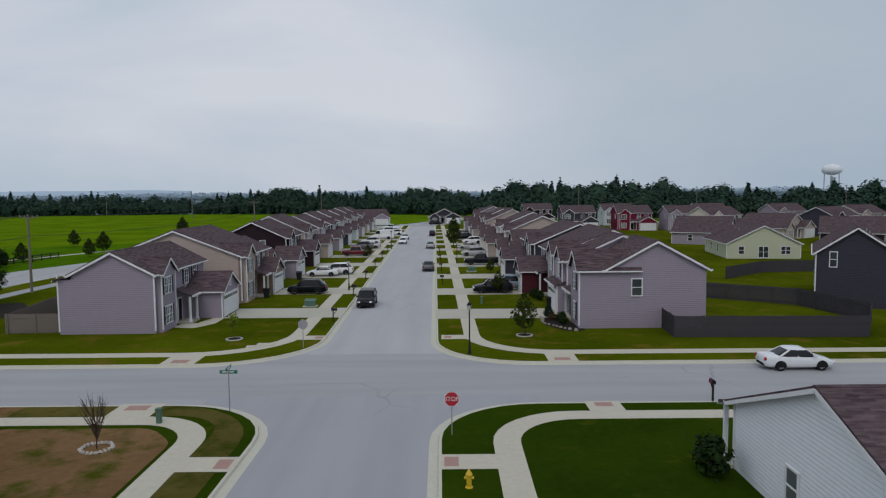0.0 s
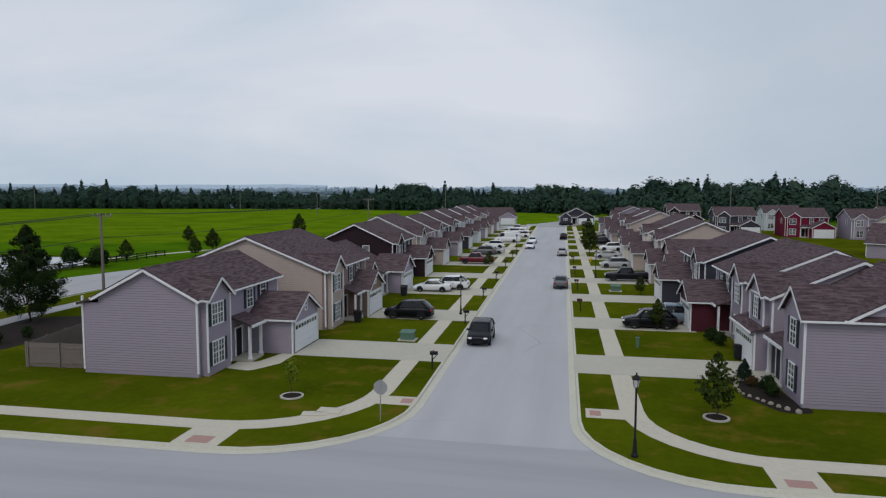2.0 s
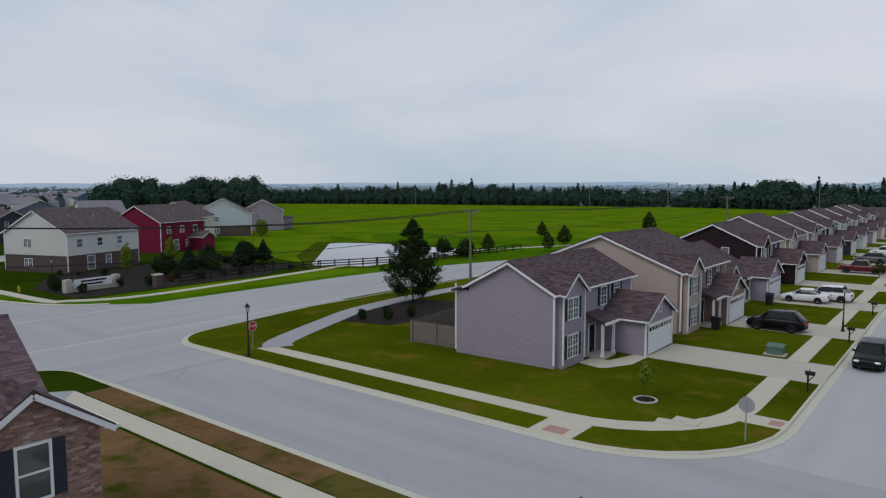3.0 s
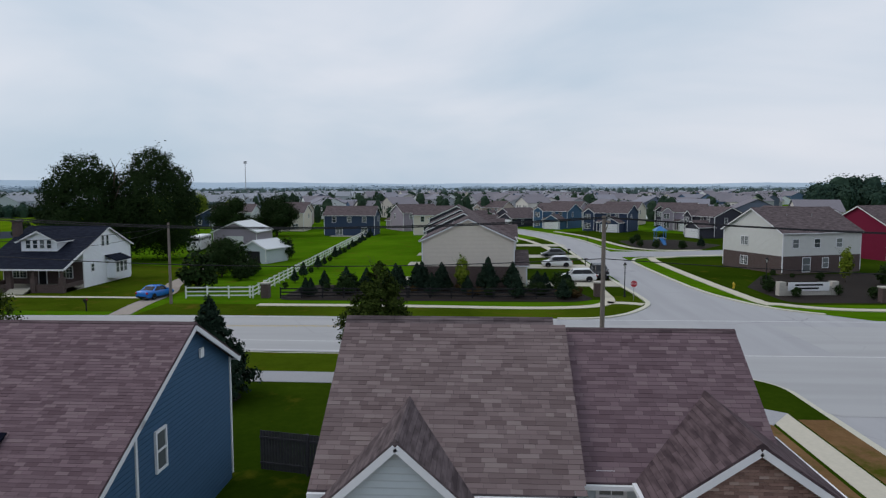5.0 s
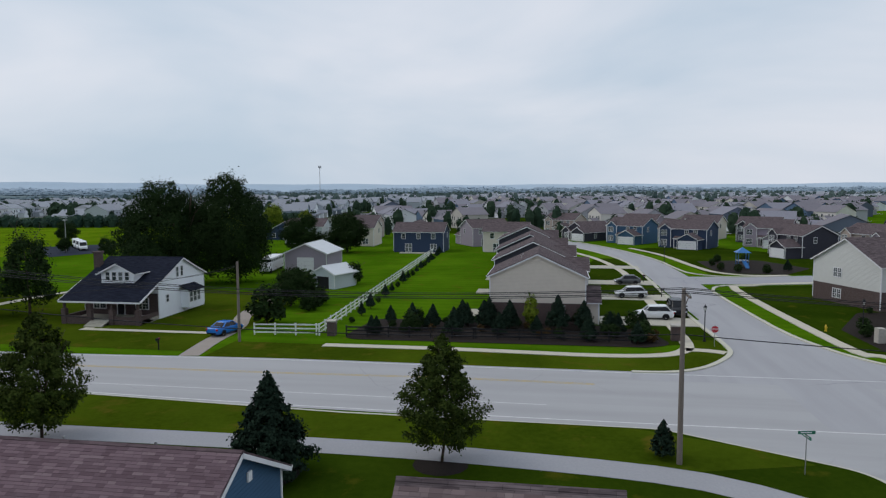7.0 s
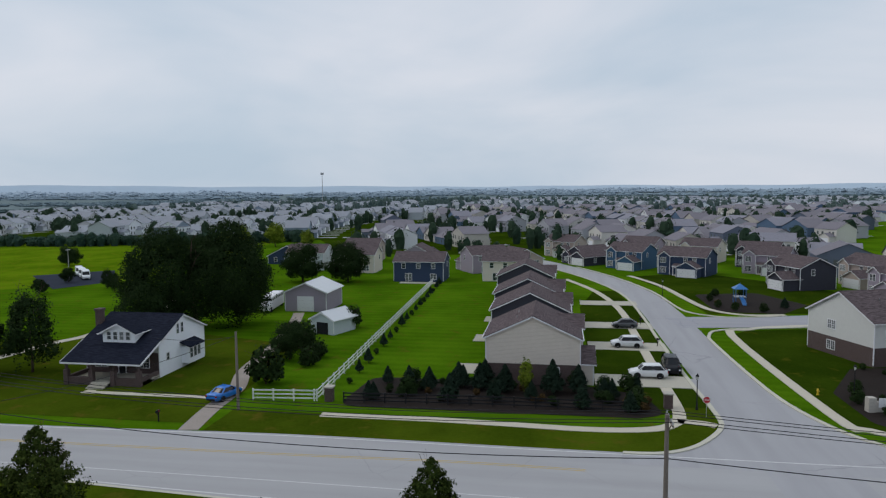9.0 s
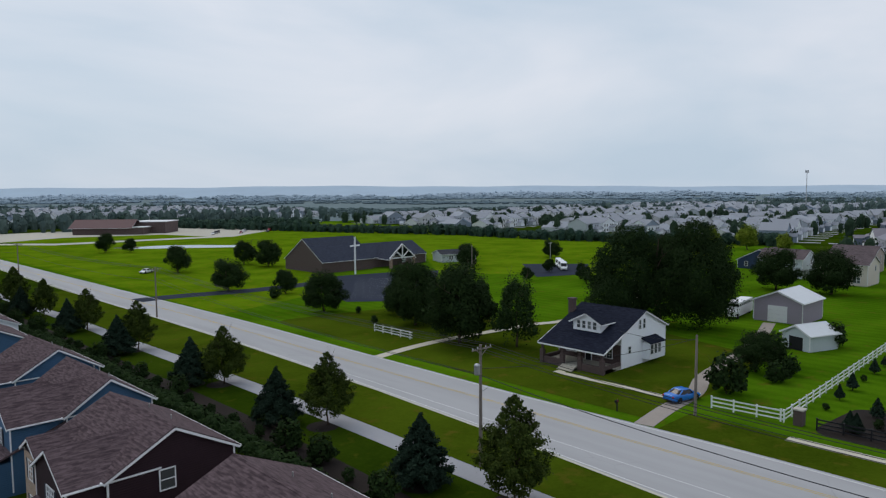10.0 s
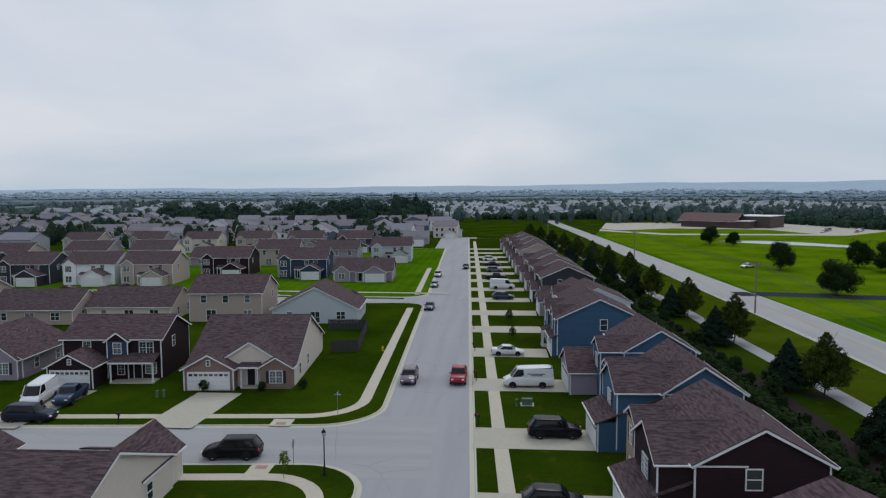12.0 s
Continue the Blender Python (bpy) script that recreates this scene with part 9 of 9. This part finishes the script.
# bins
for x, y in ((11.4, 72.0), (-20.6, 80.4), (-20.2, 96.8), (-20.4, 97.9)):
    s = thing("wheelie_bin", pose(x, y, WALK_Z + 0.006, 0, 0, 90), "dark wheeled refuse bin beside the garage", "bin", "bins")
    bm = bmesh.new()
    e = [[bm.verts.new((u * k, v * k, zz)) for u, v in ((-0.3, -0.35), (0.3, -0.35), (0.3, 0.35), (-0.3, 0.35))] for zz, k in ((0.05, 0.8), (1.0, 1.0))]
    bm.faces.new(e[0][::-1]), bm.faces.new(e[1])
    for k in range(4):
        bm.faces.new((e[0][k], e[0][(k + 1) % 4], e[1][(k + 1) % 4], e[1][k]))
    part("body", bm, M["dark"], s)
    bm = bmesh.new()
    slab(bm, [(-0.33, -0.4, 1.06), (0.33, -0.4, 1.06), (0.33, 0.38, 1.12), (-0.33, 0.38, 1.12)], 0.06)
    part("lid", bm, M["dark"], s)


# ---- small things by the corner houses ----
polygon_sheet("pavement_cover_pad", [(-15.5, 53.9), (-14.1, 54.1), (-14.2, 54.8), (-15.6, 54.6)], LAWN_Z + 0.05, M["walk"], "pale concrete utility cover in the lawn", "cover", 0.05)
polygon_sheet("ground_bed_grey_house", rounded([(9.6, 66.4, 0.6), (9.5, 62.2, 1.0), (11.0, 59.4, 0.9), (12.9, 59.6, 0.6), (12.2, 62.5, 0.4), (11.9, 66.4, 0.3)], 4), LAWN_Z + 0.02, M["mulch"], "dark mulch bed edged with pale stones", "mulch bed")
st_ = random.Random(12)
M["boulder"] = rough_mat("tan_field_stone", (0.30, 0.26, 0.22), 0.9, 5, 1, 0.25)
for k in range(15):
    t_ = k / 14
    bm = bmesh.new()
    r0 = st_.uniform(0.09, 0.2)
    bmesh.ops.create_icosphere(bm, subdivisions=2, radius=r0)
    for v_ in bm.verts:
        v_.co *= 1 + st_.uniform(-0.12, 0.12)
    px_ = 9.6 + 2.9 * max(0, t_ - 0.45) ** 1.3 * 1.6 + st_.uniform(-0.12, 0.12)
    o_ = thing("boulder", pose(px_, 66.0 - 6.4 * t_, LAWN_Z + r0 * 0.3, 0, 0, k * 40), "pale rounded stone edging a mulch bed", "stone", "stones round the bed")
    part("stone", bm, M["boulder"], o_)
bm = bmesh.new()
box(bm, 5.48, 5.56, 4.9, 5.2, 6.0, 6.35)
part("gable_vent", bm, M["white"], hb, "small white gable vent")


# ---- vehicles ----
M["tyre"] = rough_mat("black_tyre_rubber", (0.018, 0.018, 0.02), 0.85, 9, 1, 0.2)
M["rim"] = plain_mat("alloy_wheel", (0.45, 0.45, 0.47), 0.3, 0.8)
M["lamp_white"] = plain_mat("headlamp_lens", (0.75, 0.77, 0.8), 0.1)
M["lamp_red"] = plain_mat("tail_lamp_lens", (0.35, 0.01, 0.015), 0.15)
PAINT = {}
for nm, c in (("white", (0.72, 0.73, 0.75)), ("black", (0.006, 0.007, 0.010)), ("dark_blue", (0.012, 0.018, 0.035)), ("silver", (0.38, 0.39, 0.40)), ("red", (0.30, 0.012, 0.03)), ("maroon", (0.12, 0.008, 0.016)), ("blue", (0.02, 0.16, 0.55)),
              ("grey_blue", (0.16, 0.21, 0.26)), ("grey", (0.10, 0.105, 0.115)), ("mauve", (0.16, 0.12, 0.16)), ("navy", (0.03, 0.05, 0.11))):
    PAINT[nm] = plain_mat(nm + "_car_paint", c, 0.25, 0.0, 0.35 if max(c) > 0.1 else 0.16, 0.15 if max(c) > 0.1 else 0.03)
# side outlines from the nose (x = 0) to the tail: length, width, bonnet line, roof points, wheel places
SHAPES = {
    "sedan": (4.75, 1.82, 0.70, 0.95, [(1.15, 0.98), (1.85, 1.42), (3.1, 1.45), (3.95, 1.05)], 1.08, (0.92, 3.72), 0.33),
    "suv": (4.75, 1.90, 0.85, 1.08, [(1.1, 1.12), (1.75, 1.66), (3.9, 1.72), (4.55, 1.2)], 1.15, (0.95, 3.75), 0.37),
    "big_suv": (5.2, 2.0, 0.9, 1.18, [(1.25, 1.2), (1.9, 1.82), (4.6, 1.86), (5.1, 1.3)], 1.25, (1.0, 4.1), 0.40),
    "pickup": (5.8, 2.0, 0.95, 1.2, [(1.45, 1.22), (2.05, 1.84), (3.55, 1.86), (3.9, 1.22)], 1.2, (1.05, 4.6), 0.41),
    "van": (6.0, 2.05, 0.95, 1.25, [(0.75, 1.35), (1.6, 2.35), (5.7, 2.5), (5.95, 2.3)], 2.3, (1.0, 4.6), 0.38),
    "hatch": (4.3, 1.78, 0.75, 0.98, [(0.95, 1.02), (1.6, 1.5), (3.3, 1.54), (4.1, 1.1)], 1.1, (0.85, 3.4), 0.33),
}
CAR_PARTS = {}
WORDS = {"sedan": "saloon car", "suv": "sport utility car", "big_suv": "large sport utility car", "pickup": "pickup truck", "van": "delivery van", "hatch": "hatchback car"}


def car_meshes(kind):
    if kind in CAR_PARTS:
        return CAR_PARTS[kind]
    L, W, bonnet, belt, roof, tail, wheels, wr = SHAPES[kind]
    hw = W / 2
    if kind == "van":
        st = [(0.0, 0.45, 0.80, 0.80), (0.10, 0.32, 0.98, 0.92), (0.35, 0.27, 1.12, 0.98), (0.8, 0.26, 1.3, 1.0), (1.4, 0.26, 1.38, 1.0), (3.0, 0.26, 1.38, 1.0), (5.6, 0.28, 1.38, 1.0), (L - 0.06, 0.34, 1.36, 0.98), (L, 0.42, 1.34, 0.94)]
    elif kind == "pickup":
        st = [(0.0, 0.5, 0.86, 0.84), (0.10, 0.38, 1.02, 0.93), (0.4, 0.34, 1.12, 0.98), (1.3, 0.32, belt, 1.0), (2.6, 0.3, belt, 1.0), (3.9, 0.32, belt, 1.0), (5.5, 0.36, 1.2, 1.0), (L - 0.06, 0.42, 1.18, 0.98), (L, 0.5, 1.14, 0.93)]
    else:
        st = [(0.0, 0.38, bonnet * 0.80, 0.72), (0.08, 0.28, bonnet * 0.94, 0.86), (0.28, 0.23, bonnet * 1.05, 0.95), (0.7, 0.21, bonnet + (belt - bonnet) * 0.62, 0.985), (roof[0][0], 0.2, belt, 1.0), (L * 0.5, 0.2, belt + 0.03, 1.0),
              (L * 0.78, 0.21, max(belt + 0.05, tail - 0.06), 1.0), (L - 0.30, 0.24, tail - 0.04, 0.96), (L - 0.08, 0.30, tail - 0.10, 0.89), (L, 0.42, tail - 0.24, 0.78)]
    bm = bmesh.new()
    rings = []
    for x, zb, zt, k in st:
        w, dz = hw * k, zt - zb
        half = [(0.0, zb), (w * 0.82, zb), (w * 0.955, zb + 0.10), (w, zb + dz * 0.40), (w * 0.995, zb + dz * 0.66), (w * 0.955, zt - 0.09), (w * 0.88, zt - 0.025), (w * 0.6, zt + 0.012), (0.0, zt + 0.03)]
        sec = [(-y, z) for y, z in half[::-1]][:-1] + half[:-1]
        rings.append([bm.verts.new((x, y, z)) for y, z in sec])
    m_ = len(rings[0])
    for a, b in zip(rings, rings[1:]):
        for i in range(m_):
            bm.faces.new((a[i], b[i], b[(i + 1) % m_], a[(i + 1) % m_]))
    bm.faces.new(rings[0]), bm.faces.new(rings[-1][::-1])
    bmesh.ops.recalc_face_normals(bm, faces=bm.faces)
    body = to_mesh("body", bm, PAINT["white"], True)
    (xa, za), (xb, zb_), (xc, zc), (xd, zd) = roof
    bi = hw * (0.70 if kind in ("sedan", "hatch") else 0.78) if kind != "van" else hw * 0.86
    bo = hw * 0.93

    def outline(x0, x1, b, z0, z1, e, n=28):
        out = []
        for i in range(n):
            a = (i + 0.5) * math.tau / n
            c, s_ = math.cos(a), math.sin(a)
            x = (x0 + x1) / 2 - (x1 - x0) / 2 * math.copysign(abs(c) ** (2 / e), c)
            out.append((x, b * math.copysign(abs(s_) ** (2 / e), s_), z0 + (z1 - z0) * (x - x0) / (x1 - x0)))
        return out

    def loft(bm, rows, cap=None):
        vv = [[bm.verts.new(p) for p in row] for row in rows]
        n = len(vv[0])
        for a, b in zip(vv, vv[1:]):
            for i in range(n):
                bm.faces.new((a[i], a[(i + 1) % n], b[(i + 1) % n], b[i]))
        if cap:
            t = bm.verts.new(cap)
            for i in range(n):
                bm.faces.new((vv[-1][i], vv[-1][(i + 1) % n], t))
        bmesh.ops.recalc_face_normals(bm, faces=bm.faces)

    def blend(f, bulge=0.0):
        return outline(xa + (xb - xa) * f, xd + (xc - xd) * f, bo + (bi - bo) * f + bulge, za - 0.06 + (zb_ - za + 0.06) * f, zd - 0.06 + (zc - zd + 0.06) * f, 5.5)
    bm = bmesh.new()
    loft(bm, [blend(0.0), blend(0.35, 0.02), blend(0.7, 0.02), blend(0.97)])
    glass = to_mesh("glass", bm, M["car_glass"], True)
    bm = bmesh.new()
    top = blend(1.0)
    mx = (xb + xc) / 2
    loft(bm, [blend(0.90, 0.012), [(x, y * 1.005, z + 0.015) for x, y, z in top], [(mx + (x - mx) * 0.9, y * 0.86, z + 0.045) for x, y, z in top], [(mx + (x - mx) * 0.55, y * 0.5, z + 0.065) for x, y, z in top]], (mx, 0, (zb_ + zc) / 2 + 0.07))
    roofm = to_mesh("cabin_roof", bm, PAINT["white"], True)
    pillars = []
    cuts = [(xa + 0.05, xb + 0.03, 0.07), (xd - 0.08, xc - 0.06, 0.13)]
    if kind != "van":
        mid = (xb + xc) / 2 + 0.05
        cuts.append((mid, mid, 0.08))
    for s in (-1, 1):
        for p0, p1, w in cuts:
            bm = bmesh.new()
            beam(bm, (p0, s * bo * 0.985, belt - 0.03), (p1, s * bi * 0.99, (zb_ + zc) / 2 - 0.03), w, 0.06)
            pillars.append(to_mesh("pillar", bm, PAINT["white"]))
        bm = bmesh.new()
        box(bm, xa + 0.28, xa + 0.42, s * (hw + 0.06) - 0.09, s * (hw + 0.06) + 0.09, belt - 0.02, belt + 0.13)
        pillars.append(to_mesh("mirror", bm, PAINT["white"]))
    if kind == "van":
        bm = bmesh.new()
        loft(bm, [outline(2.05, xd + 0.03, bo + 0.03, 1.28, 1.28, 9), outline(2.07, xd + 0.02, (bo + bi) / 2 + 0.06, 1.85, 1.88, 9), outline(2.1, xd - 0.04, bi + 0.045, 2.34, 2.42, 9)])
        pillars.append(to_mesh("cargo_body", bm, PAINT["white"], True))
    bm = bmesh.new()
    prof = [(0.55 * wr, 0.0), (0.62 * wr, -0.09), (0.9 * wr, -0.115), (wr, -0.08), (wr, 0.08), (0.9 * wr, 0.115), (0.62 * wr, 0.09), (0.55 * wr, 0.0)]
    vv = [[bm.verts.new((r_ * math.cos(i * math.tau / 20), y, r_ * math.sin(i * math.tau / 20))) for r_, y in prof[:-1]] for i in range(20)]
    for i in range(20):
        for k in range(7):
            bm.faces.new((vv[i][k], vv[i][(k + 1) % 7], vv[(i + 1) % 20][(k + 1) % 7], vv[(i + 1) % 20][k]))
    tyre = to_mesh("tyre", bm, M["tyre"], True)
    bm = bmesh.new()
    tube(bm, (0, -0.095, 0), (0, 0.095, 0), wr * 0.3, wr * 0.3, 12)
    for k in range(5):
        a = k * math.tau / 5
        for y in (-0.085, 0.085):
            beam(bm, (0, y, 0), (math.cos(a) * wr * 0.62, y, math.sin(a) * wr * 0.62), 0.03, 0.09)
    tube(bm, (0, -0.05, 0), (0, 0.05, 0), wr * 0.64, wr * 0.64, 16)
    rim = to_mesh("rim", bm, M["rim"])
    bm = bmesh.new()
    for wx in wheels:
        for s in (-1, 1):
            arc = [(wx + wr * 1.17 * math.cos(math.pi * k / 12), wr + wr * 1.17 * math.sin(math.pi * k / 12)) for k in range(13)]
            arc = [(arc[0][0], 0.24)] + arc + [(arc[-1][0], 0.24)]
            a = [bm.verts.new((x, s * (hw - 0.3), z)) for x, z in arc]
            b = [bm.verts.new((x, s * (hw + 0.003), z)) for x, z in arc]
            bm.faces.new(a), bm.faces.new(b[::-1])
            for k in range(len(arc)):
                bm.faces.new((a[k], a[(k + 1) % len(arc)], b[(k + 1) % len(arc)], b[k]))
    pillars.append(to_mesh("wheel_arches", bm, M["tyre"]))
    for x0, x1, z0, z1, wd in ((-0.02, 0.16, 0.30, 0.50, 0.5), (L - 0.16, L + 0.01, 0.32, 0.48, 0.62)):
        bm = bmesh.new()
        box(bm, x0, x1, -hw * wd, hw * wd, z0, z1)
        pillars.append(to_mesh("grille" if x0 < 0 else "bumper", bm, M["tyre"]))
    bm = bmesh.new()
    bmesh.ops.create_icosphere(bm, subdivisions=2, radius=1.0, matrix=Matrix.Diagonal((0.16, 0.20, 0.085, 1)))
    lampm = to_mesh("headlight", bm, M["lamp_white"], True)
    bm = bmesh.new()
    bmesh.ops.create_icosphere(bm, subdivisions=2, radius=1.0, matrix=Matrix.Diagonal((0.10, 0.15, 0.14, 1)))
    tailm = to_mesh("tail_light", bm, M["lamp_red"], True)
    CAR_PARTS[kind] = body, glass, roofm, tyre, rim, lampm, tailm, pillars
    return CAR_PARTS[kind]


def tinted(me, paint):
    key = (me.name, paint)
    if key not in CAR_PARTS:
        m2 = me.copy()
        m2.materials.clear()
        m2.materials.append(PAINT[paint])
        CAR_PARTS[key] = m2
    return CAR_PARTS[key]


def car(kind, paint, x, y, heading, z=0.012, extra=""):
    """heading: degrees in which the nose points."""
    L, W, bonnet, belt, roof, tail, wheels, wr = SHAPES[kind]
    body, glass, roofm, tyre, rim, lampm, tailm, pillars = car_meshes(kind)
    c = thing("car" if kind in ("sedan", "suv", "big_suv", "hatch") else "pickup_truck" if kind == "pickup" else "van", pose(x, y, z, 0, 0, heading + 180), "%s %s parked %s" % (paint.replace("_", " "), WORDS[kind], extra or "on the driveway"), "car" if kind not in ("pickup", "van") else kind, "parked vehicles")
    sh = pose(-L / 2, 0, 0)
    put("body", tinted(body, paint), c, sh)
    put("glass", glass, c, sh, "dark tinted windows")
    put("cabin_roof", tinted(roofm, paint), c, sh)
    for p in pillars:
        nm = p.name.split(".")[0]
        put(nm, p if nm in ("wheel_arches", "grille", "bumper") else tinted(p, paint), c, sh)
    for wx in wheels:
        for s in (-1, 1):
            t = put("wheel", tyre, c, sh @ pose(wx, s * (W / 2 - 0.10), wr))
            o = new("rim", rim)
            o.parent = t
    for s in (-1, 1):
        put("headlight", lampm, c, sh @ pose(0.06, s * W * 0.33, bonnet * 0.82 if kind not in ("van", "pickup") else 0.85))
        put("tail_light", tailm, c, sh @ pose(L - 0.05, s * W * 0.38, tail * 0.75 if kind not in ("van", "pickup") else 0.95))
    if kind == "pickup":
        bm = bmesh.new()
        box(bm, -L / 2 + 4.0, -L / 2 + 5.65, -0.78, 0.78, 1.0, 1.225)
        part("bed_liner", bm, M["dark"], c, "dark load bed")
    return c


DZ = WALK_Z + 0.008
AT_KERB = "at the kerb"
car("suv", "black", -8.2, 75.2, -90, 0.012, AT_KERB)
car("sedan", "grey", -2.2, 108.8, 90, 0.012, AT_KERB)
car("sedan", "silver", -2.7, 152.5, 90, 0.012, AT_KERB)
car("hatch", "black", -3.0, 196, 90, 0.012, AT_KERB)
car("sedan", "white", -9.7, 167, -90, 0.012, AT_KERB)
car("sedan", "white", -10.0, 182, -90, 0.012, AT_KERB)
car("suv", "black", -16.4, 83.6, 180, DZ)
car("sedan", "white", -17.6, 101.2, 180, DZ), car("suv", "white", -15.8, 103.4, 180, DZ)
car("pickup", "maroon", -16.6, 133.4, 180, DZ)
car("suv", "grey", -17.5, 149.6, 180, DZ), car("sedan", "silver", -16, 151.4, 180, DZ)
car("suv", "white", -17.2, 164.5, 180, DZ), car("van", "white", -15.8, 181, 180, DZ), car("sedan", "white", -16.4, 196.5, 180, DZ), car("suv", "white", -17, 211, 180, DZ), car("pickup", "white", -17, 227, 180, DZ)
car("suv", "white", -14, 198.4, 180, DZ), car("sedan", "white", -15, 213.4, 180, DZ)
car("pickup", "grey_blue", 8.4, 85.4, 0, DZ), car("suv", "black", 6.2, 83.0, 180, DZ)
car("pickup", "black", 6.6, 115.6, 180, DZ), car("suv", "silver", 6.0, 131.5, 180, DZ), car("sedan", "silver", 5.6, 147, 180, DZ), car("suv", "white", 7, 163, 180, DZ), car("suv", "black", 5.2, 178.4, 180, DZ), car("hatch", "grey", 5.6, 194.4, 180, DZ)
car("suv", "black", -3.0, 259, 0, DZ), car("sedan", "grey", 3.2, 262, 90, DZ)
car("sedan", "white", 24.5, 46.9, 0, 0.012, AT_KERB)
car("suv", "black", 33.2, 40.9, 0, 0.012, AT_KERB)
# south
car("suv", "mauve", 0.0, -64.4, 90, 0.012, AT_KERB)
car("pickup", "red", -6.2, -65.2, 90, 0.012, AT_KERB)
car("sedan", "navy", 2.5, -117.5, 90, 0.012, AT_KERB), car("sedan", "grey_blue", 4.4, -150, 90, 0.012, AT_KERB), car("suv", "silver", 5.2, -170, 90, 0.012, AT_KERB), car("sedan", "black", -1.8, -190, 90, 0.012, AT_KERB)
car("big_suv", "black", -16.6, -45.4, 182, DZ)
vn = car("van", "white", -14.9, -62.6, 2, DZ)
for zz, x0, x1 in ((1.75, -0.2, 1.9), (1.55, 0.2, 1.6)):
    bm = bmesh.new()
    for s in (-1, 1):
        box(bm, x0, x1, s * 0.98 - 0.006, s * 0.98 + 0.006, zz - 0.05, zz + 0.05)
    part("lettering", bm, M["dark"], vn, "dark bar of unreadable lettering")
car("sedan", "white", -12.6, -78.6, 182, DZ)
car("pickup", "black", -11, -163, 182, DZ), car("van", "white", -12.5, -146, 182, DZ), car("suv", "navy", -12.5, -130, 182, DZ), car("suv", "grey", -10.5, -180, 182, DZ), car("sedan", "black", -10, -196, 182, DZ), car("suv", "white", -9, -212, 182, DZ), car("suv", "black", -15.2, -29.8, 180, DZ)
car("big_suv", "black", 13.0, -38.6, 4, 0.014, AT_KERB)
car("big_suv", "dark_blue", 38.2, -46.8, 184, 0.014, AT_KERB)
car("van", "white", 41.2, -52.8, 100, DZ), car("pickup", "navy", 38.0, -53.6, 100, DZ)
car("sedan", "maroon", 93, -138, 0, 0.05), car("suv", "black", 79, -138, 90, 0.05), car("sedan", "white", 47, -151, 90, 0.05), car("sedan", "grey", 44, -133, 0, 0.05)
# west
car("sedan", "blue", -84.2, -17.0, 168, 0.02, "on the gravel drive")
car("suv", "white", -100, 33, -90, 0.07), car("big_suv", "black", -103.6, 36.4, 0, 0.07), car("suv", "white", -117, 32, -90, 0.07), car("hatch", "grey", -132, 33, -90, 0.07)
car("van", "white", -186, -112, 40, 0.03, "on the rear lot"), car("van", "white", -190, -116, 40, 0.03, "on the rear lot"), car("van", "white", -182, -108, 40, 0.03, "on the rear lot")
car("sedan", "white", -88, -196, 30, 0.0, "on the lawn")
for i in range(9):
    car(("sedan", "suv", "hatch")[i % 3], ("white", "grey", "black", "red")[i % 4], -190 - i * 6, -372 - (i % 3) * 9, 60, 0.01, "at the school")
bus = thing("bus", pose(-143.6, -36.5, 0, 0, 0, 8), "old white bus parked beside the barn", "bus")
bm = bmesh.new()
box(bm, -4.6, 4.6, -1.2, 1.2, 0.45, 2.2), box(bm, -4.5, 4.6, -1.12, 1.12, 2.7, 3.0)
for k in range(8):
    for s in (-1, 1):
        box(bm, -4.5 + k * 1.27, -4.35 + k * 1.27, s * 1.15 - 0.04, s * 1.15 + 0.04, 2.2, 2.7)
part("body", bm, M["white"], bus)
bm = bmesh.new()
box(bm, -4.45, 4.5, -1.1, 1.1, 2.15, 2.72)
part("window_band", bm, M["car_glass"], bus)
bm = bmesh.new()
box(bm, 4.6, 6.0, -1.0, 1.0, 0.5, 1.5)
part("bonnet", bm, M["white"], bus)
for wx in (-3.2, 4.7):
    for s in (-1, 1):
        bm = bmesh.new()
        tube(bm, (wx, s * 1.0 - 0.15, 0.5), (wx, s * 1.0 + 0.15, 0.5), 0.5, 0.5, 16)
        part("wheel", bm, M["tyre"], bus)
